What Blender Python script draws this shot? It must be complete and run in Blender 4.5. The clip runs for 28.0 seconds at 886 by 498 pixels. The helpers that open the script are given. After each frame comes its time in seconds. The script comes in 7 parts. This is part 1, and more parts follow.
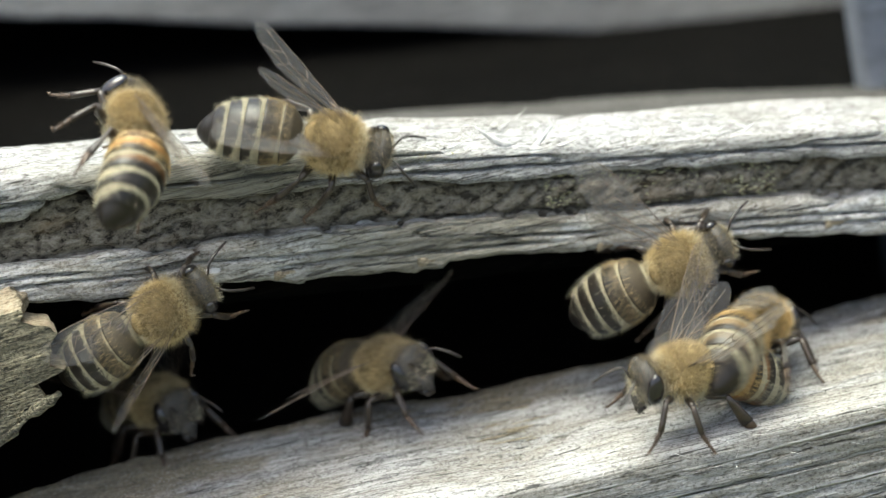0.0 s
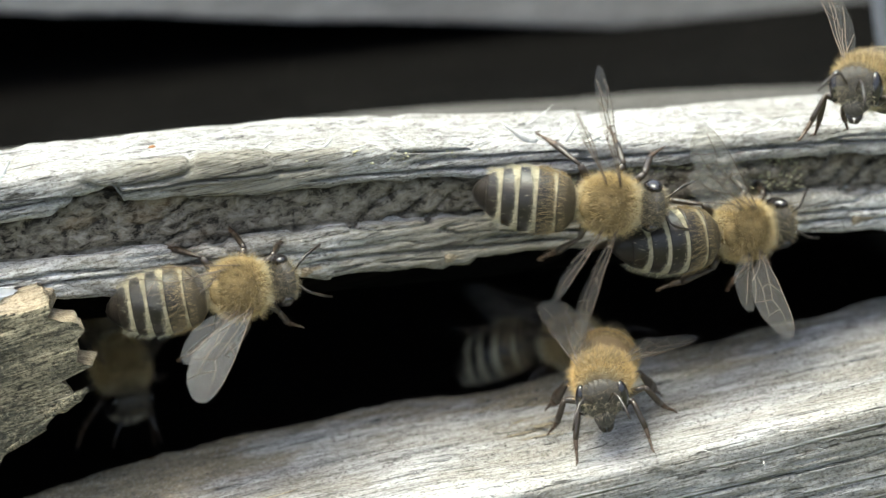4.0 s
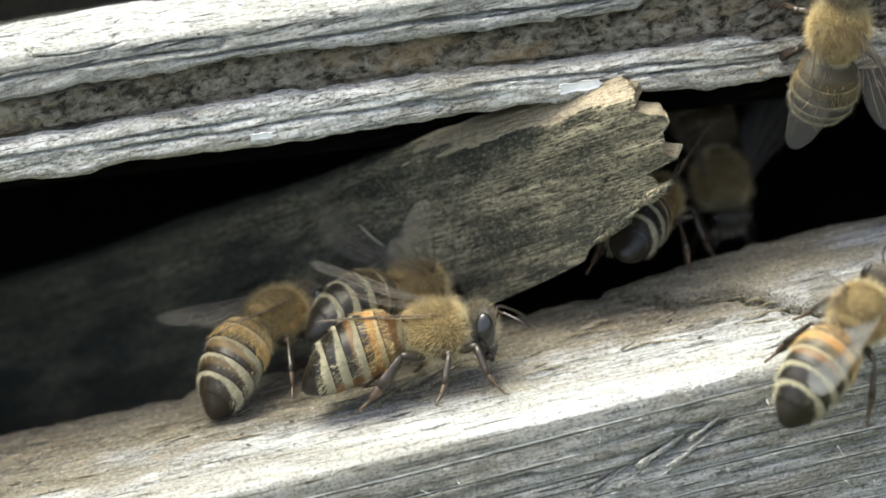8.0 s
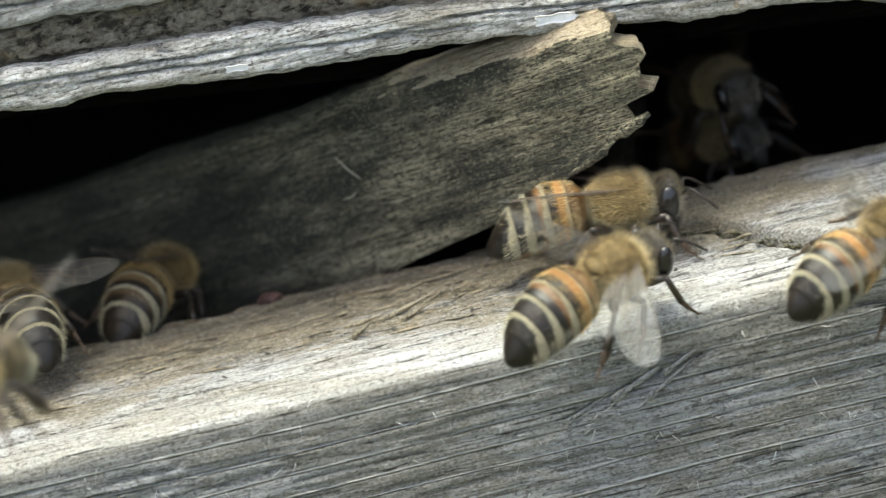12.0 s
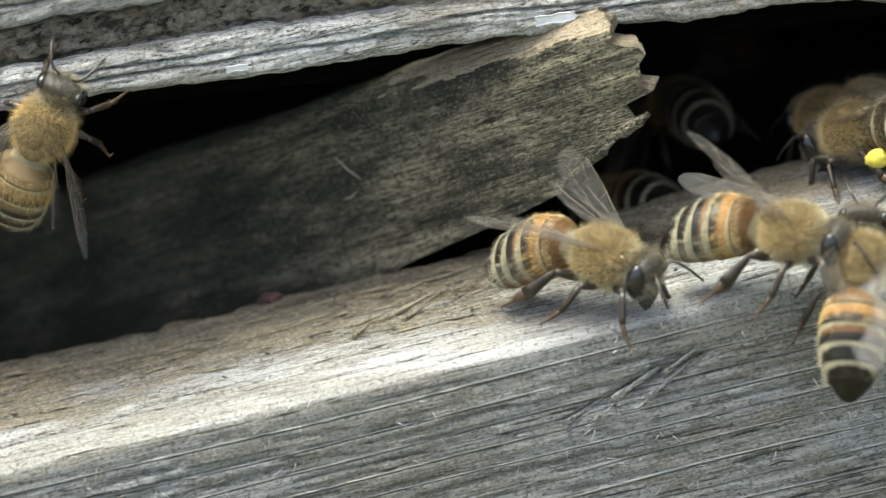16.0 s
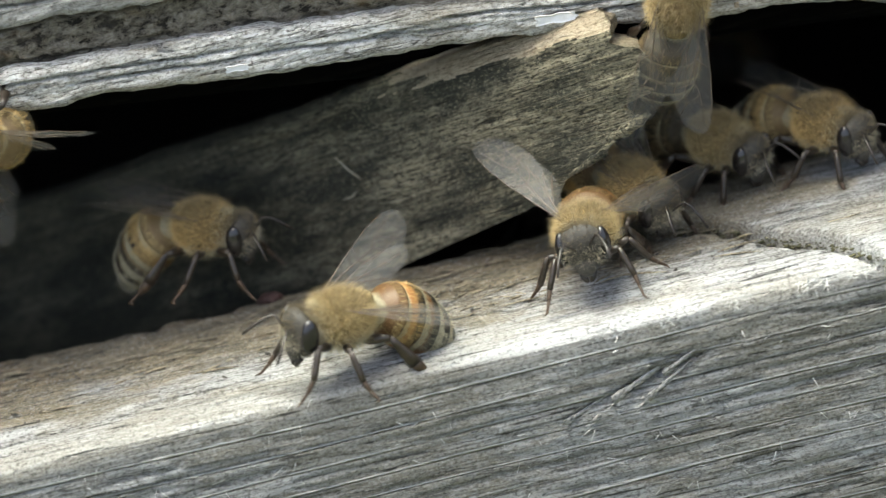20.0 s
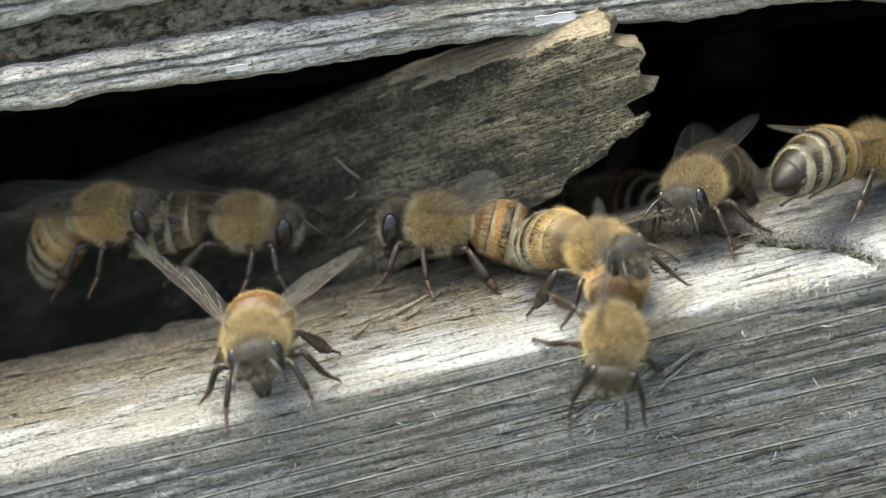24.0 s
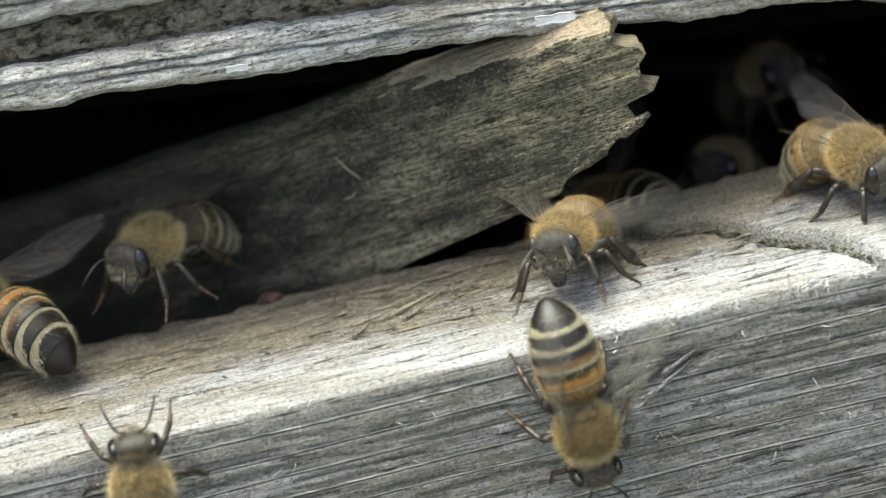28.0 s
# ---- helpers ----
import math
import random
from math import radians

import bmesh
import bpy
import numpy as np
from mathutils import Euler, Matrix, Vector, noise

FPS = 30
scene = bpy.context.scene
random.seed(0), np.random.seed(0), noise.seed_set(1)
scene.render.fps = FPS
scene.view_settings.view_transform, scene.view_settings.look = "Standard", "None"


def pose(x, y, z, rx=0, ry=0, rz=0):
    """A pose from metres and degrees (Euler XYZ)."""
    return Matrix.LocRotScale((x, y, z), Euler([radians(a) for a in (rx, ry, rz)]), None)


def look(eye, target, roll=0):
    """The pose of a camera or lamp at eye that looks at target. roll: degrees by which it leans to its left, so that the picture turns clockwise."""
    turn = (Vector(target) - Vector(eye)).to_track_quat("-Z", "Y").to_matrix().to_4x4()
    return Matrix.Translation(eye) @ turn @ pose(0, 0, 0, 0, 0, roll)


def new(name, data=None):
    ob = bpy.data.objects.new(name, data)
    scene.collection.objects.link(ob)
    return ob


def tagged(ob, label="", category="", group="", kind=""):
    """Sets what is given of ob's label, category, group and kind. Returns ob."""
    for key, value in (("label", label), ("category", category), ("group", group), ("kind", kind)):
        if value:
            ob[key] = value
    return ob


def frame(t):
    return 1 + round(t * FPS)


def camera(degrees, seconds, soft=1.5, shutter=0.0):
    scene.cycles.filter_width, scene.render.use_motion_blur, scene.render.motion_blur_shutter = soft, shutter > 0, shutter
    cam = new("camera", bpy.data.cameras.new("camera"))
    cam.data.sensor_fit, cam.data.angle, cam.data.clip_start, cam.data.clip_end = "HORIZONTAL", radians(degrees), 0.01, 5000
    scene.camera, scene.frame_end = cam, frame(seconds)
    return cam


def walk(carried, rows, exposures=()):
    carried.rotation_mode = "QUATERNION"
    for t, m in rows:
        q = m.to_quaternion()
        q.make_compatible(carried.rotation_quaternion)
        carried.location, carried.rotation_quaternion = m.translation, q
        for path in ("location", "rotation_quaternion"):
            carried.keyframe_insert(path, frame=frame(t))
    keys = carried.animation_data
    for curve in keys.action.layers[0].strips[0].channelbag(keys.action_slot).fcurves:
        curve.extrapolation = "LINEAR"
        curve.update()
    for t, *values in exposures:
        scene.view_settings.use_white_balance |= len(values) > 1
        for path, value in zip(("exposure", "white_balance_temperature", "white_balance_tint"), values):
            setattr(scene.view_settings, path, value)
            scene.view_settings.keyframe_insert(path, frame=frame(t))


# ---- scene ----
cam = camera(10, 28.0, soft=1.35, shutter=0.35)
EYE_AT = (0.00000, -0.26860, 0.11575)
walk(cam, [
    (0, pose(*EYE_AT, 69.428, 9.699, -11.291)), (1, pose(*EYE_AT, 69.421, 9.696, -11.297)), (2, pose(*EYE_AT, 69.428, 9.699, -11.291)),
    (2.5, pose(*EYE_AT, 69.431, 9.722, -11.238)), (4.5, pose(*EYE_AT, 69.448, 9.948, -10.716)), (5, pose(*EYE_AT, 69.799, 10.802, -8.716)),
    (5.5, pose(*EYE_AT, 69.870, 11.175, -7.827)), (6, pose(*EYE_AT, 69.778, 11.230, -7.695)), (6.5, pose(*EYE_AT, 69.872, 11.540, -6.952)),
    (7, pose(*EYE_AT, 69.537, 11.932, -6.002)), (7.5, pose(*EYE_AT, 68.830, 12.209, -5.323)), (8, pose(*EYE_AT, 68.277, 12.421, -4.801)),
    (8.5, pose(*EYE_AT, 67.827, 12.428, -4.782)), (9, pose(*EYE_AT, 67.568, 12.436, -4.764)), (9.5, pose(*EYE_AT, 67.314, 12.414, -4.819)),
    (10, pose(*EYE_AT, 67.460, 12.316, -5.061)), (10.5, pose(*EYE_AT, 67.454, 12.316, -5.061)), (28, pose(*EYE_AT, 67.454, 12.316, -5.061)),
], exposures=[(0, 1.90, 6700, 1), (2.5, 1.90, 6700, 1), (5, 2.06, 6700, 1), (7, 2.1, 6720, 1), (9, 1.95, 6720, 1), (12, 1.88, 6720, 1), (28, 1.88, 6720, 1)])
cam.data.dof.use_dof, cam.data.dof.focus_distance, cam.data.dof.aperture_fstop = True, 0.2975, 30.0
MM = 0.001

# ---- world and light ----
world = bpy.data.worlds.new("sky")
scene.world = world
world.use_nodes = True
sky = world.node_tree.nodes.new("ShaderNodeTexSky")
sky.sky_type, sky.sun_disc = "NISHITA", False
sky.sun_elevation, sky.sun_rotation = radians(82), radians(-80)
sky.air_density, sky.dust_density, sky.ozone_density = 0.7, 6.0, 0.2
background = world.node_tree.nodes["Background"]
background.inputs["Strength"].default_value = 0.15
world.node_tree.links.new(sky.outputs["Color"], background.inputs["Color"])
sun_data = bpy.data.lights.new("sun", "SUN")
sun_data.energy, sun_data.angle, sun_data.color = 1.4, radians(45), (0.84, 1.0, 0.975)
sun = new("sun", sun_data)
sun.matrix_world = look((-0.05, 0.105, 0.60), (0, 0, 0))


# ---- materials ----
class Shader:
    """A node material with a principled surface."""

    def __init__(self, name, color, rough=0.6, metal=0.0, spec=0.5):
        self.mat = bpy.data.materials.new(name)
        self.mat.use_nodes = True
        self.tree = self.mat.node_tree
        self.bsdf = self.tree.nodes["Principled BSDF"]
        self.bsdf.inputs["Base Color"].default_value = (*color, 1)
        self.bsdf.inputs["Roughness"].default_value = rough
        self.bsdf.inputs["Metallic"].default_value = metal
        self.bsdf.inputs["Specular IOR Level"].default_value = spec

    def node(self, kind, **values):
        n = self.tree.nodes.new(kind)
        for key, value in values.items():
            n.inputs[key].default_value = value
        return n

    def link(self, a, b):
        self.tree.links.new(a, b)

    def coords(self, scale, kind="Object"):
        tc = self.tree.nodes.new("ShaderNodeTexCoord")
        mp = self.node("ShaderNodeMapping", Scale=[1000 * s for s in scale])
        self.link(tc.outputs[kind], mp.inputs["Vector"])
        return mp.outputs["Vector"]

    def noise(self, scale, detail=4.0, rough=0.6, distort=0.0):
        n = self.node("ShaderNodeTexNoise", Scale=1.0, Detail=detail, Roughness=rough, Distortion=distort)
        self.link(self.coords(scale), n.inputs["Vector"])
        return n.outputs["Fac"]

    def ramp(self, fac, stops):
        r = self.tree.nodes.new("ShaderNodeValToRGB")
        el = r.color_ramp.elements
        while len(el) < len(stops):
            el.new(0.5)
        for e, (pos, col) in zip(el, stops):
            e.position, e.color = pos, (*col, 1)
        self.link(fac, r.inputs["Fac"])
        return r.outputs["Color"]

    def mix(self, fac, a, b, blend="MIX"):
        m = self.tree.nodes.new("ShaderNodeMix")
        m.data_type, m.blend_type = "RGBA", blend
        for socket, value in ((m.inputs[0], fac), (m.inputs[6], a), (m.inputs[7], b)):
            if isinstance(value, (int, float)):
                socket.default_value = value
            elif isinstance(value, tuple):
                socket.default_value = (*value, 1)
            else:
                self.link(value, socket)
        return m.outputs[2]

    def math(self, op, a, b=0.0):
        m = self.tree.nodes.new("ShaderNodeMath")
        m.operation = op
        for socket, value in zip(m.inputs, (a, b)):
            if isinstance(value, (int, float)):
                socket.default_value = value
            else:
                self.link(value, socket)
        return m.outputs[0]

    def color(self, out):
        self.link(out, self.bsdf.inputs["Base Color"])
        return self

    def rough(self, out):
        self.link(out, self.bsdf.inputs["Roughness"])
        return self

    def bump(self, height, strength, mm):
        b = self.node("ShaderNodeBump", Strength=strength, Distance=mm * MM)
        self.link(height, b.inputs["Height"])
        self.link(b.outputs["Normal"], self.bsdf.inputs["Normal"])
        return self


def weathered_wood(name, light, mid, dark, stain, stain_amount=0.5, rough=0.8, grain=1.0, crack=0.6, rings=0.0, flaky=0.0, brown=None, dash=0.0, soft=0.0, end_shade=None, tan=None):
    """Grey sun-bleached wood with the grain along x: straight fibres, splits, pits, growth lines, flakes, stains and
    painted light and shade.
    """
    s = Shader(name, mid, rough, spec=0.25 if rough < 0.95 else 0.02)
    fibre = s.noise((0.022, 2.3 * grain, 2.3 * grain), 6, 0.62)
    fine = s.noise((0.16, 8.5 * grain, 8.5 * grain), 4, 0.7)
    grit = s.noise((4.0, 6.0, 6.0), 4, 0.75)
    blotch = s.noise((0.09, 0.24, 0.24), 6, 0.65, 0.3)
    flake = s.noise((0.8, 2.4, 2.4), 6, 0.72, 0.4)
    base = s.ramp(fibre, [(0.36, tuple(a + (b - a) * soft for a, b in zip(dark, mid))), (0.48, mid), (0.62, tuple(a + (b - a) * soft for a, b in zip(light, mid)))])
    base = s.mix(s.ramp(fine, [(0.46, (0, 0, 0)), (0.58, (0.85 - 0.4 * soft,) * 3)]), base, light)
    base = s.mix(s.ramp(fine, [(0.33, (0.7 - 0.4 * soft,) * 3), (0.43, (0, 0, 0))]), base, dark)
    base = s.mix(s.ramp(flake, [(0.36, (0.6, 0.6, 0.6)), (0.47, (0, 0, 0))]), base, dark)
    height = s.math("ADD", s.math("MULTIPLY", fibre, 0.35), s.math("MULTIPLY", fine, 0.55))
    height = s.math("ADD", height, s.math("MULTIPLY", flake, 0.4))
    height = s.math("ADD", height, s.math("MULTIPLY", grit, 0.45))
    if dash:
        # short broken strokes of the grain
        stroke = s.noise((1.5, 8.0, 8.0), 3, 0.6, 0.2)
        base = s.mix(s.ramp(stroke, [(0.36, (dash,) * 3), (0.47, (0, 0, 0))]), base, tuple(c * 0.3 for c in dark))
        base = s.mix(s.ramp(stroke, [(0.56, (0, 0, 0)), (0.68, (dash,) * 3)]), base, light)
        height = s.math("ADD", height, stroke)
    if flaky:
        # small chips of the skin
        chips = s.noise((1.1, 3.6, 3.6), 6, 0.78, 0.4)
        tone = s.ramp(chips, [(0.38, tuple(c * 0.35 for c in dark)), (0.44, tuple(c * 0.8 for c in mid)), (0.52, light), (0.58, tuple(min(0.9, c * 1.4) for c in light))])
        base = s.mix(flaky, base, tone)
        height = s.math("ADD", height, s.math("MULTIPLY", chips, 1.2 * flaky))
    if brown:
        # unbleached brown wood behind the worn edge, the beam's shade put into its colour
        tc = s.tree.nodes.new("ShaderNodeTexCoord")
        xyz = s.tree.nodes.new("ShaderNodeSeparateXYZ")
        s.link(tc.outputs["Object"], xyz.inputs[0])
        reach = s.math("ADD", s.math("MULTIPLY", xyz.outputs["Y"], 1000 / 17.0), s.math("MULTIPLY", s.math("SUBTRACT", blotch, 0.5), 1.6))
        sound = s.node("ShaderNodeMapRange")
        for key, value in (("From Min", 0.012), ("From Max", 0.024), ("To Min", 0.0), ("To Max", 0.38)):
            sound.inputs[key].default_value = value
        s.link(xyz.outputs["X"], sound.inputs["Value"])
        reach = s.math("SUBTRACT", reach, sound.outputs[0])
        # nose painted paler: the bright light along the worn edge is in the colour
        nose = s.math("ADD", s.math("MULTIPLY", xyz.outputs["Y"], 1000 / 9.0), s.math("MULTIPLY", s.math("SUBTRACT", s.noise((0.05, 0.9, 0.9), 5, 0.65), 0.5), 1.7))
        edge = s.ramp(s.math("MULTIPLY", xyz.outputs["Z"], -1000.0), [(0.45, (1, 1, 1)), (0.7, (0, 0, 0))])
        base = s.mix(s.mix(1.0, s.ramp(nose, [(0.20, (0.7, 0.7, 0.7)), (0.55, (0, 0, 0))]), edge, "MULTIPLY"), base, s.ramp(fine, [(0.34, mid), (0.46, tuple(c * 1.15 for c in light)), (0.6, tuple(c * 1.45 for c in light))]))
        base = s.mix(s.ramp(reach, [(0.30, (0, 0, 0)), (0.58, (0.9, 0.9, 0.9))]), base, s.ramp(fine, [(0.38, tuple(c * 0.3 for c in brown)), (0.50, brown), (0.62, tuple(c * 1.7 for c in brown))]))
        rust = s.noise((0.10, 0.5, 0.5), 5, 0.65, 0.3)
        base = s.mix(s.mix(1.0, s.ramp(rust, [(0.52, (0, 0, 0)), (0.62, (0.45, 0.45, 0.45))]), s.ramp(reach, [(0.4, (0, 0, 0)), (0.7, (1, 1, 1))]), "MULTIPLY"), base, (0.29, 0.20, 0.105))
    base = s.mix(s.ramp(blotch, [(0.43, (0, 0, 0)), (0.57, (stain_amount,) * 3)]), base, stain)
    base = s.mix(s.ramp(grit, [(0.52, (0, 0, 0)), (0.63, (0.8, 0.8, 0.8))]), base, dark)
    base = s.mix(s.ramp(grit, [(0.36, (0.5, 0.5, 0.5)), (0.46, (0, 0, 0))]), base, light)
    if end_shade:
        # shade over the inner end, darkened into the colour with a ragged edge
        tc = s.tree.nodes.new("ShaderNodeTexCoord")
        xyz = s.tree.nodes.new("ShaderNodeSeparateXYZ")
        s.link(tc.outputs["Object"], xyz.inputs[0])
        end_fade = s.math("ADD", s.math("MULTIPLY", xyz.outputs["X"], -1000 / 60.0), s.math("MULTIPLY", s.math("SUBTRACT", s.noise((0.06, 0.35, 0.35), 6, 0.7), 0.5), 1.7))
        base = s.mix(s.ramp(end_fade, [(0.26, (0, 0, 0)), (0.52, (0.7, 0.7, 0.7))]), base, end_shade)
    if rings:
        # growth lines: a thin pale ridge with a dark furrow below it
        tc = s.tree.nodes.new("ShaderNodeTexCoord")
        xyz = s.tree.nodes.new("ShaderNodeSeparateXYZ")
        s.link(tc.outputs["Object"], xyz.inputs[0])
        w = s.math("ADD", s.math("MULTIPLY", xyz.outputs["Z"], 700.0), s.math("MULTIPLY", xyz.outputs["Y"], 150.0))
        w = s.math("ADD", w, s.math("MULTIPLY", s.noise((0.016, 0.16, 0.16), 3, 0.55), 1.7))
        w = s.math("FRACT", s.math("ADD", w, 50.0))
        worn = s.ramp(s.noise((0.10, 1.1, 1.1), 4, 0.6), [(0.36, (0.12, 0.12, 0.12)), (0.56, (1, 1, 1))])
        pale = s.mix(1.0, s.ramp(w, [(0.015, (rings,) * 3), (0.05, (0, 0, 0)), (0.94, (0, 0, 0)), (0.975, (rings,) * 3)]), worn, "MULTIPLY")
        furrow = s.mix(1.0, s.ramp(w, [(0.84, (0, 0, 0)), (0.915, (rings,) * 3), (0.945, (0, 0, 0))]), worn, "MULTIPLY")
        face = s.ramp(s.math("MULTIPLY", xyz.outputs["Z"], -1000.0), [(0.35, (0, 0, 0)), (0.95, (1, 1, 1))])
        pale, furrow = s.mix(1.0, pale, face, "MULTIPLY"), s.mix(1.0, furrow, face, "MULTIPLY")
        base = s.mix(pale, base, tuple(min(1, c * 1.4) for c in light))
        base = s.mix(s.mix(1.0, furrow, (0.55, 0.55, 0.55), "MULTIPLY"), base, tuple(c * 0.4 for c in dark))
        height = s.math("ADD", height, s.math("SUBTRACT", s.math("MULTIPLY", pale, 0.9), s.math("MULTIPLY", furrow, 0.9)))
    if tan:
        # a patch stained tan and olive where a flake has come away
        tc = s.tree.nodes.new("ShaderNodeTexCoord")
        xyz = s.tree.nodes.new("ShaderNodeSeparateXYZ")
        s.link(tc.outputs["Object"], xyz.inputs[0])
        along = s.math("SUBTRACT", 1.0, s.math("ABSOLUTE", s.math("DIVIDE", s.math("SUBTRACT", xyz.outputs["X"], tan[0] * MM), tan[1] * MM)))
        face = s.ramp(s.math("MULTIPLY", s.math("SUBTRACT", xyz.outputs["Y"], 0.0115), 400.0), [(0.35, (1, 1, 1)), (0.7, (0, 0, 0))])
        cover = s.ramp(s.math("ADD", along, s.math("MULTIPLY", s.math("SUBTRACT", s.noise((0.12, 0.6, 0.6), 5, 0.65), 0.5), 1.6)), [(0.25, (0, 0, 0)), (0.75, (0.8, 0.8, 0.8))])
        base = s.mix(s.mix(1.0, cover, face, "MULTIPLY"), base, s.ramp(fine, [(0.36, (0.085, 0.074, 0.054)), (0.5, (0.21, 0.193, 0.15)), (0.64, (0.31, 0.292, 0.235))]))
    split = s.ramp(s.noise((0.035, 1.5 * grain, 1.5 * grain), 3, 0.5, 0.05), [(0.490, (0, 0, 0)), (0.5, (crack,) * 3), (0.510, (0, 0, 0))])
    base = s.mix(split, base, (0.03, 0.026, 0.022))
    nick = s.ramp(s.noise((0.22, 4.2 * grain, 4.2 * grain), 3, 0.5, 0.1), [(0.30, (0.85, 0.85, 0.85)), (0.37, (0, 0, 0))])
    base = s.mix(nick, base, tuple(c * 0.35 for c in dark))
    s.color(base)
    height = s.math("SUBTRACT", height, s.math("MULTIPLY", s.math("ADD", split, nick), 0.6))
    s.bump(height, 1.0, 0.30)
    return s.mat


def core_wood():
    """The rotten core of plywood: dark end grain broken into small cells, with rusty and olive patches."""
    s = Shader("core_wood", (0.16, 0.14, 0.115), 0.9, spec=0.2)
    cells = s.noise((1.1, 1.8, 1.8), 6, 0.74, 0.4)
    clump = s.noise((0.55, 0.9, 0.9), 4, 0.6)
    patch = s.noise((0.13, 0.3, 0.3), 4, 0.6)
    moss = s.noise((0.07, 0.12, 0.12), 3, 0.5)
    base = s.ramp(cells, [(0.41, (0.016, 0.014, 0.011)), (0.46, (0.115, 0.10, 0.08)), (0.54, (0.185, 0.165, 0.135)), (0.64, (0.29, 0.265, 0.225))])
    base = s.mix(s.ramp(clump, [(0.34, (0.8, 0.8, 0.8)), (0.46, (0, 0, 0))]), base, (0.04, 0.035, 0.03))
    base = s.mix(s.ramp(patch, [(0.53, (0, 0, 0)), (0.66, (0.55, 0.55, 0.55))]), base, (0.30, 0.21, 0.12))
    base = s.mix(s.ramp(moss, [(0.56, (0, 0, 0)), (0.66, (0.5, 0.5, 0.5))]), base, (0.38, 0.36, 0.22))
    # sounder, paler wood towards one end
    tc = s.tree.nodes.new("ShaderNodeTexCoord")
    xyz = s.tree.nodes.new("ShaderNodeSeparateXYZ")
    s.link(tc.outputs["Object"], xyz.inputs[0])
    sound = s.math("ADD", s.math("MULTIPLY", xyz.outputs["X"], 25.0), s.math("SUBTRACT", patch, 0.5))
    base = s.mix(s.ramp(sound, [(0.5, (0, 0, 0)), (0.8, (0.6, 0.6, 0.6))]), base, s.ramp(cells, [(0.40, (0.05, 0.043, 0.033)), (0.5, (0.20, 0.178, 0.142)), (0.64, (0.32, 0.29, 0.24))]))
    s.color(base)
    return s.bump(s.math("ADD", cells, s.math("MULTIPLY", clump, 0.8)), 1.0, 0.45).mat


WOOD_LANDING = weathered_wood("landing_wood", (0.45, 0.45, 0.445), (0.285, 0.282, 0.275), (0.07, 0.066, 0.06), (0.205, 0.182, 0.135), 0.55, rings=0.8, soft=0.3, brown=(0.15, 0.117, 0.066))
WOOD_BEAM = weathered_wood("beam_wood", (0.74, 0.73, 0.70), (0.53, 0.52, 0.485), (0.16, 0.145, 0.12), (0.30, 0.265, 0.19), 0.6, flaky=0.75, crack=0.95, tan=(38.0, 16.0))
WOOD_PLY_GREY = weathered_wood("grey_ply_wood", (0.47, 0.467, 0.46), (0.33, 0.326, 0.315), (0.13, 0.12, 0.105), (0.27, 0.26, 0.225), 0.5, flaky=0.55, crack=0.95, tan=(25.0, 13.0))
# the plank's last colour paints the beam's shade on its inner end
WOOD_PLANK = weathered_wood("plank_wood", (0.40, 0.36, 0.25), (0.19, 0.17, 0.117), (0.036, 0.033, 0.023), (0.028, 0.031, 0.025), 0.9, 0.9, 1.4, dash=0.92, end_shade=(0.026, 0.028, 0.022))
WOOD_CORE = core_wood()
WOOD_RAW = weathered_wood("broken_wood", (0.52, 0.44, 0.32), (0.40, 0.325, 0.22), (0.18, 0.14, 0.09), (0.32, 0.28, 0.21), 0.3, 0.85, 1.2, 0.2, dash=0.3)
# wood darkened so its colour carries the shade inside the hive
WOOD_HIVE_SHADE = weathered_wood("hive_shade_wood", (0.05, 0.041, 0.032), (0.03, 0.025, 0.02), (0.012, 0.010, 0.009), (0.018, 0.015, 0.012), 0.6, 0.85)
# near black: the shade of the slot behind the beam, put into the colour
WOOD_SLOT_SHADE = weathered_wood("slot_shade_wood", (0.005, 0.0047, 0.0043), (0.003, 0.0028, 0.0026), (0.0015, 0.0014, 0.0013), (0.002, 0.0019, 0.0018), 0.6, 0.95)
WOOD_POST = weathered_wood("post_wood", (0.24, 0.26, 0.295), (0.19, 0.21, 0.24), (0.12, 0.13, 0.15), (0.16, 0.175, 0.19), 0.3, crack=0.2)
WOOD_ROOF = weathered_wood("roof_wood", (0.26, 0.26, 0.255), (0.19, 0.19, 0.185), (0.09, 0.09, 0.09), (0.145, 0.14, 0.13), 0.4)


# darker than the roof wood: the ledge's shade is put into its colour
WOOD_LEDGE_SHADE = weathered_wood("ledge_shade_wood", (0.11, 0.106, 0.095), (0.07, 0.067, 0.06), (0.032, 0.03, 0.027), (0.055, 0.05, 0.042), 0.5)


def plain(name, color, rough=0.6, spec=0.5, vary=0.35, size=1.2, bump=0.0, tone=None):
    """A surface with a fine mottle."""
    s = Shader(name, color, rough, spec=spec)
    n = s.noise((size,) * 3, 4, 0.6)
    low = tuple(c * (1 - vary) for c in color)
    s.color(s.ramp(n, [(0.3, low), (0.7, tone or tuple(min(1, c * (1 + vary)) for c in color))]))
    if bump:
        s.bump(n, 0.6, bump)
    return s.mat


def hair_material(name, root, tip):
    s = Shader(name, root, 0.55, spec=0.4)
    isl = s.tree.nodes.new("ShaderNodeNewGeometry")
    s.color(s.ramp(isl.outputs["Random Per Island"], [(0.0, root), (1.0, tip)]))
    return s.mat


CUTICLE = plain("dark_cuticle", (0.020, 0.014, 0.010), 0.32, 0.5, 0.4, 4.0, 0.02)


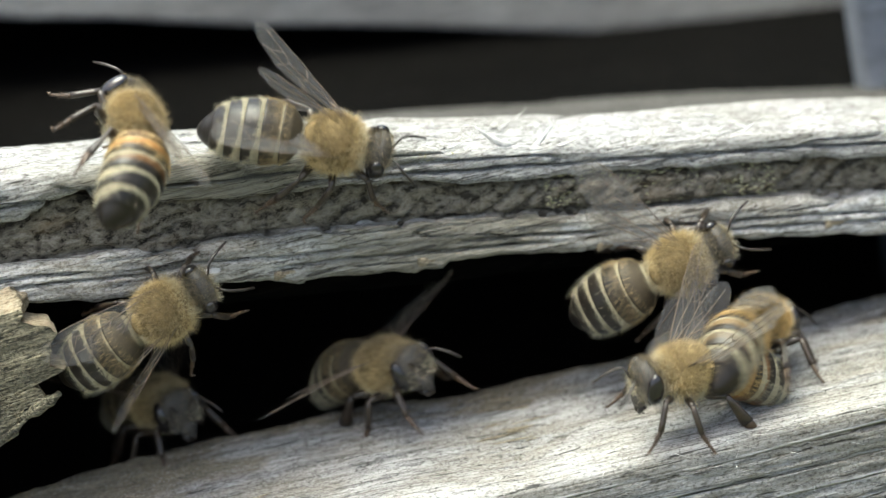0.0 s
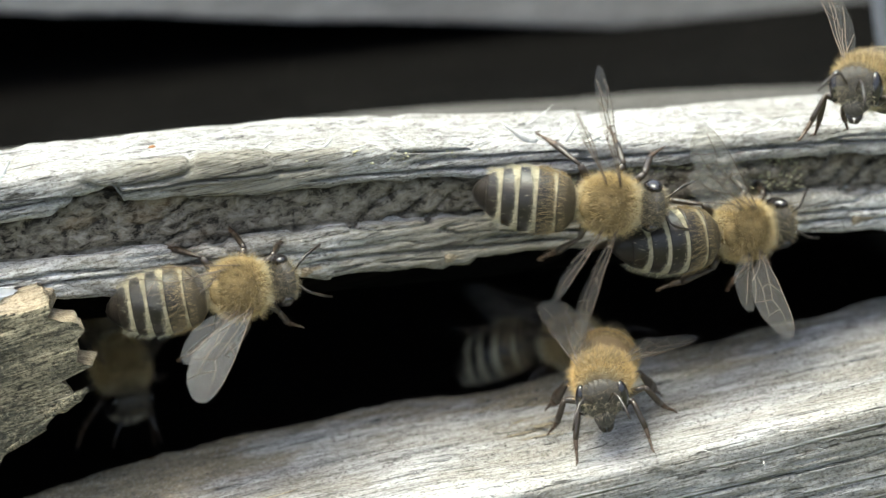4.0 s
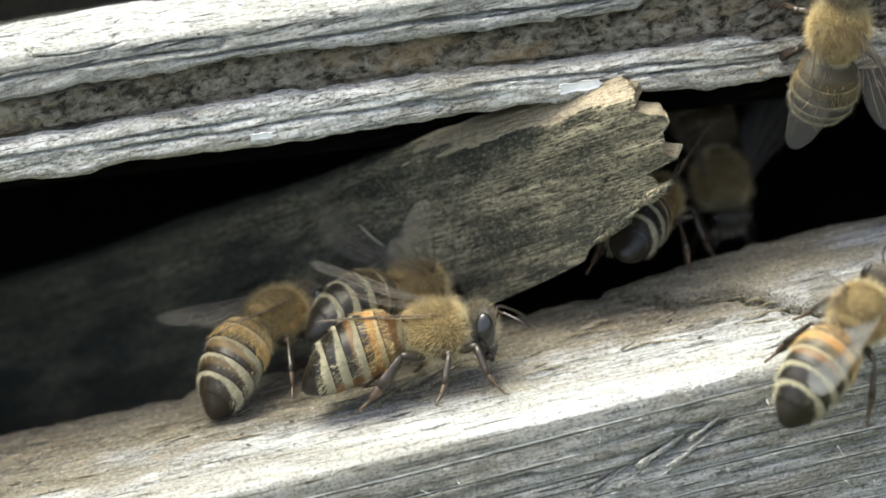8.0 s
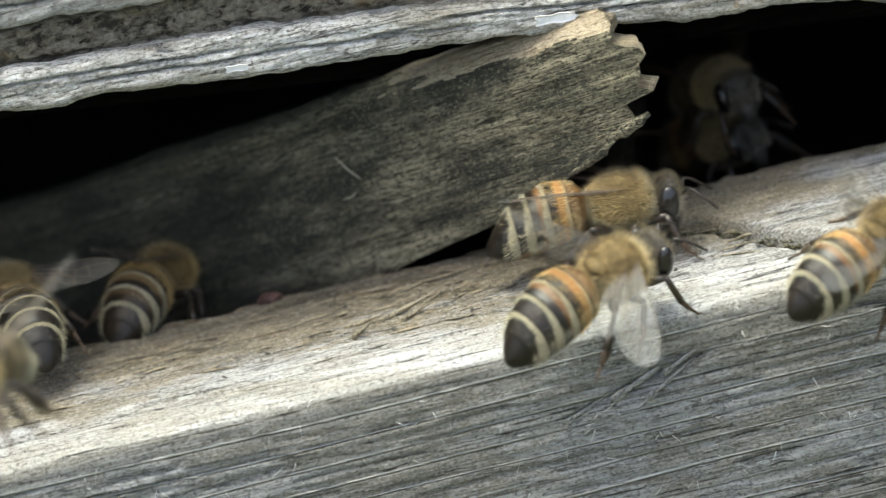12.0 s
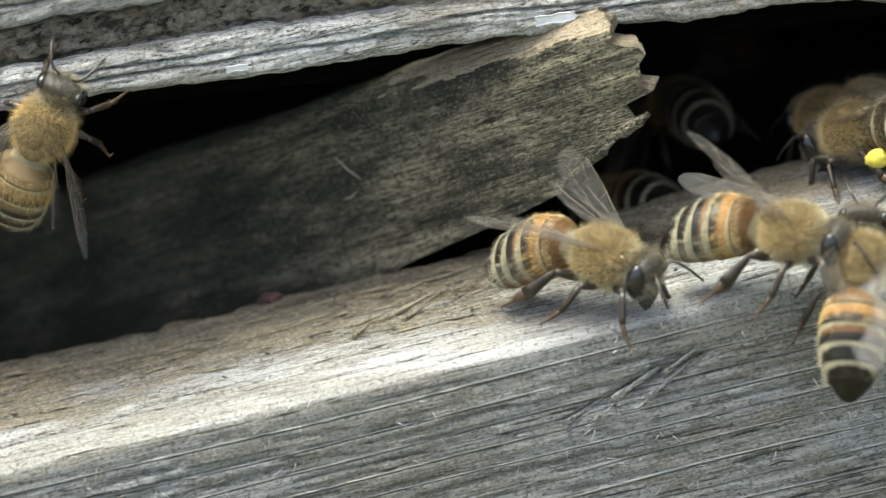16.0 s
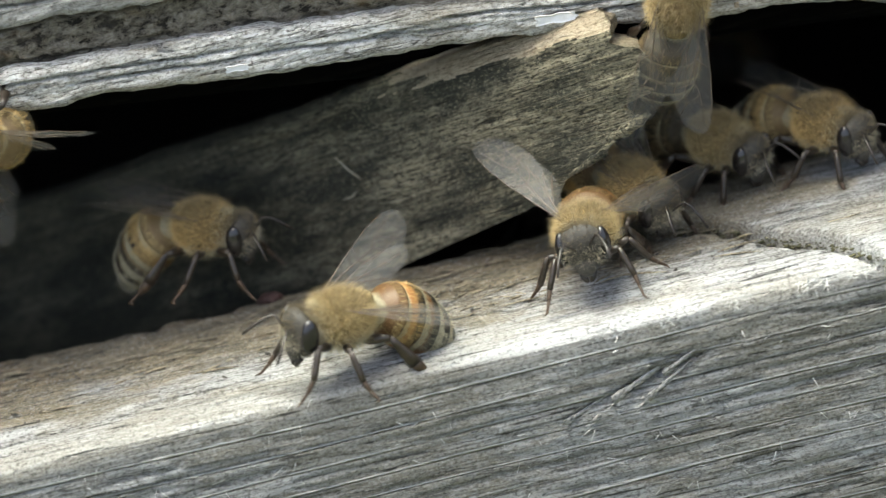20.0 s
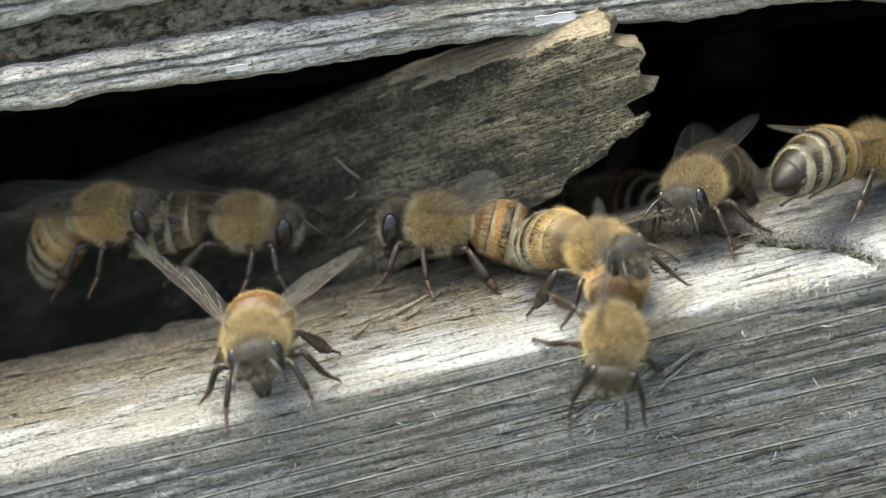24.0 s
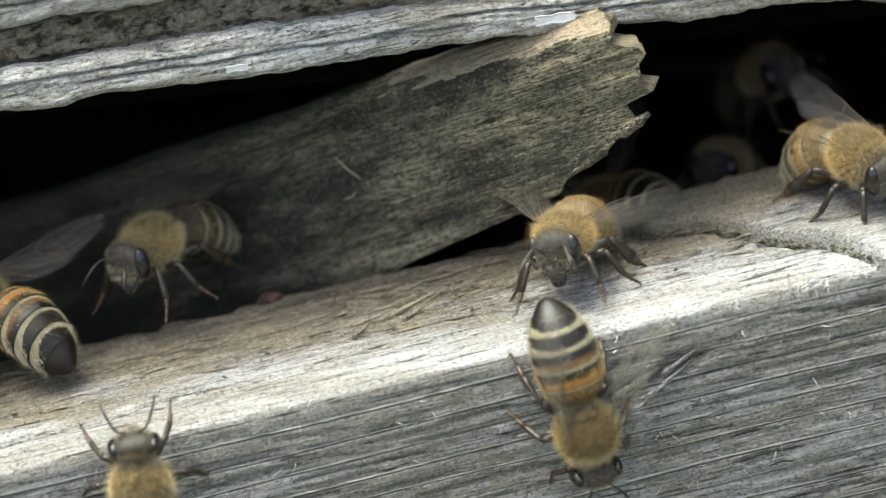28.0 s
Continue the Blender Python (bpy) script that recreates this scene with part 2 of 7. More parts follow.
def tergite_material(name, bare, amber):
    """Abdomen rings: bare cuticle, amber in front on the first rings, with a felt band whose edge is ragged."""
    s = Shader(name, bare, 0.4, spec=0.3)
    felt = s.tree.nodes.new("ShaderNodeAttribute")
    felt.attribute_name = "felt"
    warm = s.tree.nodes.new("ShaderNodeAttribute")
    warm.attribute_name = "warm"
    grain = s.noise((3.0, 7.0, 7.0), 4, 0.7)
    broad = s.noise((0.8, 0.8, 0.8), 3, 0.6)
    skin = s.mix(s.ramp(broad, [(0.3, (0, 0, 0)), (0.7, (1, 1, 1))]), tuple(c * 0.5 for c in bare), tuple(c * 1.2 for c in bare))
    skin = s.mix(warm.outputs["Fac"], skin, s.mix(broad, tuple(c * 0.65 for c in amber), tuple(c * 1.35 for c in amber)))
    cover = s.ramp(s.math("ADD", s.math("ADD", felt.outputs["Fac"], s.math("MULTIPLY", s.math("SUBTRACT", broad, 0.5), 0.7)), s.math("MULTIPLY", s.math("SUBTRACT", grain, 0.5), 1.1)), [(0.32, (0, 0, 0)), (0.72, (0.92, 0.92, 0.92))])
    s.color(s.mix(cover, skin, s.ramp(grain, [(0.3, (0.17, 0.15, 0.10)), (0.7, (0.42, 0.38, 0.26))])))
    s.rough(s.math("ADD", s.math("ADD", 0.30, s.math("MULTIPLY", warm.outputs["Fac"], 0.32)), s.math("MULTIPLY", cover, 0.35)))
    return s.bump(grain, 0.5, 0.05).mat


TERGITE = {"dark": tergite_material("dark_tergite", (0.016, 0.013, 0.010), (0.045, 0.034, 0.019)),
           "orange": tergite_material("orange_tergite", (0.014, 0.011, 0.008), (0.26, 0.122, 0.036)),
           "golden": tergite_material("golden_tergite", (0.022, 0.016, 0.010), (0.17, 0.112, 0.05))}
FUZZ = hair_material("golden_fuzz", (0.32, 0.225, 0.095), (0.58, 0.455, 0.235))
FUZZ_FACE = hair_material("face_fuzz", (0.20, 0.17, 0.115), (0.50, 0.44, 0.32))
FUZZ_BROWN = hair_material("brown_fuzz", (0.15, 0.105, 0.05), (0.33, 0.25, 0.13))
FUZZ_CROWN = hair_material("crown_fuzz", (0.07, 0.054, 0.032), (0.25, 0.20, 0.12))
FUZZ_COLLAR = hair_material("collar_fuzz", (0.34, 0.28, 0.16), (0.64, 0.56, 0.38))
FUZZ_PALE = hair_material("pale_fuzz", (0.22, 0.195, 0.125), (0.49, 0.445, 0.315))
FUZZ_ORANGE = hair_material("orange_fuzz", (0.38, 0.245, 0.09), (0.62, 0.44, 0.19))
FELT = plain("thorax_felt", (0.13, 0.094, 0.045), 0.9, 0.1, 0.4, 3.0, 0.05)
EYE = plain("eye", (0.012, 0.010, 0.010), 0.16, 0.6, 0.2, 8.0)
FACE = plain("face", (0.055, 0.049, 0.041), 0.6, 0.3, 0.4, 5.0, 0.02)
LEG = plain("leg_cuticle", (0.030, 0.021, 0.014), 0.33, 0.5, 0.4, 3.0)
TARSUS = plain("tarsus_cuticle", (0.060, 0.036, 0.020), 0.42, 0.5, 0.35, 3.0)
VEIN = plain("wing_vein", (0.09, 0.062, 0.04), 0.45)
POLLEN = plain("pollen", (0.60, 0.50, 0.08), 0.8, 0.2, 0.2, 4.0, 0.05)
DIRT = plain("dirt", (0.08, 0.074, 0.065), 0.9, 0.2, 0.5, 1.5, 0.2)
LICHEN = plain("lichen", (0.34, 0.325, 0.205), 0.9, 0.2, 0.4, 1.5, 0.2)
GRASS = plain("grass", (0.09, 0.095, 0.055), 0.9, 0.2, 0.5, 0.02)
LINT = plain("wood_lint", (0.64, 0.63, 0.60), 0.8, 0.2, 0.15, 2.0)
WHITE_FLECK = plain("white_fleck", (0.78, 0.78, 0.80), 0.7, 0.3, 0.1, 2.0)


def wing_material():
    s = Shader("wing_membrane", (0.55, 0.50, 0.42), 0.22, spec=0.6)
    clear = s.tree.nodes.new("ShaderNodeBsdfTransparent")
    clear.inputs["Color"].default_value = (0.86, 0.84, 0.79, 1)
    film = s.node("ShaderNodeBsdfGlossy", Roughness=0.42, Color=(0.9, 0.9, 0.95, 1))
    skin = s.node("ShaderNodeBsdfDiffuse", Color=(0.40, 0.39, 0.37, 1))
    glow = s.node("ShaderNodeBsdfTranslucent", Color=(0.55, 0.54, 0.52, 1))
    haze = s.node("ShaderNodeMixShader", Fac=0.5)
    s.link(skin.outputs[0], haze.inputs[1])
    s.link(glow.outputs[0], haze.inputs[2])
    ripple = s.noise((1.2, 3.0, 1.2), 3, 0.5)
    b = s.node("ShaderNodeBump", Strength=0.5, Distance=0.08 * MM)
    s.link(ripple, b.inputs["Height"])
    s.link(b.outputs["Normal"], film.inputs["Normal"])
    m1 = s.node("ShaderNodeMixShader", Fac=0.13)
    s.link(clear.outputs[0], m1.inputs[1])
    s.link(haze.outputs[0], m1.inputs[2])
    m2 = s.node("ShaderNodeMixShader", Fac=0.015)
    s.link(m1.outputs[0], m2.inputs[1])
    s.link(film.outputs[0], m2.inputs[2])
    s.link(m2.outputs[0], s.tree.nodes["Material Output"].inputs["Surface"])
    return s.mat


WING = wing_material()


# ---- mesh helpers, in millimetres ----
def mesh(name, verts, faces, mats, index=None, smooth=True):
    me = bpy.data.meshes.new(name)
    me.from_pydata([tuple(v) for v in np.asarray(verts, float) * MM], [], [tuple(f) for f in faces])
    for m in mats if isinstance(mats, (list, tuple)) else [mats]:
        me.materials.append(m)
    if index is not None:
        me.polygons.foreach_set("material_index", np.asarray(index, np.int32))
    me.polygons.foreach_set("use_smooth", np.full(len(me.polygons), smooth))
    me.update()
    return me


def part(name, me, parent=None, m=None, label=""):
    ob = new(name, me)
    if parent is not None:
        ob.parent = parent
    if m is not None:
        ob.matrix_basis = m
    return tagged(ob, label) if label else ob


def at(x, y, z):
    return Matrix.Translation((x * MM, y * MM, z * MM))


def lattice(u, v, seed):
    """Smooth random values over a plane, between -1 and 1."""
    table = np.random.RandomState(seed).rand(256, 256) * 2 - 1
    iu, iv = np.floor(u).astype(int), np.floor(v).astype(int)
    fu, fv = u - iu, v - iv
    fu, fv = fu * fu * (3 - 2 * fu), fv * fv * (3 - 2 * fv)
    a, b = table[iu % 256, iv % 256], table[(iu + 1) % 256, iv % 256]
    c, d = table[iu % 256, (iv + 1) % 256], table[(iu + 1) % 256, (iv + 1) % 256]
    return (a * (1 - fu) + b * fu) * (1 - fv) + (c * (1 - fu) + d * fu) * fv


def fractal(u, v, seed, octaves=4):
    total = 0
    for i in range(octaves):
        total = total + lattice(u * 2**i + 7.3 * i, v * 2**i + 3.1 * i, seed + i) / 1.8**i
    return total


def grid_faces(rows, cols, closed=False):
    out = []
    for i in range(rows - 1):
        for j in range(cols if closed else cols - 1):
            k = (j + 1) % cols
            out.append((i * cols + j, i * cols + k, (i + 1) * cols + k, (i + 1) * cols + j))
    return out


def resample(points, step):
    """Points every step along a polyline."""
    p = np.array(points, float)
    d = np.concatenate([[0], np.cumsum(np.linalg.norm(np.diff(p, axis=0), axis=1))])
    s = np.linspace(0, d[-1], max(2, int(d[-1] / step)))
    return np.stack([np.interp(s, d, p[:, i]) for i in range(p.shape[1])], 1)


def tube(points, radii, sides=8, flat=1.0):
    """A tapered tube along points; flat squeezes it across."""
    p = np.array(points, float)
    r = np.array(radii, float)
    verts, faces = [], []
    for i in range(len(p)):
        d = p[min(i + 1, len(p) - 1)] - p[max(i - 1, 0)]
        d = d / np.linalg.norm(d)
        a = np.cross(d, (0, 0, 1) if abs(d[2]) < 0.9 else (1, 0, 0))
        a = a / np.linalg.norm(a)
        b = np.cross(d, a)
        for k in range(sides):
            t = 2 * math.pi * k / sides
            verts.append(p[i] + r[i] * (math.cos(t) * a * flat + math.sin(t) * b))
    n = len(p)
    faces = grid_faces(n, sides, True)
    faces.append(tuple(range(sides))[::-1])
    faces.append(tuple((n - 1) * sides + k for k in range(sides)))
    return verts, faces


def ellipsoid(c, r, nu=14, nv=20, shape=None):
    """An ellipsoid with poles on x; shape(x, y, z) may bend the unit points."""
    verts = []
    for i in range(nu + 1):
        a = math.pi * i / nu
        for j in range(nv):
            t = 2 * math.pi * j / nv
            q = np.array((math.cos(a), math.sin(a) * math.cos(t), math.sin(a) * math.sin(t)))
            if shape:
                q = np.array(shape(*q))
            verts.append(np.array(c) + q * np.array(r))
    return verts, grid_faces(nu + 1, nv, True)


def join(*pieces):
    verts, faces = [], []
    for v, f in pieces:
        o = len(verts)
        verts += list(v)
        faces += [tuple(k + o for k in q) for q in f]
    return verts, faces


def strands(roots, ways, lengths, width, rng):
    """Hairs: thin three-sided spikes."""
    verts, faces = [], []
    for p, d, n in zip(roots, ways, lengths):
        d = d / (np.linalg.norm(d) + 1e-9)
        a = np.cross(d, rng.normal(size=3))
        a = a / (np.linalg.norm(a) + 1e-9)
        b = np.cross(d, a)
        o = len(verts)
        for k in range(3):
            t = 2.094 * k
            verts.append(p + width * (math.cos(t) * a + math.sin(t) * b))
        verts.append(p + d * n + np.array((0, 0, -0.05 * n)))
        faces += [(o, o + 1, o + 3), (o + 1, o + 2, o + 3), (o + 2, o, o + 3)]
    return verts, faces


# ---- the hive front ----
X0, X1 = -75.0, 120.0


def beam_base(x):
    return 15.0 - 0.105 * x - 0.00062 * x * x


def smooth(e0, e1, v):
    t = np.clip((v - e0) / (e1 - e0), 0, 1)
    return t * t * (3 - 2 * t)


def crack(U, V, x0, x1, line, width, depth):
    """A split that follows line(x) from x0 to x1 and tapers at its ends."""
    ends = smooth(x0, x0 + 2.5, U) * (1 - smooth(x1 - 2.5, x1, U))
    off = V - line(U) - 0.10 * lattice(U * 0.35, U * 0.0 + 3.5, 61) - 0.05 * lattice(U * 2.1, U * 0.0 + 1.5, 62)
    return -depth * ends * np.exp(-(off / width) ** 2)


def ribbon_mesh(name, profile_of, mats, dx, n, relief):
    """A long board: profile_of(xs) gives y and z for n steps round its section; relief(U, V) pushes the skin outward."""
    xs = np.arange(X0, X1, dx)
    Y, Z = profile_of(xs)
    dY, dZ = np.gradient(Y, axis=1), np.gradient(Z, axis=1)
    size = np.sqrt(dY**2 + dZ**2) + 1e-9
    arc = np.cumsum(size, axis=1)
    U = np.repeat(xs[:, None], Y.shape[1], 1)
    d = relief(U, arc, Y, Z)
    Y2, Z2 = Y - dZ / size * d, Z + dY / size * d
    verts = np.stack([U, Y2, Z2], 2).reshape(-1, 3)
    return mesh(name, verts, grid_faces(len(xs), Y.shape[1]), mats)


def fibrous(U, V, seed, amount=1.0):
    d = 0.045 * fractal(U * 0.014, V * 1.5, seed, 3) + 0.03 * fractal(U * 0.03, V * 3.0, seed + 9, 2) + 0.03 * fractal(U * 1.6, V * 3.0, seed + 17, 2)
    return amount * (0.7 * d + 0.09 * fractal(U * 0.04, V * 0.10, seed + 23, 3))


# landing board: inner edge, flat top, worn nose, front face
LANDING_PROFILE = [(34, -9), (17.6, -9), (17.4, -1.0), (17.0, -0.25), (16.0, 0.0), (9.0, 0.05), (4.0, 0.02), (1.7, -0.04), (1.05, -0.16), (0.72, -0.42), (0.55, -0.9), (0.45, -3.0), (0.5, -14), (0.7, -22), (24, -22)]


def landing_section(xs):
    prof = resample(LANDING_PROFILE[1:-1], 0.17)
    prof = np.concatenate([[LANDING_PROFILE[0]], prof, [LANDING_PROFILE[-1]]])
    inner = 0.55 * fractal(xs * 0.10, xs * 0 + 0.5, 301, 4)
    Y = np.repeat(prof[None, :, 0], len(xs), 0)
    Y = Y + inner[:, None] * smooth(12.0, 17.0, Y)
    return Y, np.repeat(prof[None, :, 1], len(xs), 0)


def shelf_line(x):
    # edge of the upper layer that is left on the right-hand half
    return np.interp(x, [-80, 5, 8, 12.5, 15.2, 16.3, 18.1, 20.7, 22.2, 23.9, 25.4, 120], [30, 30, 16.8, 13.0, 11.4, 10.6, 8.4, 5.9, 4.6, 1.9, -1.0, -1.0])


def landing_relief(U, V, Y, Z):
    d = fibrous(U, V, 41, 0.8)
    front = smooth(-0.8, -1.8, Z) * (Z > -22)
    top = smooth(-0.9, -0.4, Z)
    line = shelf_line(U) + 0.5 * fractal(U * 0.25, U * 0 + 0.7, 91, 3)
    shelf = smooth(-0.25, 0.25, Y - line)
    d = d + top * smooth(6.5, 11, Y) * (0.10 * fractal(U * 0.35, Y * 1.6, 95, 4) + 0.06 * fractal(U * 1.4, Y * 3.0, 97, 2))
    left = smooth(7, 11, U) * smooth(40, 30, U)
    d = d + top * left * (0.65 * shelf - 1.3 * np.exp(-((Y - line + 0.35) / 0.42) ** 2))
    d = d + top * smooth(2.5, 5.0, Y) * (0.05 * fractal(U * 0.9, Y * 2.6, 131, 3) - 0.28 * smooth(0.45, 0.62, lattice(U * 0.22, Y * 2.4, 133)) - 0.18 * smooth(0.5, 0.65, lattice(U * 0.6, Y * 4.0, 135)))
    for x0, x1, y, slope in ((-30, -8, 13.5, 0.0), (-14, 4, 14.6, 0.02), (-6, 2, 10.8, 0.06), (2, 9, 14.2, -0.05), (10, 30, 3.4, -0.05), (36, 66, 8.5, -0.03), (48, 70, 2.4, 0.19), (-34, 6, 2.4, 0.0), (-20, 14, 5.2, -0.03), (12, 24, 3.0, -0.08), (14, 23, 1.9, -0.04), (26, 46, 2.0, 0.03)):
        d = d + top * crack(U, Y, x0, x1, lambda x: y + slope * (x - x0), 0.10, 0.35)
    for x0, x1, z, slope in ((-30, -2, -3.2, 0.0), (4, 30, -4.6, 0.02), (12, 40, -6.4, 0.0), (-25, 8, -8.0, 0.01), (40, 70, -3.0, 0.0), (6.5, 12, -4.6, 0.26), (4.0, 9, -5.4, 0.24), (9.0, 14.5, -4.4, 0.30), (17, 25, -1.6, -0.13), (20, 26, -2.3, -0.10), (20, 45, -2.6, 0.01)):
        d = d + front * crack(U, Z, x0, x1, lambda x: z + slope * (x - x0), 0.09, 0.55 if slope > 0.05 else 0.22)
    # a torn hollow in the front face
    hollow = np.exp(-(((U - 10.6) / 2.3) ** 2 + ((Z + 3.9 - 0.22 * (U - 10.6)) / 0.6) ** 2)) + 0.35 * np.exp(-(((U - 6.0) / 1.8) ** 2 + ((Z + 5.0 - 0.22 * (U - 6.0)) / 0.22) ** 2))
    slit = smooth(51, 54, U) * smooth(66, 60, U) * np.exp(-((Y - 15.9 + 0.05 * (U - 56)) / 0.5) ** 2)
    d = d - top * 1.6 * slit
    d = d + front * (0.07 * fractal(U * 0.8, Z * 2.2, 121, 3) - 0.15 * smooth(0.45, 0.62, lattice(U * 0.20, Z * 3.2, 125)))
    return -(d - front * 0.42 * hollow * (1.3 + 0.9 * lattice(U * 2.5, Z * 5.0, 77)))


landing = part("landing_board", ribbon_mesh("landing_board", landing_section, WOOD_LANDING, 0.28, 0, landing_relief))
tagged(landing, "weathered grey landing board with a worn front edge painted brightly lit", "board", kind="structure")


# the beam is plywood: two pale plies and a dark core between them
def ply_section(low, high, front, back, steps=40, lip=0.35):
    def section(xs):
        lo, hi, fr = low(xs), high(xs), front(xs)
        t = np.linspace(0, 1, steps)
        h = lo[:, None] + (hi - lo)[:, None] * t[None, :]
        edge = lip * (np.maximum(0, 1 - (h - lo[:, None]) / 0.5) ** 2 + np.maximum(0, 1 - (hi[:, None] - h) / 0.5) ** 2)
        y_front = fr[:, None] + edge
        k = 26
        depth = np.linspace(1, 0, k)[None, :] ** 1.3
        y_low = fr[:, None] + lip + (back - fr[:, None] - lip) * depth
        y_top = y_low[:, ::-1]
        Y = np.concatenate([y_low[:, :-1], y_front, y_top[:, 1:]], 1)
        Z = np.concatenate([np.repeat(lo[:, None], k - 1, 1), h, np.repeat(hi[:, None], k - 1, 1)], 1)
        return Y, Z
    return section


def ragged(x, seed, fine=1.0):
    return 0.22 * fractal(x * 0.12, x * 0 + 0.3, seed, 4) + fine * 0.10 * fractal(x * 0.9, x * 0 + 0.6, seed + 5, 3)


def lower_low(x):
    tongue = -0.45 * smooth(38.2, 37.6, x) * smooth(24, 30, x) - 0.25 * smooth(29.6, 29.0, x)
    return beam_base(x) + 0.25 + tongue + ragged(x, 101)


def lower_high(x):
    return beam_base(x) + 2.55 + ragged(x, 111, 0.6) - 0.35 * smooth(60, 75, x)


def upper_low(x):
    notch = 1.35 * smooth(13.6, 16.6, x) * smooth(18.2, 17.6, x) + 0.4 * smooth(17.6, 18.4, x) * smooth(26, 20, x)
    return beam_base(x) + 5.35 + notch + ragged(x, 121) - 0.25 * smooth(30, 45, x)


def upper_high(x):
    return beam_base(x) + 7.75 - 0.9 * smooth(26, 50, x) + 0.4 * ragged(x, 131, 0.5)


def lower_relief(U, V, Y, Z):
    H = Z - beam_base(U)
    d = fibrous(U, V, 71, 0.6) + 0.05 * fractal(U * 0.5, V * 3.0, 75, 3)
    for x0, x1, h, s in ((-40, -8, 1.7, 0.0), (-20, 6, 1.1, 0.005), (2, 18, 1.9, -0.01), (8, 24, 1.2, 0.01), (18, 34, 1.6, -0.01), (27, 45, 0.85, 0.006), (38, 66, 1.45, 0.004), (50, 72, 0.95, 0.0)):
        d = d + crack(U, H, x0, x1, lambda x: h + s * (x - x0), 0.09, 0.45)
    return d + (Y < 13.2) * (0.08 * fractal(U * 0.6, H * 1.6, 77, 3) - 0.45 * np.exp(-(lattice(U * 0.18, H * 1.4, 79) / 0.045) ** 2) * smooth(0.1, 0.35, lattice(U * 0.12, H * 0.8, 80)))


def core_relief(U, V, Y, Z):
    H = Z - beam_base(U)
    cell = 0.10 * fractal(U * 1.1, V * 1.3, 82, 3) + 0.11 * fractal(U * 2.3, V * 2.4, 85, 2)
    slant = np.sin((U * 1.0 - H * 1.3) * 3.4 + 2.0 * lattice(U * 0.4, H * 0.3, 83))
    seam = np.exp(-((Z - upper_low(U) + 0.10) / 0.30) ** 2) + 0.8 * np.exp(-((Z - lower_high(U) - 0.08) / 0.22) ** 2)
    d = cell - 0.7 * (Y < 14.2) * seam * (0.55 + 0.6 * lattice(U * 0.5, H * 0 + 0.5, 88)) - 0.45 * smooth(0.82, 0.99, slant) * smooth(0.0, 0.5, lattice(U * 0.15, H * 0.3, 84)) * smooth(16, 24, U)
    crust = smooth(43, 46, U) * smooth(60, 56, U) * smooth(2.6, 3.2, H) * smooth(5.2, 4.4, H) * (Y < 13.4)
    return d + crust * (0.45 + 0.35 * fractal(U * 0.7, H * 0.9, 86, 3))


def upper_relief(U, V, Y, Z):
    H = Z - beam_base(U)
    d = fibrous(U, V, 141, 0.7)
    for x0, x1, h, s in ((-40, -10, 6.5, 0.0), (-14, 12, 6.0, 0.01), (8, 26, 6.2, 0.03), (20, 31, 6.6, 0.02), (28, 44, 6.0, -0.01), (40, 70, 5.9, 0.0)):
        d = d + crack(U, H, x0, x1, lambda x: h + s * (x - x0), 0.09, 0.5)
    # short splits and scales along the grain
    d = d + (Y < 13.2) * (0.07 * fractal(U * 0.5, H * 1.6, 143, 3) - 0.45 * np.exp(-(lattice(U * 0.16, H * 1.3, 147) / 0.045) ** 2) * smooth(0.1, 0.35, lattice(U * 0.10, H * 0.8, 148)))
    # open grain on the top of the ply
    d = d + (Y > 12.6) * (0.10 * fractal(U * 0.35, Y * 1.2, 149, 3) - 0.40 * np.exp(-(lattice(U * 0.10, Y * 1.5, 153) / 0.05) ** 2))
    # a peeled flake on the front of the ply
    return d + 0.35 * smooth(27.4, 26.6, U) * smooth(9, 14, U) * smooth(6.3, 6.7, H) * smooth(15, 12.6, Y)


beam = tagged(new("beam"), "split grey plywood beam with a dark core above the entrance", "beam", kind="structure")
beam.empty_display_size = 0.01
part("lower_ply", ribbon_mesh("lower_ply", ply_section(lower_low, lower_high, lambda x: 12.0 + 0.12 * fractal(x * 0.08, x * 0 + 0.2, 151, 3), 19.0), WOOD_BEAM, 0.27, 0, lower_relief), beam, label="pale split outer ply")
part("core", ribbon_mesh("core", ply_section(lambda x: beam_base(x) + 2.1, lambda x: beam_base(x) + 6.3, lambda x: 12.95 + 0.25 * fractal(x * 0.1, x * 0 + 0.2, 161, 3), 18.8), WOOD_CORE, 0.25, 0, core_relief), beam, label="dark rough core with end grain")
part("upper_ply", ribbon_mesh("upper_ply", ply_section(upper_low, upper_high, lambda x: 12.0 + 0.15 * fractal(x * 0.08, x * 0 + 0.2, 171, 3), 19.0, lip=0.22), WOOD_PLY_GREY, 0.27, 0, upper_relief), beam, label="bleached outer ply with a notch in its edge")


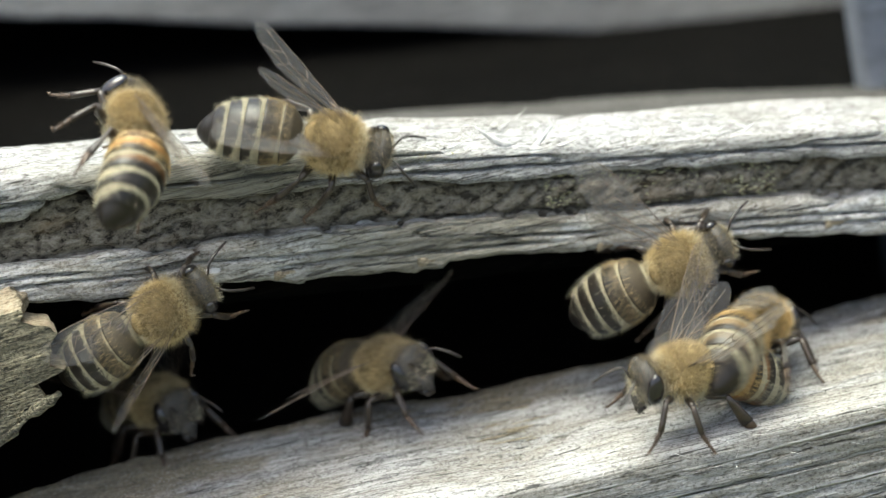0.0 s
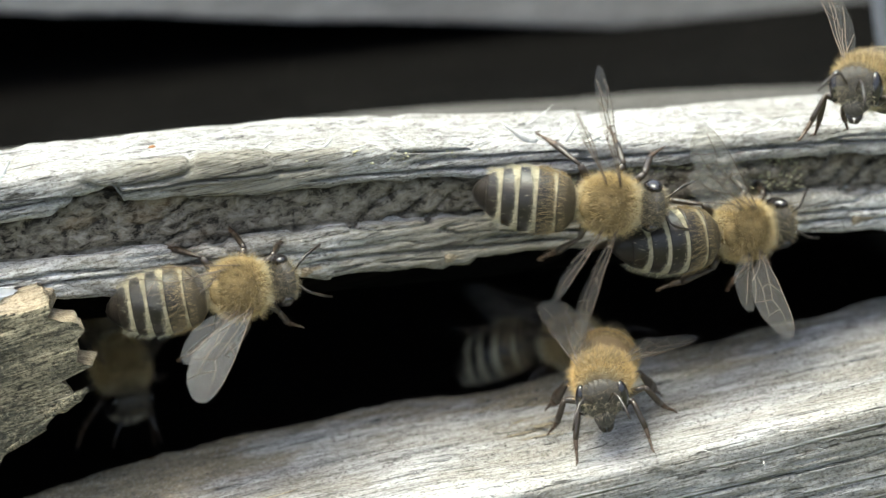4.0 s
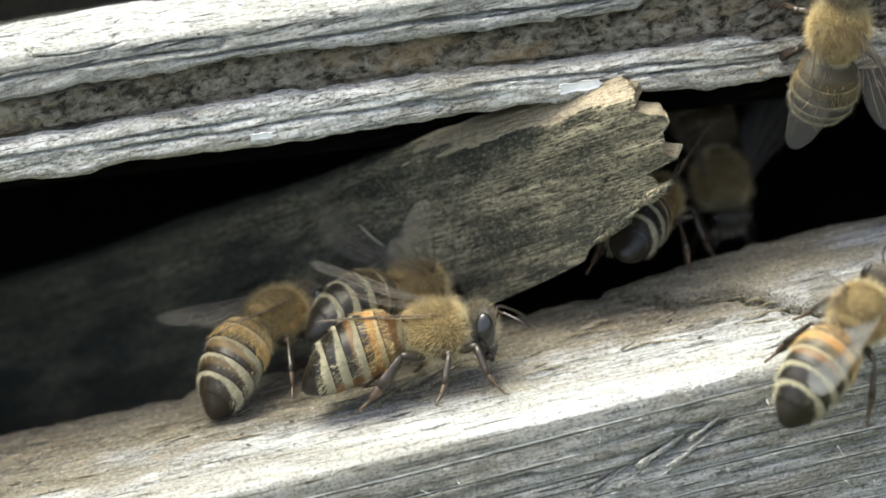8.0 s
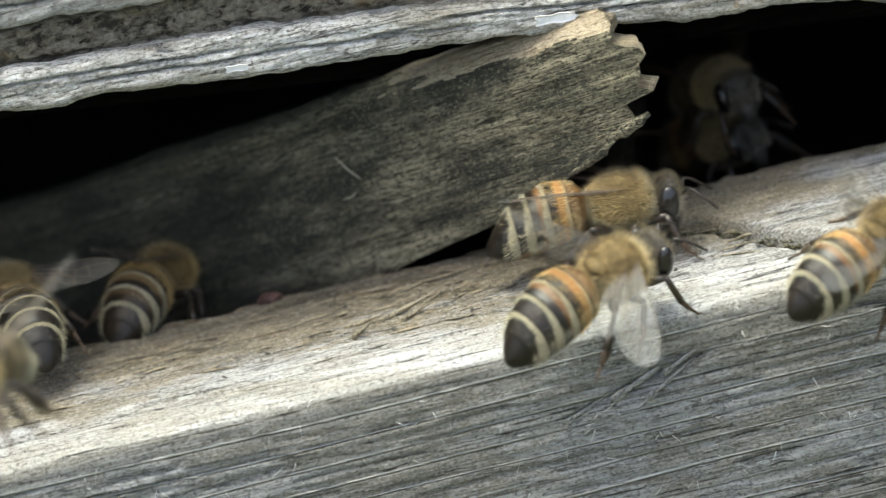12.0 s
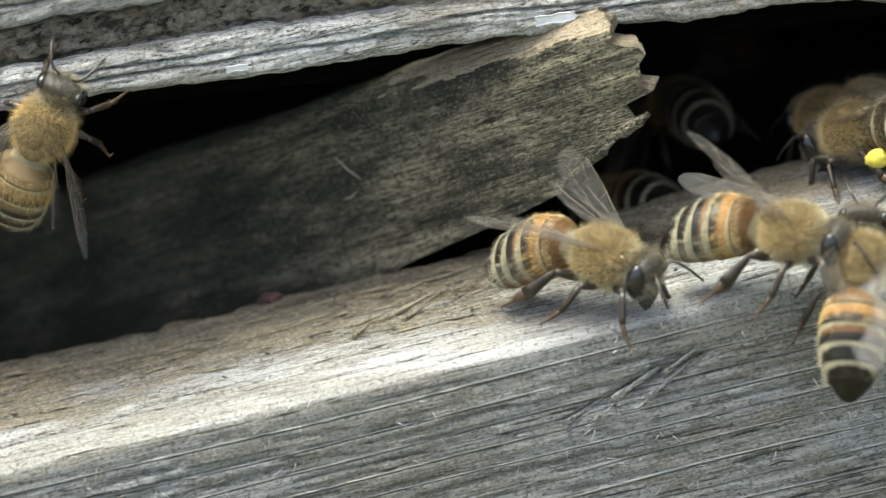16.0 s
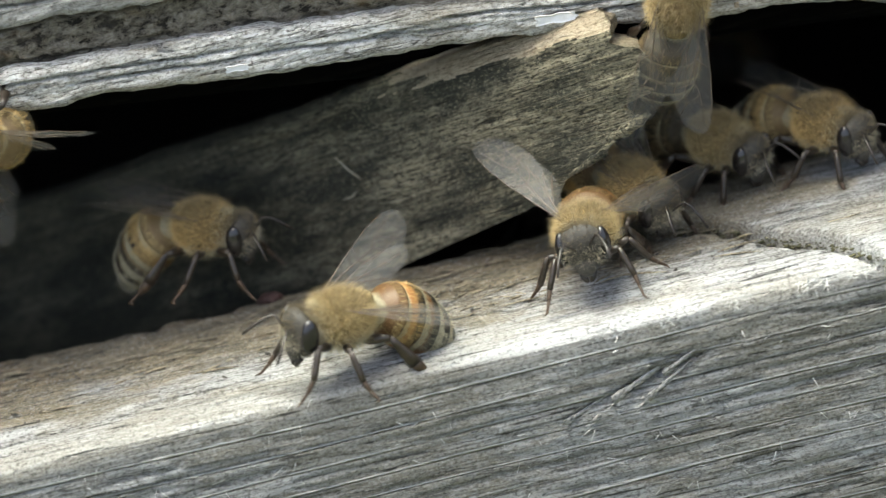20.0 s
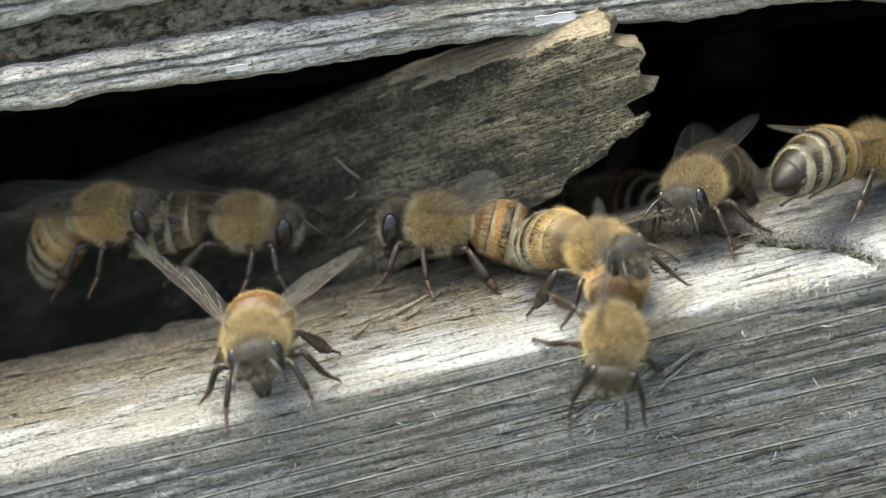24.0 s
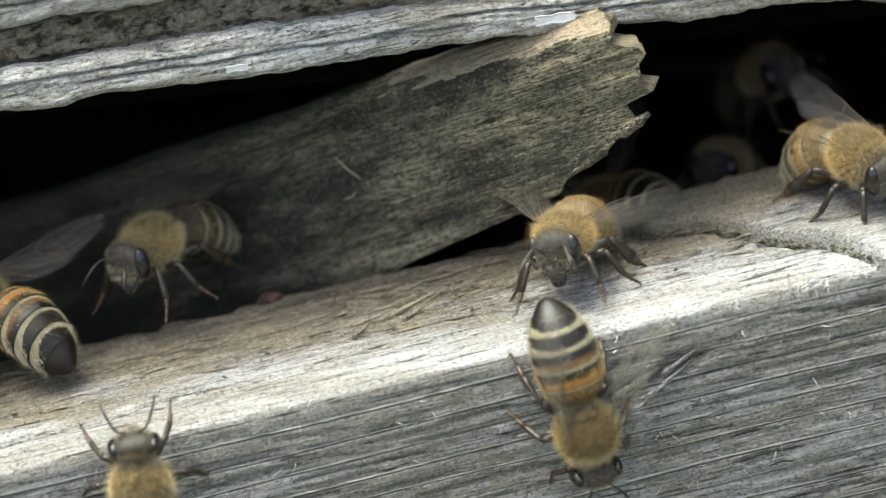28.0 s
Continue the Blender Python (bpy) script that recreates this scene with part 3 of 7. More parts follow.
def slab(name, x0, x1, y0, y1, z0, z1, mat, label, n=24, seed=5, tilt=0.0, category="board", lean=0.0):
    """A rough sawn slab with slightly wavy faces."""
    bm = bmesh.new()
    bmesh.ops.create_cube(bm, size=1.0)
    bmesh.ops.subdivide_edges(bm, edges=bm.edges[:], cuts=n, use_grid_fill=True)
    for v in bm.verts:
        x = x0 + (v.co.x + 0.5) * (x1 - x0)
        y = y0 + (v.co.y + 0.5) * (y1 - y0)
        z = z0 + (v.co.z + 0.5) * (z1 - z0)
        w = noise.noise(Vector((x * 0.1 + seed, y * 0.3, z * 0.3))) * 0.25 + noise.noise(Vector((x * 0.6 + seed, y, z))) * 0.12
        v.co = Vector((x, y + w + lean * (z - z0) * (0.5 - v.co.y), z + w + tilt * (x - x0))) * MM
    me = bpy.data.meshes.new(name)
    bm.to_mesh(me)
    bm.free()
    me.materials.append(mat)
    for p in me.polygons:
        p.use_smooth = True
    return tagged(part(name, me), label, category, kind="structure")


roof_board = slab("roof_board", X0 * 1.4, 11.9, 58.0, 220, 20.0, 46.0, WOOD_ROOF, "grey weathered roof board over the beam", n=40, lean=0.25)
rear_board = slab("rear_board", 9.0, 140.0, 59.5, 220, 19.2, 26.3, WOOD_ROOF, "pale grey board behind the beam", tilt=-0.262, seed=9, lean=0.2)
end_post = slab("end_post", 70.2, 92.0, 35.0, 38.5, -12.0, 26, WOOD_POST, "blue-grey upright post at the end of the hive", seed=11, category="post")
# added board whose near-black colour stands in for the unlit slot
slot_floor = slab("inner_board", X0 - 24, X1 + 24, 18.9, 221, 23.8, 26.2, WOOD_SLOT_SHADE, "near-black board added for the shade behind the beam", tilt=-0.125, category="board")
# floor and walls added to close the hive, coloured for the shade within
hive_floor = slab("hive_floor", X0, X1, 18.4, 220, -28, -18.0, WOOD_HIVE_SHADE, "wooden hive floor painted as if in shade", category="floor")
hive_back = slab("wall_back", X0 - 40, X1 + 40, 220, 230, -28, 70, WOOD_HIVE_SHADE, "inner back wall of the hive painted as if in shade", category="wall")
hive_left = slab("wall_left", X0 - 30, X0 - 22, 0, 230, -25, 70, WOOD_HIVE_SHADE, "side wall of the hive", category="wall")
hive_right = slab("wall_right", X1 + 22, X1 + 30, 0, 230, -25, 70, WOOD_HIVE_SHADE, "side wall of the hive", category="wall")


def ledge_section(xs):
    """A shelf behind the beam, added for its receding top, with the shade in its colour."""
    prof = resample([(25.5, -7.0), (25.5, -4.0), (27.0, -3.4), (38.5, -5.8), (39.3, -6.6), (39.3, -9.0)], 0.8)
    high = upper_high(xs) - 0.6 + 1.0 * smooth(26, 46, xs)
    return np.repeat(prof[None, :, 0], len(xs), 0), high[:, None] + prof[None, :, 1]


ledge = part("rear_ledge", ribbon_mesh("rear_ledge", ledge_section, WOOD_LEDGE_SHADE, 0.8, 0, lambda U, V, Y, Z: fibrous(U, V, 241, 1.2)))
tagged(ledge, "dim grey ledge added for the shaded back of the beam top", "board", kind="structure")

ground_bm = bmesh.new()
bmesh.ops.create_grid(ground_bm, x_segments=40, y_segments=40, size=60)
for v in ground_bm.verts:
    v.co.z = -0.033 + 0.003 * noise.noise(v.co * 0.7)
ground_me = bpy.data.meshes.new("ground")
ground_bm.to_mesh(ground_me)
ground_bm.free()
ground_me.materials.append(GRASS)
tagged(part("ground", ground_me), "grass ground below the hive", "ground", kind="structure")


# ---- the broken plank ----
def plank_mesh():
    """A split board with a torn, toothed end; x runs along the grain, z up the face, y into it."""
    L, thick = 62.0, 3.0
    nx, nz = 220, 100
    xs, zs = np.linspace(0, 1, nx), np.linspace(0, 1, nz)
    S, H = np.meshgrid(xs, zs, indexing="ij")
    # the torn end: teeth leaning out along the grain, cut away towards the bottom
    z_end = -4.1 + 11.3 * zs
    teeth = np.interp(z_end, [-4.1, -3.5, -3.1, -2.8, -2.1, -1.3, -1.1, -0.4, 0.0, 0.15, 0.9, 1.3, 1.6, 2.2, 2.7, 3.3, 4.0, 4.6, 5.3, 5.6, 6.3, 7.2],
                      [-20.0, -15.0, -11.0, -8.2, -7.2, -3.8, -4.6, -3.4, -3.2, -1.2, -1.5, -1.6, 0.5, 0.0, 0.1, 0.3, 1.0, 0.7, -0.8, -0.5, -0.3, -1.2])
    teeth = teeth + 0.25 * lattice(z_end * 2.3, z_end * 0 + 0.5, 5) + 0.15 * lattice(z_end * 6.0, z_end * 0 + 0.5, 6)
    X = -L + S * (L + teeth[None, :])
    crest = 7.0 + 0.25 * lattice(X * 0.12, X * 0 + 0.5, 9) + 0.12 * lattice(X * 0.8, X * 0 + 0.5, 10)
    foot = -4.1 + 0.25 * lattice(X * 0.15, X * 0 + 0.5, 12)
    Z = foot + H * (crest - foot)
    face = 0.16 * fractal(X * 0.05, Z * 0.4, 31, 3) + 0.045 * fractal(X * 0.2, Z * 2.5, 37, 3) + 0.03 * fractal(X * 1.5, Z * 4.0, 39, 2)
    shed = 0.25 + 0.95 * smooth(-34, -12, X) + 0.25 * lattice(X * 0.5, X * 0 + 0.5, 14)
    rim = np.clip((Z - crest + shed) / shed, 0, 1)
    front = np.stack([X, -face + 1.3 * rim**1.4, Z], 2).reshape(-1, 3)
    back = np.stack([X - (1.3 + 0.5 * lattice(Z * 2.0, X * 0.1, 8)) * smooth(0.9, 1.0, S), np.full_like(X, thick) + face * 0.5, Z], 2).reshape(-1, 3)
    verts = np.concatenate([front, back])
    n = nx * nz
    faces = [f[::-1] for f in grid_faces(nx, nz)] + [tuple(k + n for k in f) for f in grid_faces(nx, nz)]
    raw = ((rim > 0.12) & (X > -17 + 5 * lattice(X * 0.4, Z * 3.0, 15))).astype(int)[:-1, :-1].reshape(-1)
    mats = list(raw) + [0] * (len(faces) - len(raw))
    for i in range(nx - 1):
        for j in (0, nz - 1):
            a, b = i * nz + j, (i + 1) * nz + j
            faces.append((a, b, b + n, a + n) if j else (a, a + n, b + n, b))
            mats.append(int(X[i, j] > -17))
    for j in range(nz - 1):
        for i in (0, nx - 1):
            a, b = i * nz + j, i * nz + j + 1
            faces.append((a, b, b + n, a + n))
            mats.append(1 if i else 0)
    return mesh("broken_plank", verts, faces, [WOOD_PLANK, WOOD_RAW], mats)


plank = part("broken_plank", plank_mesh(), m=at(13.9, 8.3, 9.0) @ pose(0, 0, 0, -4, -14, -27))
tagged(plank, "broken weathered plank with a torn splintered end, wedged in the entrance", "plank")


# ---- honey bees ----
RNG = np.random.RandomState(11)
MESHES = {}


def cached(key, make):
    if key not in MESHES:
        MESHES[key] = make()
    return MESHES[key]


def thorax_shape(x, y, z):
    return (x, y * (1 + 0.05 * x), z * (1.0 if z < 0 else 0.96))


def surface_hairs(c, r, count, length, width, lean, keep):
    """Hairs over an ellipsoid, leaning back along -x."""
    q = RNG.normal(size=(count * 3, 3))
    q /= np.linalg.norm(q, axis=1)[:, None]
    q = np.array([p for p in q if keep(*p)])[:count]
    roots = np.array(c) + q * np.array(r) * 0.98
    ways = q / np.array(r) * np.mean(r) + np.array(lean) + RNG.normal(scale=0.28, size=q.shape)
    return strands(roots, ways, length * RNG.uniform(0.5, 1.5, len(q)), width, RNG)


THORAX_SIZE = (1.95, 1.82, 1.72)


def thorax_mesh(style):
    v, f = ellipsoid((0, 0, 0), THORAX_SIZE, 20, 30, thorax_shape)
    # scutellum: the low hump behind the wings
    hump = ellipsoid((-1.35, 0, 0.95), (0.55, 0.85, 0.42), 8, 14)
    v, f = join((v, f), hump)
    return mesh("thorax", v, f, FELT)


def thorax_fuzz_mesh(style):
    """Dense fur with a long soft outline, thin over the dark shield of the back, paler round the neck and the waist."""
    shield = lambda x, y, z: z > 0.5 and (x / 0.50) ** 2 + (y / 0.52) ** 2 < RNG.uniform(0.5, 1.3)
    keep = lambda x, y, z: not (shield(x, y, z) and RNG.rand() < (0.5 if style == "dark" else 0.35))
    size = THORAX_SIZE
    under = surface_hairs((0, 0, 0), size, 3500, 0.26, 0.011, (-0.7, 0, 0.1), keep)
    fur = surface_hairs((0, 0, 0), size, 3800, 0.42, 0.009, (-0.45, 0, 0.12), keep)
    halo = surface_hairs((0, 0, 0), size, 1800, 0.56, 0.0075, (-0.3, 0, 0.15), keep)
    ruff = surface_hairs((0.35, 0, 0), (1.55, 1.82, 1.72), 900, 0.58, 0.009, (0.3, 0, 0.1), lambda x, y, z: 0.35 < x < 0.85)
    v, f = join(under, fur, halo, ruff)
    roots = np.array(v)[0::4]
    x, y, z = (roots / size).T
    chance = RNG.rand(len(roots))
    tone = np.zeros(len(roots), int)
    tone[(chance < 0.85 * smooth(0.35, 0.8, z) * smooth(0.85, 0.4, np.abs(x)))] = 1
    tone[(chance < 0.75 * np.maximum(smooth(0.5, 0.85, x), smooth(-0.6, -0.9, x)))] = 2
    tone[(chance < 0.7 * smooth(-0.1, -0.6, z))] = 3
    main = {"dark": FUZZ, "orange": FUZZ, "golden": FUZZ_ORANGE}[style]
    return mesh("fuzz", v, f, [main, FUZZ_BROWN, FUZZ_COLLAR, FUZZ_PALE], np.repeat(tone, 3), smooth=False)


def head_shape(x, y, z):
    # a triangular face: wide above, narrow at the mouth, flat behind
    w = 1.0 if z > 0 else 1.0 + 0.45 * z
    return (x * (0.85 if x > 0 else 0.6) + 0.12 * z, y * w, z)


def head_mesh():
    v, f = ellipsoid((0, 0, 0), (1.15, 1.75, 1.75), 14, 22, head_shape)
    return mesh("head", v, f, FACE)


def clypeus_mesh():
    """The shield of the face above the mouth, with its lip."""
    plate = ellipsoid((0.72, 0, -1.0), (0.42, 0.72, 0.62), 10, 14)
    lip = ellipsoid((0.80, 0, -1.52), (0.22, 0.42, 0.16), 6, 10)
    return mesh("clypeus", *join(plate, lip), FACE)


def mandible_mesh(side):
    v, f = tube([(0.45, side * 0.38, -1.45), (0.68, side * 0.30, -1.75), (0.74, side * 0.16, -1.98), (0.72, side * 0.04, -2.1)], [0.26, 0.22, 0.17, 0.06], 8)
    return mesh("mandible", v, f, CUTICLE)


def head_fuzz_mesh():
    keep = lambda x, y, z: z > -0.55 and abs(y) < 0.78
    v, f = surface_hairs((0.02, 0, 0.02), (1.0, 1.6, 1.7), 1500, 0.42, 0.014, (0.1, 0, 0.25), keep)
    crown = (np.array(v)[0::4, 2] > 0.55).astype(int)
    return mesh("fuzz", v, f, [FUZZ_FACE, FUZZ_CROWN], np.repeat(crown, 3), smooth=False)


def eye_mesh(side):
    v, f = ellipsoid((0.10, side * 1.38, 0.22), (0.62, 0.46, 1.18), 12, 18, lambda x, y, z: (x - 0.12 * z, y - side * 0.10 * abs(z), z))
    return mesh("eye", v, f, EYE)


def antenna_mesh(side):
    p = [(0.80, side * 0.28, 0.05), (1.15, side * 0.65, 0.75), (1.35, side * 0.95, 1.15), (1.75, side * 1.25, 1.02), (2.5, side * 1.60, 0.55), (3.25, side * 1.85, 0.0)]
    v, f = tube(p, [0.085, 0.075, 0.085, 0.10, 0.10, 0.08], 7)
    return mesh("antenna", v, f, CUTICLE)


# abdomen: radius and drop along its length, 0 at the waist and 1 at the tip
def girth(s):
    return 0.92 * np.interp(s, [0, 0.04, 0.12, 0.25, 0.42, 0.58, 0.72, 0.84, 0.93, 0.98, 1.0], [0.45, 1.15, 1.85, 2.16, 2.24, 2.14, 1.86, 1.42, 0.88, 0.46, 0.06])


def spine(s):
    return np.array((-1.80 - 6.65 * s, 0.0, 0.10 + 0.22 * math.sin(math.pi * s) - 1.35 * s**1.8))


CUTS = [0.0, 0.19, 0.37, 0.54, 0.70, 0.85, 1.0]


def segment_mesh(i, style):
    """One ring of the abdomen: a felted pale band in front, bare cuticle behind, lapping over the next."""
    a, b = CUTS[i], min(1.0, CUTS[i + 1] + 0.015)
    rows, sides = 14, 28
    verts = []
    for k in range(rows):
        t = k / (rows - 1)
        s = a + (b - a) * t
        r = girth(s) * (0.955 + 0.055 * t)
        c = spine(s)
        for j in range(sides):
            w = 2 * math.pi * j / sides
            verts.append(c + np.array((0, r * math.cos(w), r * 0.93 * math.sin(w))))
    faces = grid_faces(rows, sides, True)
    faces.append(tuple((rows - 1) * sides + j for j in range(sides)))
    me = mesh("tergite", verts, [f[::-1] for f in faces], TERGITE[style])
    t = np.repeat(np.arange(rows) / (rows - 1), sides)
    up = np.tile(np.sin(2 * math.pi * np.arange(sides) / sides), rows)
    warm = {"dark": [1, 0.9, 0.3, 0, 0, 0], "orange": [0.35, 1, 0.45, 0, 0, 0], "golden": [0.8, 1, 0.8, 0.35, 0, 0]}[style][i]
    tail = {"dark": 0.45, "orange": 0.60, "golden": 0.66}[style] if i else 1.0
    width = {"dark": [0.12, 0.18, 0.30, 0.32, 0.32, 0], "orange": [0.16, 0.16, 0.27, 0.36, 0.38, 0], "golden": [0.16, 0.22, 0.28, 0.36, 0.38, 0]}[style][i]
    # the band is broad on the flanks and narrow over the back
    reach = width * (0.62 + 0.75 * smooth(0.95, 0.2, up)) + 0.05
    felt = smooth(reach + 0.16, reach - 0.10, t) * (width > 0) * 1.0
    warmth = warm * smooth(tail + 0.10, tail - 0.10, t)
    # the belly is amber brown
    warmth = np.maximum(warmth, 0.55 * smooth(-0.45, -0.75, up) * (i < 4))
    for key, values in (("felt", felt), ("warm", warmth)):
        me.attributes.new(key, "FLOAT", "POINT").data.foreach_set("value", np.asarray(values, np.float32))
    return me


def band_fuzz_mesh(i, style):
    """The fringe of a band, lying back over the ring, with longer pale hairs along the flanks."""
    count = {"dark": 1150, "orange": 1600 - 700 * i, "golden": 1600}[style] if i < 2 else 880
    roots, ways, lengths = [], [], []
    a, b = CUTS[i], CUTS[i + 1]
    for k in range(count):
        flank = k % 5 == 0
        w = RNG.uniform(-0.75, 0.25) if flank else RNG.uniform(-0.7, math.pi + 0.7)
        if flank and RNG.rand() < 0.5:
            w = math.pi - w
        side = abs(math.cos(w))
        s = a + (b - a) * (RNG.uniform(0.0, 0.16 + 0.28 * side) if i and not flank and RNG.rand() < (0.92 if i > 1 else 0.35) else RNG.uniform(0, 0.95))
        r = girth(s) * (0.955 + 0.055 * (s - a) / (b - a))
        n = np.array((0, math.cos(w), 0.93 * math.sin(w)))
        roots.append(spine(s) + r * n)
        ways.append(np.array((-1.0, 0, 0)) + n * (0.55 if flank else 0.24) + RNG.normal(scale=0.2, size=3))
        lengths.append(RNG.uniform(0.30, 0.62) if flank else RNG.uniform(0.18, 0.46) * (1.6 if i < 2 else 0.85))
    v, f = strands(roots, ways, lengths, 0.010, RNG)
    return mesh("fringe", v, f, FUZZ_PALE if i > 1 else FUZZ_BROWN if style == "dark" else FUZZ_ORANGE if i else FUZZ, smooth=False)


FORE = [(0, 0.12), (1.2, 0.22), (3.0, 0.36), (5.0, 0.46), (6.8, 0.44), (8.2, 0.22), (8.9, -0.2), (9.1, -0.75), (8.9, -1.4), (8.2, -2.1), (7.2, -2.55), (6.0, -2.75), (4.8, -2.6), (3.6, -2.15), (2.2, -1.45), (1.0, -0.65), (0, -0.15)]
FORE_VEINS = [[(0, 0.1), (3, 0.33), (5, 0.43), (6.8, 0.4), (8.0, 0.2)], [(0, -0.05), (2, -0.25), (3.7, -0.6), (5.4, -0.95)], [(0.2, -0.15), (2.2, -1.0), (3.6, -2.1)], [(3.7, -0.6), (4.4, 0.35)], [(3.7, -0.6), (4.2, -1.5), (5.6, -1.7), (7.0, -1.75)],
              [(5.4, -0.95), (5.6, -1.7)], [(5.4, -0.95), (6.2, -0.5), (8.2, -0.35)], [(4.2, -1.5), (3.2, -1.5)], [(5.6, -1.7), (5.9, -2.7)], [(6.2, -0.5), (7.0, -1.75), (7.6, -2.2)]]
HIND = [(0, 0.1), (1.5, 0.3), (3.2, 0.4), (4.8, 0.25), (5.9, -0.2), (6.2, -0.8), (5.8, -1.4), (4.8, -1.8), (3.4, -1.9), (2.0, -1.5), (0.8, -0.7), (0, -0.12)]
HIND_VEINS = [[(0, 0.08), (3, 0.35), (4.9, 0.15)], [(0, -0.02), (2.2, -0.35), (4.2, -0.7), (5.6, -0.9)], [(1.2, -0.2), (2.5, -1.1), (3.4, -1.7)]]


def cup(x, y):
    return 0.10 * math.sin(x * 0.34) - 0.03 * y * y + 0.03 * math.sin(x * 2.1 + y * 1.5)


def wing_mesh(name, outline):
    """A thin cupped membrane with two skins."""
    bm = bmesh.new()
    pts = resample(outline + outline[:1], 0.32)[:-1]
    ring = [bm.verts.new((x, y, 0)) for x, y in pts]
    bm.faces.new(ring)
    bmesh.ops.triangulate(bm, faces=bm.faces[:])
    bmesh.ops.subdivide_edges(bm, edges=bm.edges[:], cuts=1)
    for v in bm.verts:
        v.co.z = cup(v.co.x, v.co.y)
    bm.normal_update()
    me = bpy.data.meshes.new(name)
    for v in bm.verts:
        v.co = Vector((0.89 * v.co.x, 0.76 * v.co.y, 0.87 * v.co.z)) * MM
    bm.to_mesh(me)
    bm.free()
    me.materials.append(WING)
    me.polygons.foreach_set("use_smooth", np.full(len(me.polygons), True))
    return me


def vein_mesh(lines):
    pieces = []
    for line in lines:
        p = resample(line, 0.5)
        p3 = [(0.89 * x, 0.76 * y, 0.87 * cup(x, y)) for x, y in p]
        r = [0.036 - 0.002 * x for x, _ in p]
        pieces.append(tube(p3, r, 5))
    v, f = join(*pieces)
    return mesh("vein", v, f, VEIN)


def wing_matrix(side, fore, sweep, lift, twist):
    base = Matrix(((0, 1, 0, 0), (side, 0, 0, 0), (0, 0, -side, 0), (0, 0, 0, 1)))
    root = at(0.55 if fore else -0.25, side * 1.25, 1.05 if fore else 0.95)
    return root @ pose(0, 0, 0, 0, 0, side * sweep) @ pose(0, 0, 0, side * lift, 0, 0) @ base @ pose(0, 0, 0, -side * twist)


# hip, knee, ankle, toe of the left legs
LEGS = {"front": [(1.25, 0.75, -1.25), (2.25, 1.85, -0.85), (2.75, 2.45, -2.5), (3.6, 2.75, -3.6)],
        "middle": [(0.2, 0.85, -1.4), (0.5, 2.5, -1.05), (0.0, 3.25, -2.65), (-0.7, 4.0, -3.6)],
        "hind": [(-0.95, 0.85, -1.3), (-1.9, 2.2, -0.85), (-3.2, 2.85, -2.5), (-4.5, 3.3, -3.6)]}


def limb(a, b, r0, r1, r2, flat=1.0, n=5):
    a, b = np.array(a, float), np.array(b, float)
    t = np.linspace(0, 1, n)
    r = np.interp(t, [0, 0.35, 1], [r0, r1, r2])
    return tube([a + (b - a) * k for k in t], r, 8, flat)


def leg_meshes(which, side):
    flip = np.array((1, side, 1))
    hip, knee, ankle, toe = [np.array(p) * flip for p in LEGS[which]]
    hind = which == "hind"
    f1 = limb((0, 0, 0), knee - hip, 0.22, 0.36 if hind else 0.31, 0.18)
    t1 = limb(knee - hip, ankle - hip, 0.17, 0.28 if hind else 0.21, 0.46 if hind else 0.21, 0.55 if hind else 0.9)
    mid = ankle * 0.55 + toe * 0.45 + np.array((0, 0, -0.06))
    s1 = limb(ankle - hip, mid - hip, 0.34 if hind else 0.16, 0.36 if hind else 0.16, 0.20 if hind else 0.12, 0.55 if hind else 0.9)
    s2 = limb(mid - hip, toe - hip, 0.105, 0.10, 0.08)
    claw = limb(toe - hip, toe - hip + np.array((0.3, 0.15 * side, -0.1)), 0.10, 0.06, 0.03, n=3)
    spikes = []
    for a, b in ((knee, ankle), (ankle, mid)):
        roots, ways = [], []
        for _ in range(40):
            roots.append(a + (b - a) * RNG.uniform(0.1, 1) - hip)
            ways.append((b - a) / np.linalg.norm(b - a) + RNG.normal(scale=0.7, size=3))
        spikes.append(strands(np.array(roots), np.array(ways), RNG.uniform(0.2, 0.42, 40) + 0.15, 0.022, RNG))
    return (mesh("femur", *f1, LEG), mesh("tibia", *join(t1, spikes[0]), LEG), mesh("tarsus", *join(s1, s2, claw, spikes[1]), TARSUS))


WINGS = {"folded": (78, 10, 14), "half": (48, 20, 24), "raised": (44, 44, 34), "spread": (14, 12, 10)}
STYLE_WORDS = {"dark": "dark banded honey bee", "orange": "orange-banded honey bee", "golden": "tawny honey bee"}


def bent(degrees):
    """The abdomen let down about the waist."""
    return at(-1.9, 0, 0.1) @ pose(0, 0, 0, 0, -degrees, 0) @ at(1.9, 0, -0.1)


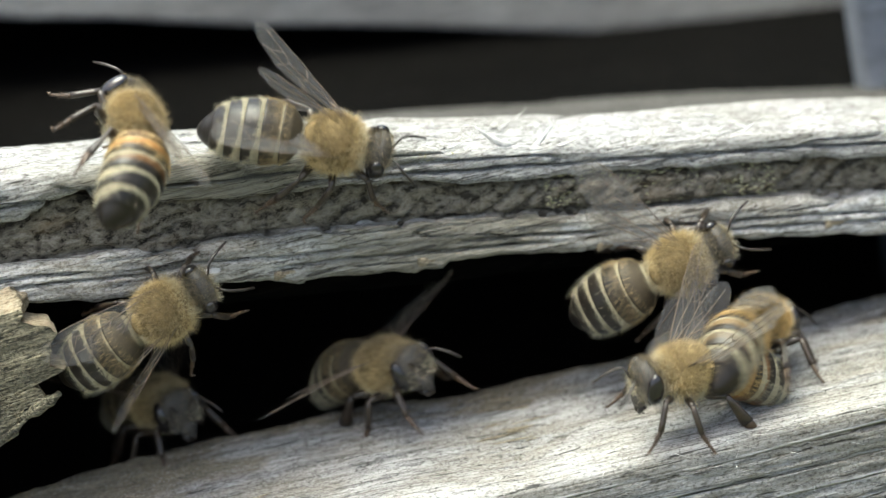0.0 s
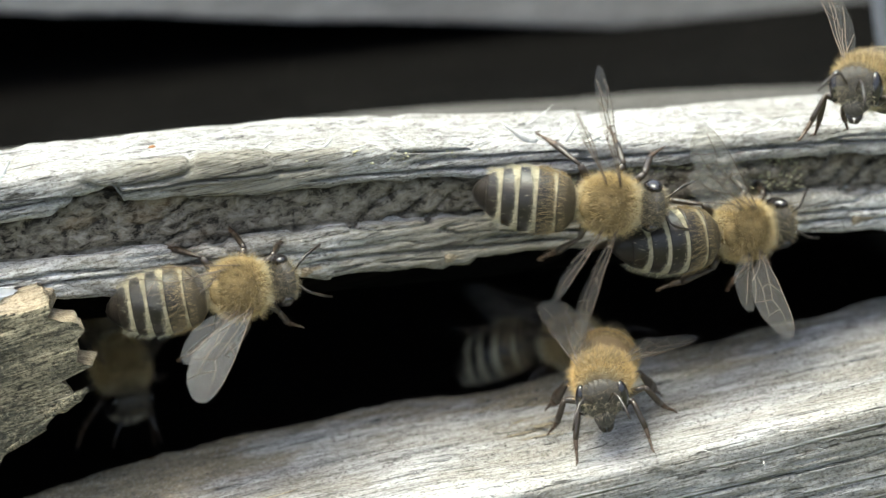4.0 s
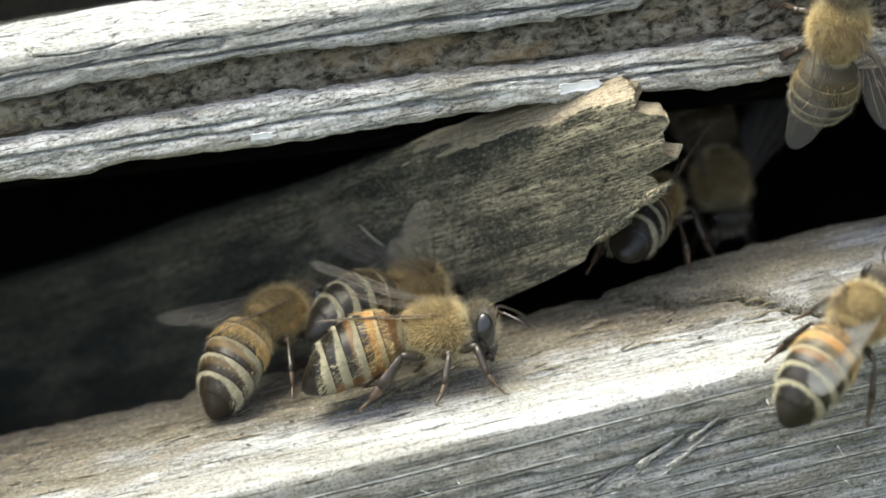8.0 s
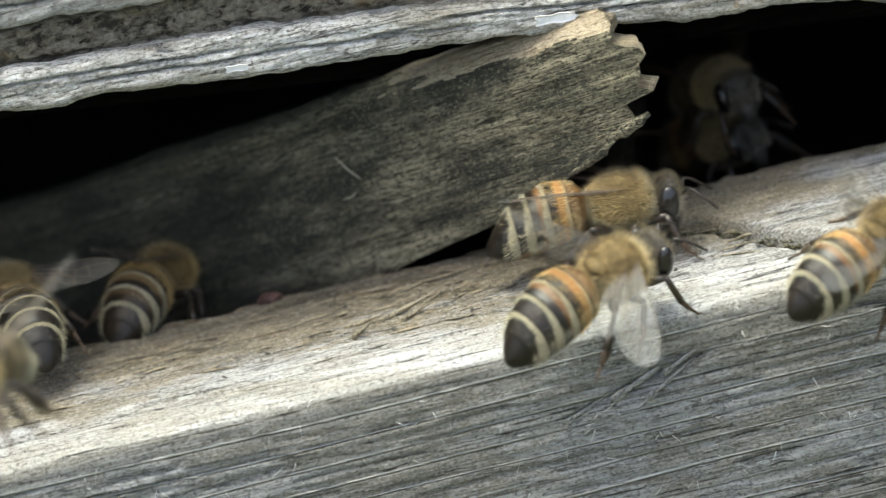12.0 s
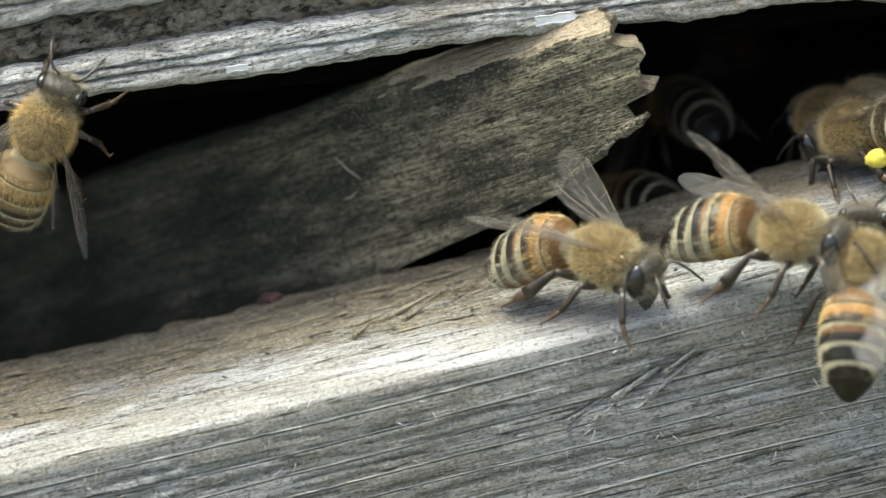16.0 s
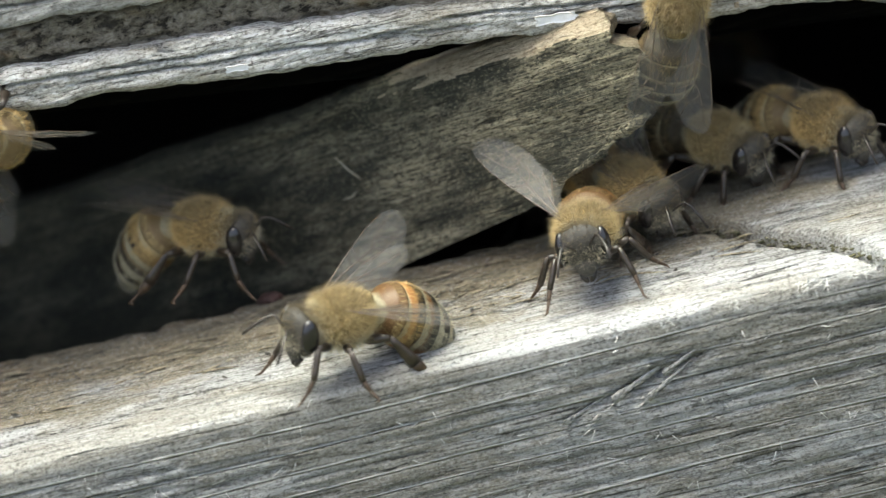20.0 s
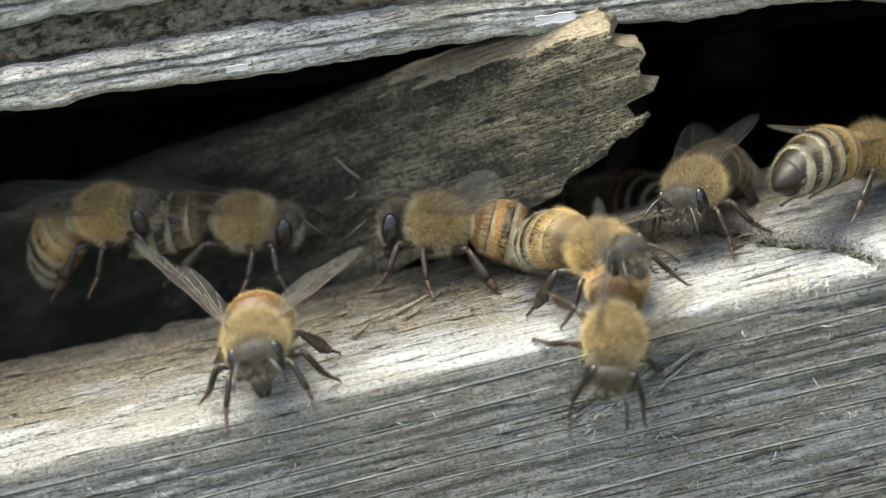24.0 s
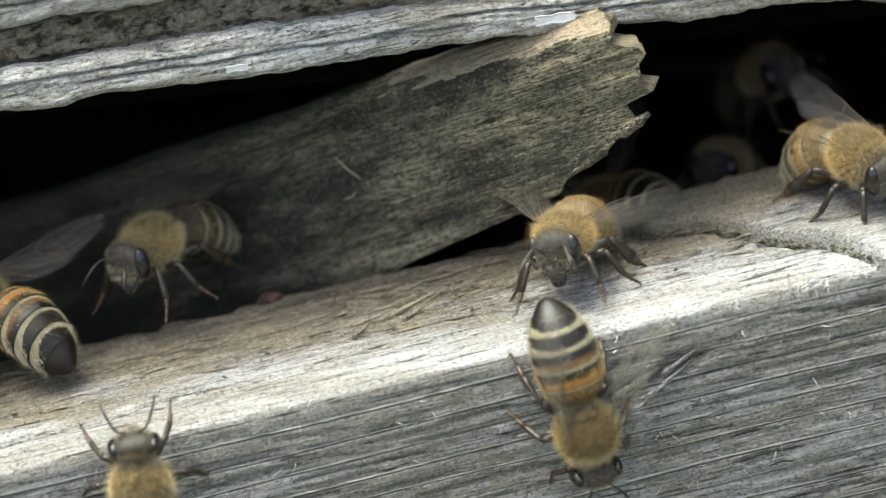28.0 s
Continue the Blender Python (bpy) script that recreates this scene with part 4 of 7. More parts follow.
def honey_bee(style, wings, where, size=1.0, pollen=False):
    """A worker bee; x is forward, z up, the origin in the middle of the thorax."""
    bee = tagged(new("honey_bee"), STYLE_WORDS[style] + ", " + where, "bee", "honey bees at the entrance")
    bee.empty_display_size = 0.002
    bee.scale = (size,) * 3
    thorax = part("thorax", cached(("thorax", style), lambda: thorax_mesh(style)), bee)
    part("fuzz", cached(("thorax_fuzz", style), lambda: thorax_fuzz_mesh(style)), thorax)
    head = part("head", cached("head", head_mesh), bee, at(2.62, 0, -0.40) @ pose(0, 0, 0, 0, 8, 0) @ Matrix.Scale(0.90, 4))
    part("fuzz", cached("head_fuzz", head_fuzz_mesh), head)
    part("clypeus", cached("clypeus", clypeus_mesh), head)
    for side in (1, -1):
        part("mandible", cached(("mandible", side), lambda: mandible_mesh(side)), head)
        part("eye", cached(("eye", side), lambda: eye_mesh(side)), head, label="glossy black compound eye")
        part("antenna", cached(("antenna", side), lambda: antenna_mesh(side)), head)
    bend = bent(8)
    abdomen = part("abdomen", cached(("tergite", 0, style), lambda: segment_mesh(0, style)), bee, bend)
    for i in range(6):
        if i:
            part("tergite", cached(("tergite", i, style), lambda: segment_mesh(i, style)), abdomen)
        if i < 5:
            part("fringe", cached(("fringe", i, style), lambda: band_fuzz_mesh(i, style)), abdomen)
    sweep, lift, twist = WINGS[wings]
    for side in (1, -1):
        jitter = RNG.uniform(-7, 7, 2)
        w = part("forewing", cached("forewing", lambda: wing_mesh("forewing", FORE)), bee, wing_matrix(side, True, sweep + jitter[0], lift + jitter[1], twist), "clear veined wing")
        part("vein", cached("fore_vein", lambda: vein_mesh(FORE_VEINS)), w)
        w = part("hindwing", cached("hindwing", lambda: wing_mesh("hindwing", HIND)), bee, wing_matrix(side, False, sweep + 14 + jitter[0], lift * 0.85 + jitter[1], twist), "clear veined wing")
        part("vein", cached("hind_vein", lambda: vein_mesh(HIND_VEINS)), w)
        for which in LEGS:
            femur, tibia, tarsus = cached((which, side), lambda: leg_meshes(which, side))
            hip = LEGS[which][0]
            leg = part("leg", femur, bee, at(hip[0], side * hip[1], hip[2]) @ pose(0, 0, 0, 0, 0, RNG.uniform(-12, 12)))
            tib = part("tibia", tibia, leg)
            part("tarsus", tarsus, leg)
            if pollen and which == "hind":
                v, f = ellipsoid((-2.1, side * 1.7, -0.1), (0.8, 0.5, 0.62), 12, 16, lambda x, y, z: (x * (1 + 0.25 * noise.noise(Vector((x * 2, y * 2, z * 2 + side)))), y, z * (1 - 0.25 * x)))
                part("pollen_load", mesh("pollen_load", v, f, POLLEN), leg, label="bright yellow pollen load")
    return bee


lip_bee = honey_bee("dark", "half", "clinging to the lower lip of the beam", 0.96)
lip_bee_right = honey_bee("dark", "folded", "clinging to the lower lip of the beam", 0.96)
beam_bee = honey_bee("dark", "spread", "walking over the front of the beam", 0.96)
turning_bee = honey_bee("orange", "folded", "on the top edge of the beam", 0.96)
edge_bee = honey_bee("orange", "raised", "stepping down over the landing edge", 0.96)
facing_bee = honey_bee("golden", "raised", "facing out on the landing board", 0.96)
scurrying_bee = honey_bee("dark", "spread", "coming out over the landing board", 0.96)
hanging_bee = honey_bee("dark", "half", "in the dark entrance", 0.96)
passing_bee = honey_bee("dark", "spread", "flying past below the landing board", 0.96)
inner_walker = honey_bee("dark", "folded", "on the landing board under the beam", 0.96)
top_bee = honey_bee("dark", "raised", "on the top of the beam", 0.96)
plank_runner = honey_bee("orange", "raised", "running along the broken plank", 0.96)
rear_walker = honey_bee("dark", "raised", "on the inner edge of the landing board", 0.96)
striped_walker = honey_bee("orange", "raised", "walking along the landing board edge", 1.02)
left_walker = honey_bee("golden", "half", "beside the plank on the landing board", 0.96)
left_edge_bee = honey_bee("orange", "half", "at the shaded end of the landing board", 0.96)
busy_bee = honey_bee("orange", "raised", "busy on the landing board", 1.0)
climbing_bee = honey_bee("orange", "half", "climbing on the face of the plank", 0.96)
edge_sitter = honey_bee("orange", "half", "at rest on the worn landing edge", 0.96)
hovering_bee = honey_bee("dark", "spread", "hovering before the landing board", 0.96)
left_turner = honey_bee("dark", "half", "on the shaded landing board", 0.96)
blurred_flier = honey_bee("dark", "spread", "flying close past the landing board", 0.96)
hanging_golden = honey_bee("golden", "half", "hanging from the lip of the beam", 0.96)
pollen_bee = honey_bee("dark", "folded", "carrying yellow pollen, slipping in behind the plank", 0.96, pollen=True)
gate_bee = honey_bee("golden", "half", "coming out at the torn end of the plank", 0.96)
cluster_bee = honey_bee("golden", "folded", "among the bees at the dark opening", 0.96)
dim_face_bee = honey_bee("dark", "folded", "peering out of the dark opening", 0.96)
pillar_bee = honey_bee("dark", "folded", "climbing from the opening to the beam", 0.96)
approaching_flier = honey_bee("dark", "spread", "flying in close before the entrance", 0.96)
landing_bee = honey_bee("orange", "half", "walking down the front of the landing board", 0.96)
pair_bee = honey_bee("dark", "half", "meeting other bees by the plank", 0.96)
rising_bee = honey_bee("dark", "half", "climbing up the front of the landing board", 0.96)


# ---- loose bits on the wood ----
EXTRA = np.random.RandomState(23)


def lump(name, where, size, mat, label, category, seed):
    """A crumb of debris: an uneven clod."""
    def shape(x, y, z):
        k = 1 + 0.28 * noise.noise(Vector((x * 1.7 + seed, y * 1.7, z * 1.7))) + 0.14 * noise.noise(Vector((x * 4.5 + seed, y * 4.5, z * 4.5)))
        return (x * k, y * k, max(z * k, -0.45))
    v, f = ellipsoid((0, 0, 0), size, 20, 28, shape)
    return tagged(part(name, mesh(name, v, f, mat), m=at(*where)), label, category)


def beam_top(x):
    return float(upper_high(np.array([x]))[0])


CLOD = plain("dark_clod", (0.04, 0.038, 0.035), 0.95, 0.1, 0.5, 1.5, 0.2)
lump("debris_clod", (0.9, 35.5, beam_top(0.9) - 5.7), (3.1, 1.2, 1.5), CLOD, "dark grey clod of debris on the ledge behind the beam", "debris", 3.1)
lump("debris_clod", (-6.0, 35.5, beam_top(-6.0) - 5.7), (1.6, 0.9, 0.9), CLOD, "small dark grey clod of debris on the ledge behind the beam", "debris", 8.4)
lump("debris_clod", (-10.9, 16.2, 0.15), (0.75, 0.5, 0.35), plain("plum_crumb", (0.055, 0.03, 0.025), 0.8, 0.3, 0.4, 2.0, 0.1), "plum-brown crumb on the landing board", "debris", 5.2)
lump("debris_clod", (20.6, 15.4, beam_top(20.6) + 0.1), (0.24, 0.2, 0.15), plain("rust_crumb", (0.22, 0.11, 0.05), 0.8, 0.2, 0.3, 2.0), "tiny orange crumb on top of the beam", "debris", 2.2)


WOOD_SHRED = weathered_wood("shred_wood", (0.40, 0.35, 0.25), (0.26, 0.22, 0.15), (0.09, 0.075, 0.055), (0.20, 0.17, 0.12), 0.5)
WOOD_SLIVER = weathered_wood("sliver_wood", (0.46, 0.455, 0.44), (0.32, 0.315, 0.30), (0.07, 0.066, 0.06), (0.18, 0.17, 0.15), 0.5)
BLEACHED = plain("bleached_splinter", (0.50, 0.495, 0.475), 0.8, 0.2, 0.4, 1.5, 0.1)


def splinter(where, length, width, turn, lift, mat, label):
    """A torn shard of wood, thick at the root and feathered at the tip."""
    t = np.linspace(0, 1, 9)
    p = np.stack([t * length, 0.12 * length * np.sin(t * 2.2), 0.10 * length * t * t], 1)
    v, f = tube(p, width * (1 - t * 0.92) * (1 + 0.2 * np.sin(t * 17)), 6, 0.45)
    ob = part("wood_splinter", mesh("wood_splinter", v, f, mat), m=at(*where) @ pose(0, 0, 0, 0, -lift, turn))
    return tagged(ob, label, "splinter", "splinters on the weathered boards")


for x, length, width, turn, lift in ((42.9, 2.4, 0.42, 165, 38), (44.6, 1.7, 0.28, 20, 25), (35.6, 1.5, 0.3, 150, 30), (11.2, 1.5, 0.32, 10, 40), (9.0, 1.2, 0.2, 170, 25), (26.5, 1.3, 0.3, 30, 20), (30.2, 1.0, 0.2, 10, 35), (-2.2, 1.5, 0.16, 15, 30), (-13, 1.2, 0.15, 160, 20), (57, 1.4, 0.2, 20, 18)):
    splinter((x, 12.9, beam_top(x) - 0.1), length, width * 0.8, turn, lift * (1.0 if length > 1.45 else 0.5), BLEACHED, "pale torn splinter standing up from the top of the beam")
for x, y, z, length, width, turn, lift in ((-4.8, 8.6, 0.05, 4.2, 0.30, 12, 4), (-6.8, 8.9, 0.05, 2.6, 0.22, -8, 5), (-2.0, 9.6, 0.05, 1.8, 0.16, 25, 8), (7.6, 0.15, -4.5, 5.2, 0.30, 3, 15), (9.6, 0.1, -4.9, 3.4, 0.26, 2, 22), (4.6, 0.3, -5.3, 4.2, 0.20, 3, 13), (10.8, 0.15, -3.6, 3.6, 0.2, 2, 17), (6.2, 0.3, -5.6, 2.8, 0.16, 4, 20), (21.0, 6.8, 0.3, 3.4, 0.2, -14, 3), (-6.4, 7.2, 0.1, 2.2, 0.2, 30, 6), (-3.4, 8.0, 0.1, 2.6, 0.22, 18, 5)):
    splinter((x, y, z), length, width, turn, lift, WOOD_SHRED if y > 1 else WOOD_SLIVER, "grey wood splinter peeling off the landing board")
for x, z, length in ((36.2, 0.35, 2.6), (27.6, 0.3, 2.2), (20.0, 0.5, 2.0), (47.0, 0.4, 1.8), (61.0, 0.9, 2.2)):
    splinter((x, 11.95, float(beam_base(x)) + z), length, 0.3, -4, -6, WOOD_RAW, "tan splinter along the lower lip of the beam")


def flake(where, w, h, turn, label, mat):
    """A thin curled chip."""
    n, k = 9, 5
    verts = []
    for side in (0, 1):
        for i in range(n):
            for j in range(k):
                a, b = i / (n - 1) - 0.5, j / (k - 1) - 0.5
                edge = 1 + 0.12 * math.sin(9 * b + 3 * a)
                verts.append((a * w * edge, -0.10 - 0.35 * a * a + 0.10 * side - 0.12 * b, b * h * (1 + 0.15 * math.sin(11 * a))))
    top = grid_faces(n, k)
    faces = top + [tuple(q + n * k for q in f[::-1]) for f in top]
    rim = [i * k for i in range(n)] + [(n - 1) * k + j for j in range(1, k)] + [i * k + k - 1 for i in range(n - 2, -1, -1)] + [j for j in range(k - 2, 0, -1)]
    for p, q in zip(rim, rim[1:] + rim[:1]):
        faces.append((p, p + n * k, q + n * k, q))
    return tagged(part("paint_flake", mesh("paint_flake", verts, faces, mat), m=at(*where) @ pose(0, 0, 0, 0, turn, 0)), label, "flake", "paint flakes on the beam")


flake((9.6, 11.75, 15.1), 2.4, 0.6, 5, "chalk-white paint flake on the lip of the beam", WHITE_FLECK)
flake((-9.3, 11.85, 16.6), 1.3, 0.4, 6, "chalk-white paint flake on the lip of the beam", WHITE_FLECK)
flake((24.0, 11.9, 13.2), 0.9, 0.35, 4, "chalk-white paint flake on the lip of the beam", WHITE_FLECK)


def fibres():
    """Fine pale fibres torn loose from the front face and the worn edge."""
    roots, ways, lengths = [], [], []
    for _ in range(430):
        x = EXTRA.uniform(-32, 70)
        if EXTRA.rand() < 0.35:
            roots.append((x, EXTRA.uniform(0.7, 1.6), -0.35))
            ways.append((EXTRA.normal(0.3, 0.8), -0.5, EXTRA.uniform(-0.5, 0.8)))
        else:
            roots.append((x, 0.50, EXTRA.uniform(-12, -1.2)))
            ways.append((EXTRA.normal(0.2, 0.8), -0.45, EXTRA.normal(0.2, 0.9)))
        lengths.append(EXTRA.uniform(0.25, 1.1))
    # tufts along the worn edge
    for _ in range(26):
        x, y = EXTRA.uniform(7, 26), EXTRA.uniform(0.6, 1.4)
        for _ in range(9):
            roots.append((x + EXTRA.normal(0, 0.35), y, -0.3 - EXTRA.uniform(0, 0.5)))
            ways.append((EXTRA.normal(0.2, 0.9), -0.6, EXTRA.uniform(-0.7, 0.9)))
            lengths.append(EXTRA.uniform(0.4, 1.3))
    return strands(np.array(roots), np.array(ways), lengths, 0.028, EXTRA)


tagged(part("wood_fibres", mesh("wood_fibres", *fibres(), LINT, smooth=False)), "fine pale fibres torn from the landing board", "fibres", kind="stuff")


def crumbs(places, low, high):
    pieces = []
    for p in places:
        r = EXTRA.uniform(low, high)
        v, f = ellipsoid((0, 0, 0), (r * EXTRA.uniform(0.7, 2.2), r, r * EXTRA.uniform(0.4, 0.8)), 5, 7)
        turn = EXTRA.uniform(0, math.pi)
        c, q = math.cos(turn), math.sin(turn)
        v = np.array(v) * EXTRA.uniform(0.6, 1.35, (len(v), 1))
        pieces.append((np.array(p) + np.stack([c * v[:, 0] - q * v[:, 1], q * v[:, 0] + c * v[:, 1], v[:, 2]], 1), f))
    return join(*pieces)


spots = [(x, float(shelf_line(np.array([x]))[0]) + EXTRA.normal(-0.2, 0.22), EXTRA.uniform(-0.35, 0.15)) for x in EXTRA.uniform(9.5, 31, 300)]
tagged(part("crack_debris", mesh("crack_debris", *crumbs(spots, 0.03, 0.13), plain("olive_dust", (0.085, 0.078, 0.045), 0.9, 0.2, 0.6, 3.0))), "olive-brown crumbs packed in the crack of the landing board", "debris", kind="stuff")
spots = [(EXTRA.uniform(-32, 66), EXTRA.uniform(6, 15.6), 0.05) for _ in range(160)]
tagged(part("landing_debris", mesh("landing_debris", *crumbs(spots, 0.03, 0.12), DIRT)), "scattered brown crumbs on the landing board", "debris", kind="stuff")
spots = []
for _ in range(650):
    x = EXTRA.uniform(44.5, 58.5)
    spots.append((x, 12.5 + EXTRA.uniform(-0.15, 0.35), float(beam_base(x)) + EXTRA.uniform(2.9, 5.1)))
for _ in range(130):
    x = EXTRA.normal(31.5, 4.0)
    spots.append((x, EXTRA.uniform(11.95, 12.7), float(upper_high(np.array([x]))[0]) - EXTRA.uniform(0.0, 0.9)))
tagged(part("lichen", mesh("lichen", *crumbs(spots, 0.03, 0.10), LICHEN)), "yellow-green lichen crust on the plywood beam", "lichen", kind="stuff")


def shreds(count):
    """Torn shreds of wood lying along the grain on the back of the landing board."""
    pieces = []
    for _ in range(count):
        x, y = EXTRA.uniform(-32, 40), EXTRA.uniform(6.5, 16.2)
        length, turn = EXTRA.uniform(0.6, 3.2), EXTRA.normal(0, 0.22)
        t = np.linspace(0, 1, 6)
        p = np.stack([x + length * t * math.cos(turn), y + length * t * math.sin(turn) + 0.08 * np.sin(t * 4), 0.04 + 0.16 * t * EXTRA.uniform(-0.4, 1.0)], 1)
        pieces.append(tube(p, EXTRA.uniform(0.03, 0.085) * (0.15 + np.sin(t * math.pi) ** 0.7) * (1 + 0.3 * np.sin(t * 15)), 5, EXTRA.uniform(0.8, 1.8)))
    return join(*pieces)


tagged(part("wood_shreds", mesh("wood_shreds", *shreds(340), WOOD_SHRED)), "torn brown wood shreds lying on the landing board", "shreds", kind="stuff")


LINT_GREY = plain("grey_sliver", (0.26, 0.24, 0.19), 0.85, 0.2, 0.3, 1.5, 0.1)


def shard(a, b, width, mat, label):
    """A thin torn shard between two points, bent a little away from the wood."""
    a, b = np.array(a, float), np.array(b, float)
    t = np.linspace(0, 1, 9)
    p = a + (b - a) * t[:, None] + np.array((0, -0.35, 0)) * np.sin(t * math.pi)[:, None]
    v, f = tube(p, width * (0.25 + np.sin(0.3 + t * 2.6) ** 0.8) * (1 + 0.2 * np.sin(t * 19)), 7, 0.6)
    return tagged(part("wood_splinter", mesh("wood_splinter", v, f, mat)), label, "splinter", "splinters on the weathered boards")


shard((-5.1, 17.85, 7.5), (-3.8, 17.2, 5.9), 0.07, LINT_GREY, "pale curled sliver stuck to the face of the plank")
shard((-5.2, 17.8, 4.7), (-4.2, 17.35, 5.2), 0.05, LINT_GREY, "pale curled sliver stuck to the face of the plank")
shard((10.9, 9.9, 7.6), (13.6, 8.5, 9.15), 0.30, WOOD_PLANK, "tan torn tooth at the broken end of the plank")
shard((8.3, 11.0, 5.5), (11.4, 9.4, 7.7), 0.18, WOOD_PLANK, "tan sliver splitting off below the broken end of the plank")


def flakes_on_beam(count):
    """Pale slivers lifting off the weathered top of the beam."""
    pieces = []
    for _ in range(count):
        x, y = EXTRA.uniform(-25, 66), 12.4 + 6.2 * EXTRA.rand() ** 1.6
        length, turn, rise = EXTRA.uniform(0.5, 2.2), EXTRA.normal(0, 0.3) + (math.pi if EXTRA.rand() < 0.5 else 0), EXTRA.uniform(0.02, 0.45)
        t = np.linspace(0, 1, 6)
        p = np.stack([x + length * t * math.cos(turn), y + length * t * math.sin(turn), beam_top(x) - 0.12 * length * t * math.cos(turn) + 0.02 + rise * length * t**1.5], 1)
        pieces.append(tube(p, EXTRA.uniform(0.03, 0.11) * (1 - 0.9 * t) * (1 + 0.25 * np.sin(t * 15)), 5, EXTRA.uniform(0.5, 1.6)))
    return join(*pieces)


tagged(part("beam_slivers", mesh("beam_slivers", *flakes_on_beam(90), BLEACHED)), "pale slivers lifting off the top of the beam", "slivers", kind="stuff")


def wings_of(bee):
    return [c for c in bee.children if c.name.split(".")[0] in ("forewing", "hindwing")]


def flap(bee, t0, t1, reach=38):
    """Beating wings between two times, at rest otherwise."""
    for w in wings_of(bee):
        rest = w.matrix_basis.copy()
        side = 1 if rest.translation.y > 0 else -1
        root = Matrix.Translation(rest.translation)
        rows = [(0, rest)] + ([(t0, rest)] if t0 > 0 else [])
        for k in range(1, int((t1 - t0) * 15)):
            swing = root @ pose(0, 0, 0, side * reach * (1 if k % 2 else -0.6)) @ root.inverted() @ rest
            rows.append((t0 + k / 15, swing))
        walk(w, rows + [(t1, rest), (28, rest)])


def droop(bee, rows):
    """Raise and lower the abdomen: seconds and degrees."""
    abdomen = next(c for c in bee.children if c.name.split(".")[0] == "abdomen")
    keys = ([(0, rows[0][1])] if rows[0][0] > 0 else []) + rows + ([(28, rows[-1][1])] if rows[-1][0] < 28 else [])
    walk(abdomen, [(t, bent(a)) for t, a in keys])


def set_wings(bee, rows):
    """Hold the wings: seconds, then sweep, lift and twist of the left and of the right pair."""
    for w in wings_of(bee):
        side = 1 if w.matrix_basis.translation.y > 0 else -1
        fore = w.name.split(".")[0] == "forewing"
        keys = []
        for t, left, right in rows:
            sweep, lift, twist = left if side > 0 else right
            keys.append((t, wing_matrix(side, fore, sweep + (0 if fore else 13), lift * (1 if fore else 0.85), twist)))
        walk(w, [(0, keys[0][1])] * (keys[0][0] > 0) + keys + [(28, keys[-1][1])] * (keys[-1][0] < 28))


def fidget(bee, rng, step=0.3):
    """Small steps of the legs and turns of the feelers."""
    for c in bee.children:
        kind = c.name.split(".")[0]
        if kind == "leg":
            rest = c.matrix_basis.copy()
            side = 1 if rest.translation.y > 0 else -1
            times = np.arange(rng.uniform(0.05, step), 27.9, step)
            rows = [(0, rest)] + [(t, rest @ pose(0, 0, 0, side * rng.uniform(-2, 7), 0, rng.uniform(-16, 16))) for t in times]
            walk(c, rows + [(28, rest)])
        elif kind == "head":
            for f in c.children:
                if f.name.split(".")[0] == "antenna":
                    times = np.arange(rng.uniform(0.05, 0.4), 27.9, 0.4)
                    walk(f, [(0, Matrix())] + [(t, pose(0, 0, 0, rng.uniform(-9, 9), rng.uniform(-14, 10), rng.uniform(-9, 9))) for t in times] + [(28, Matrix())])


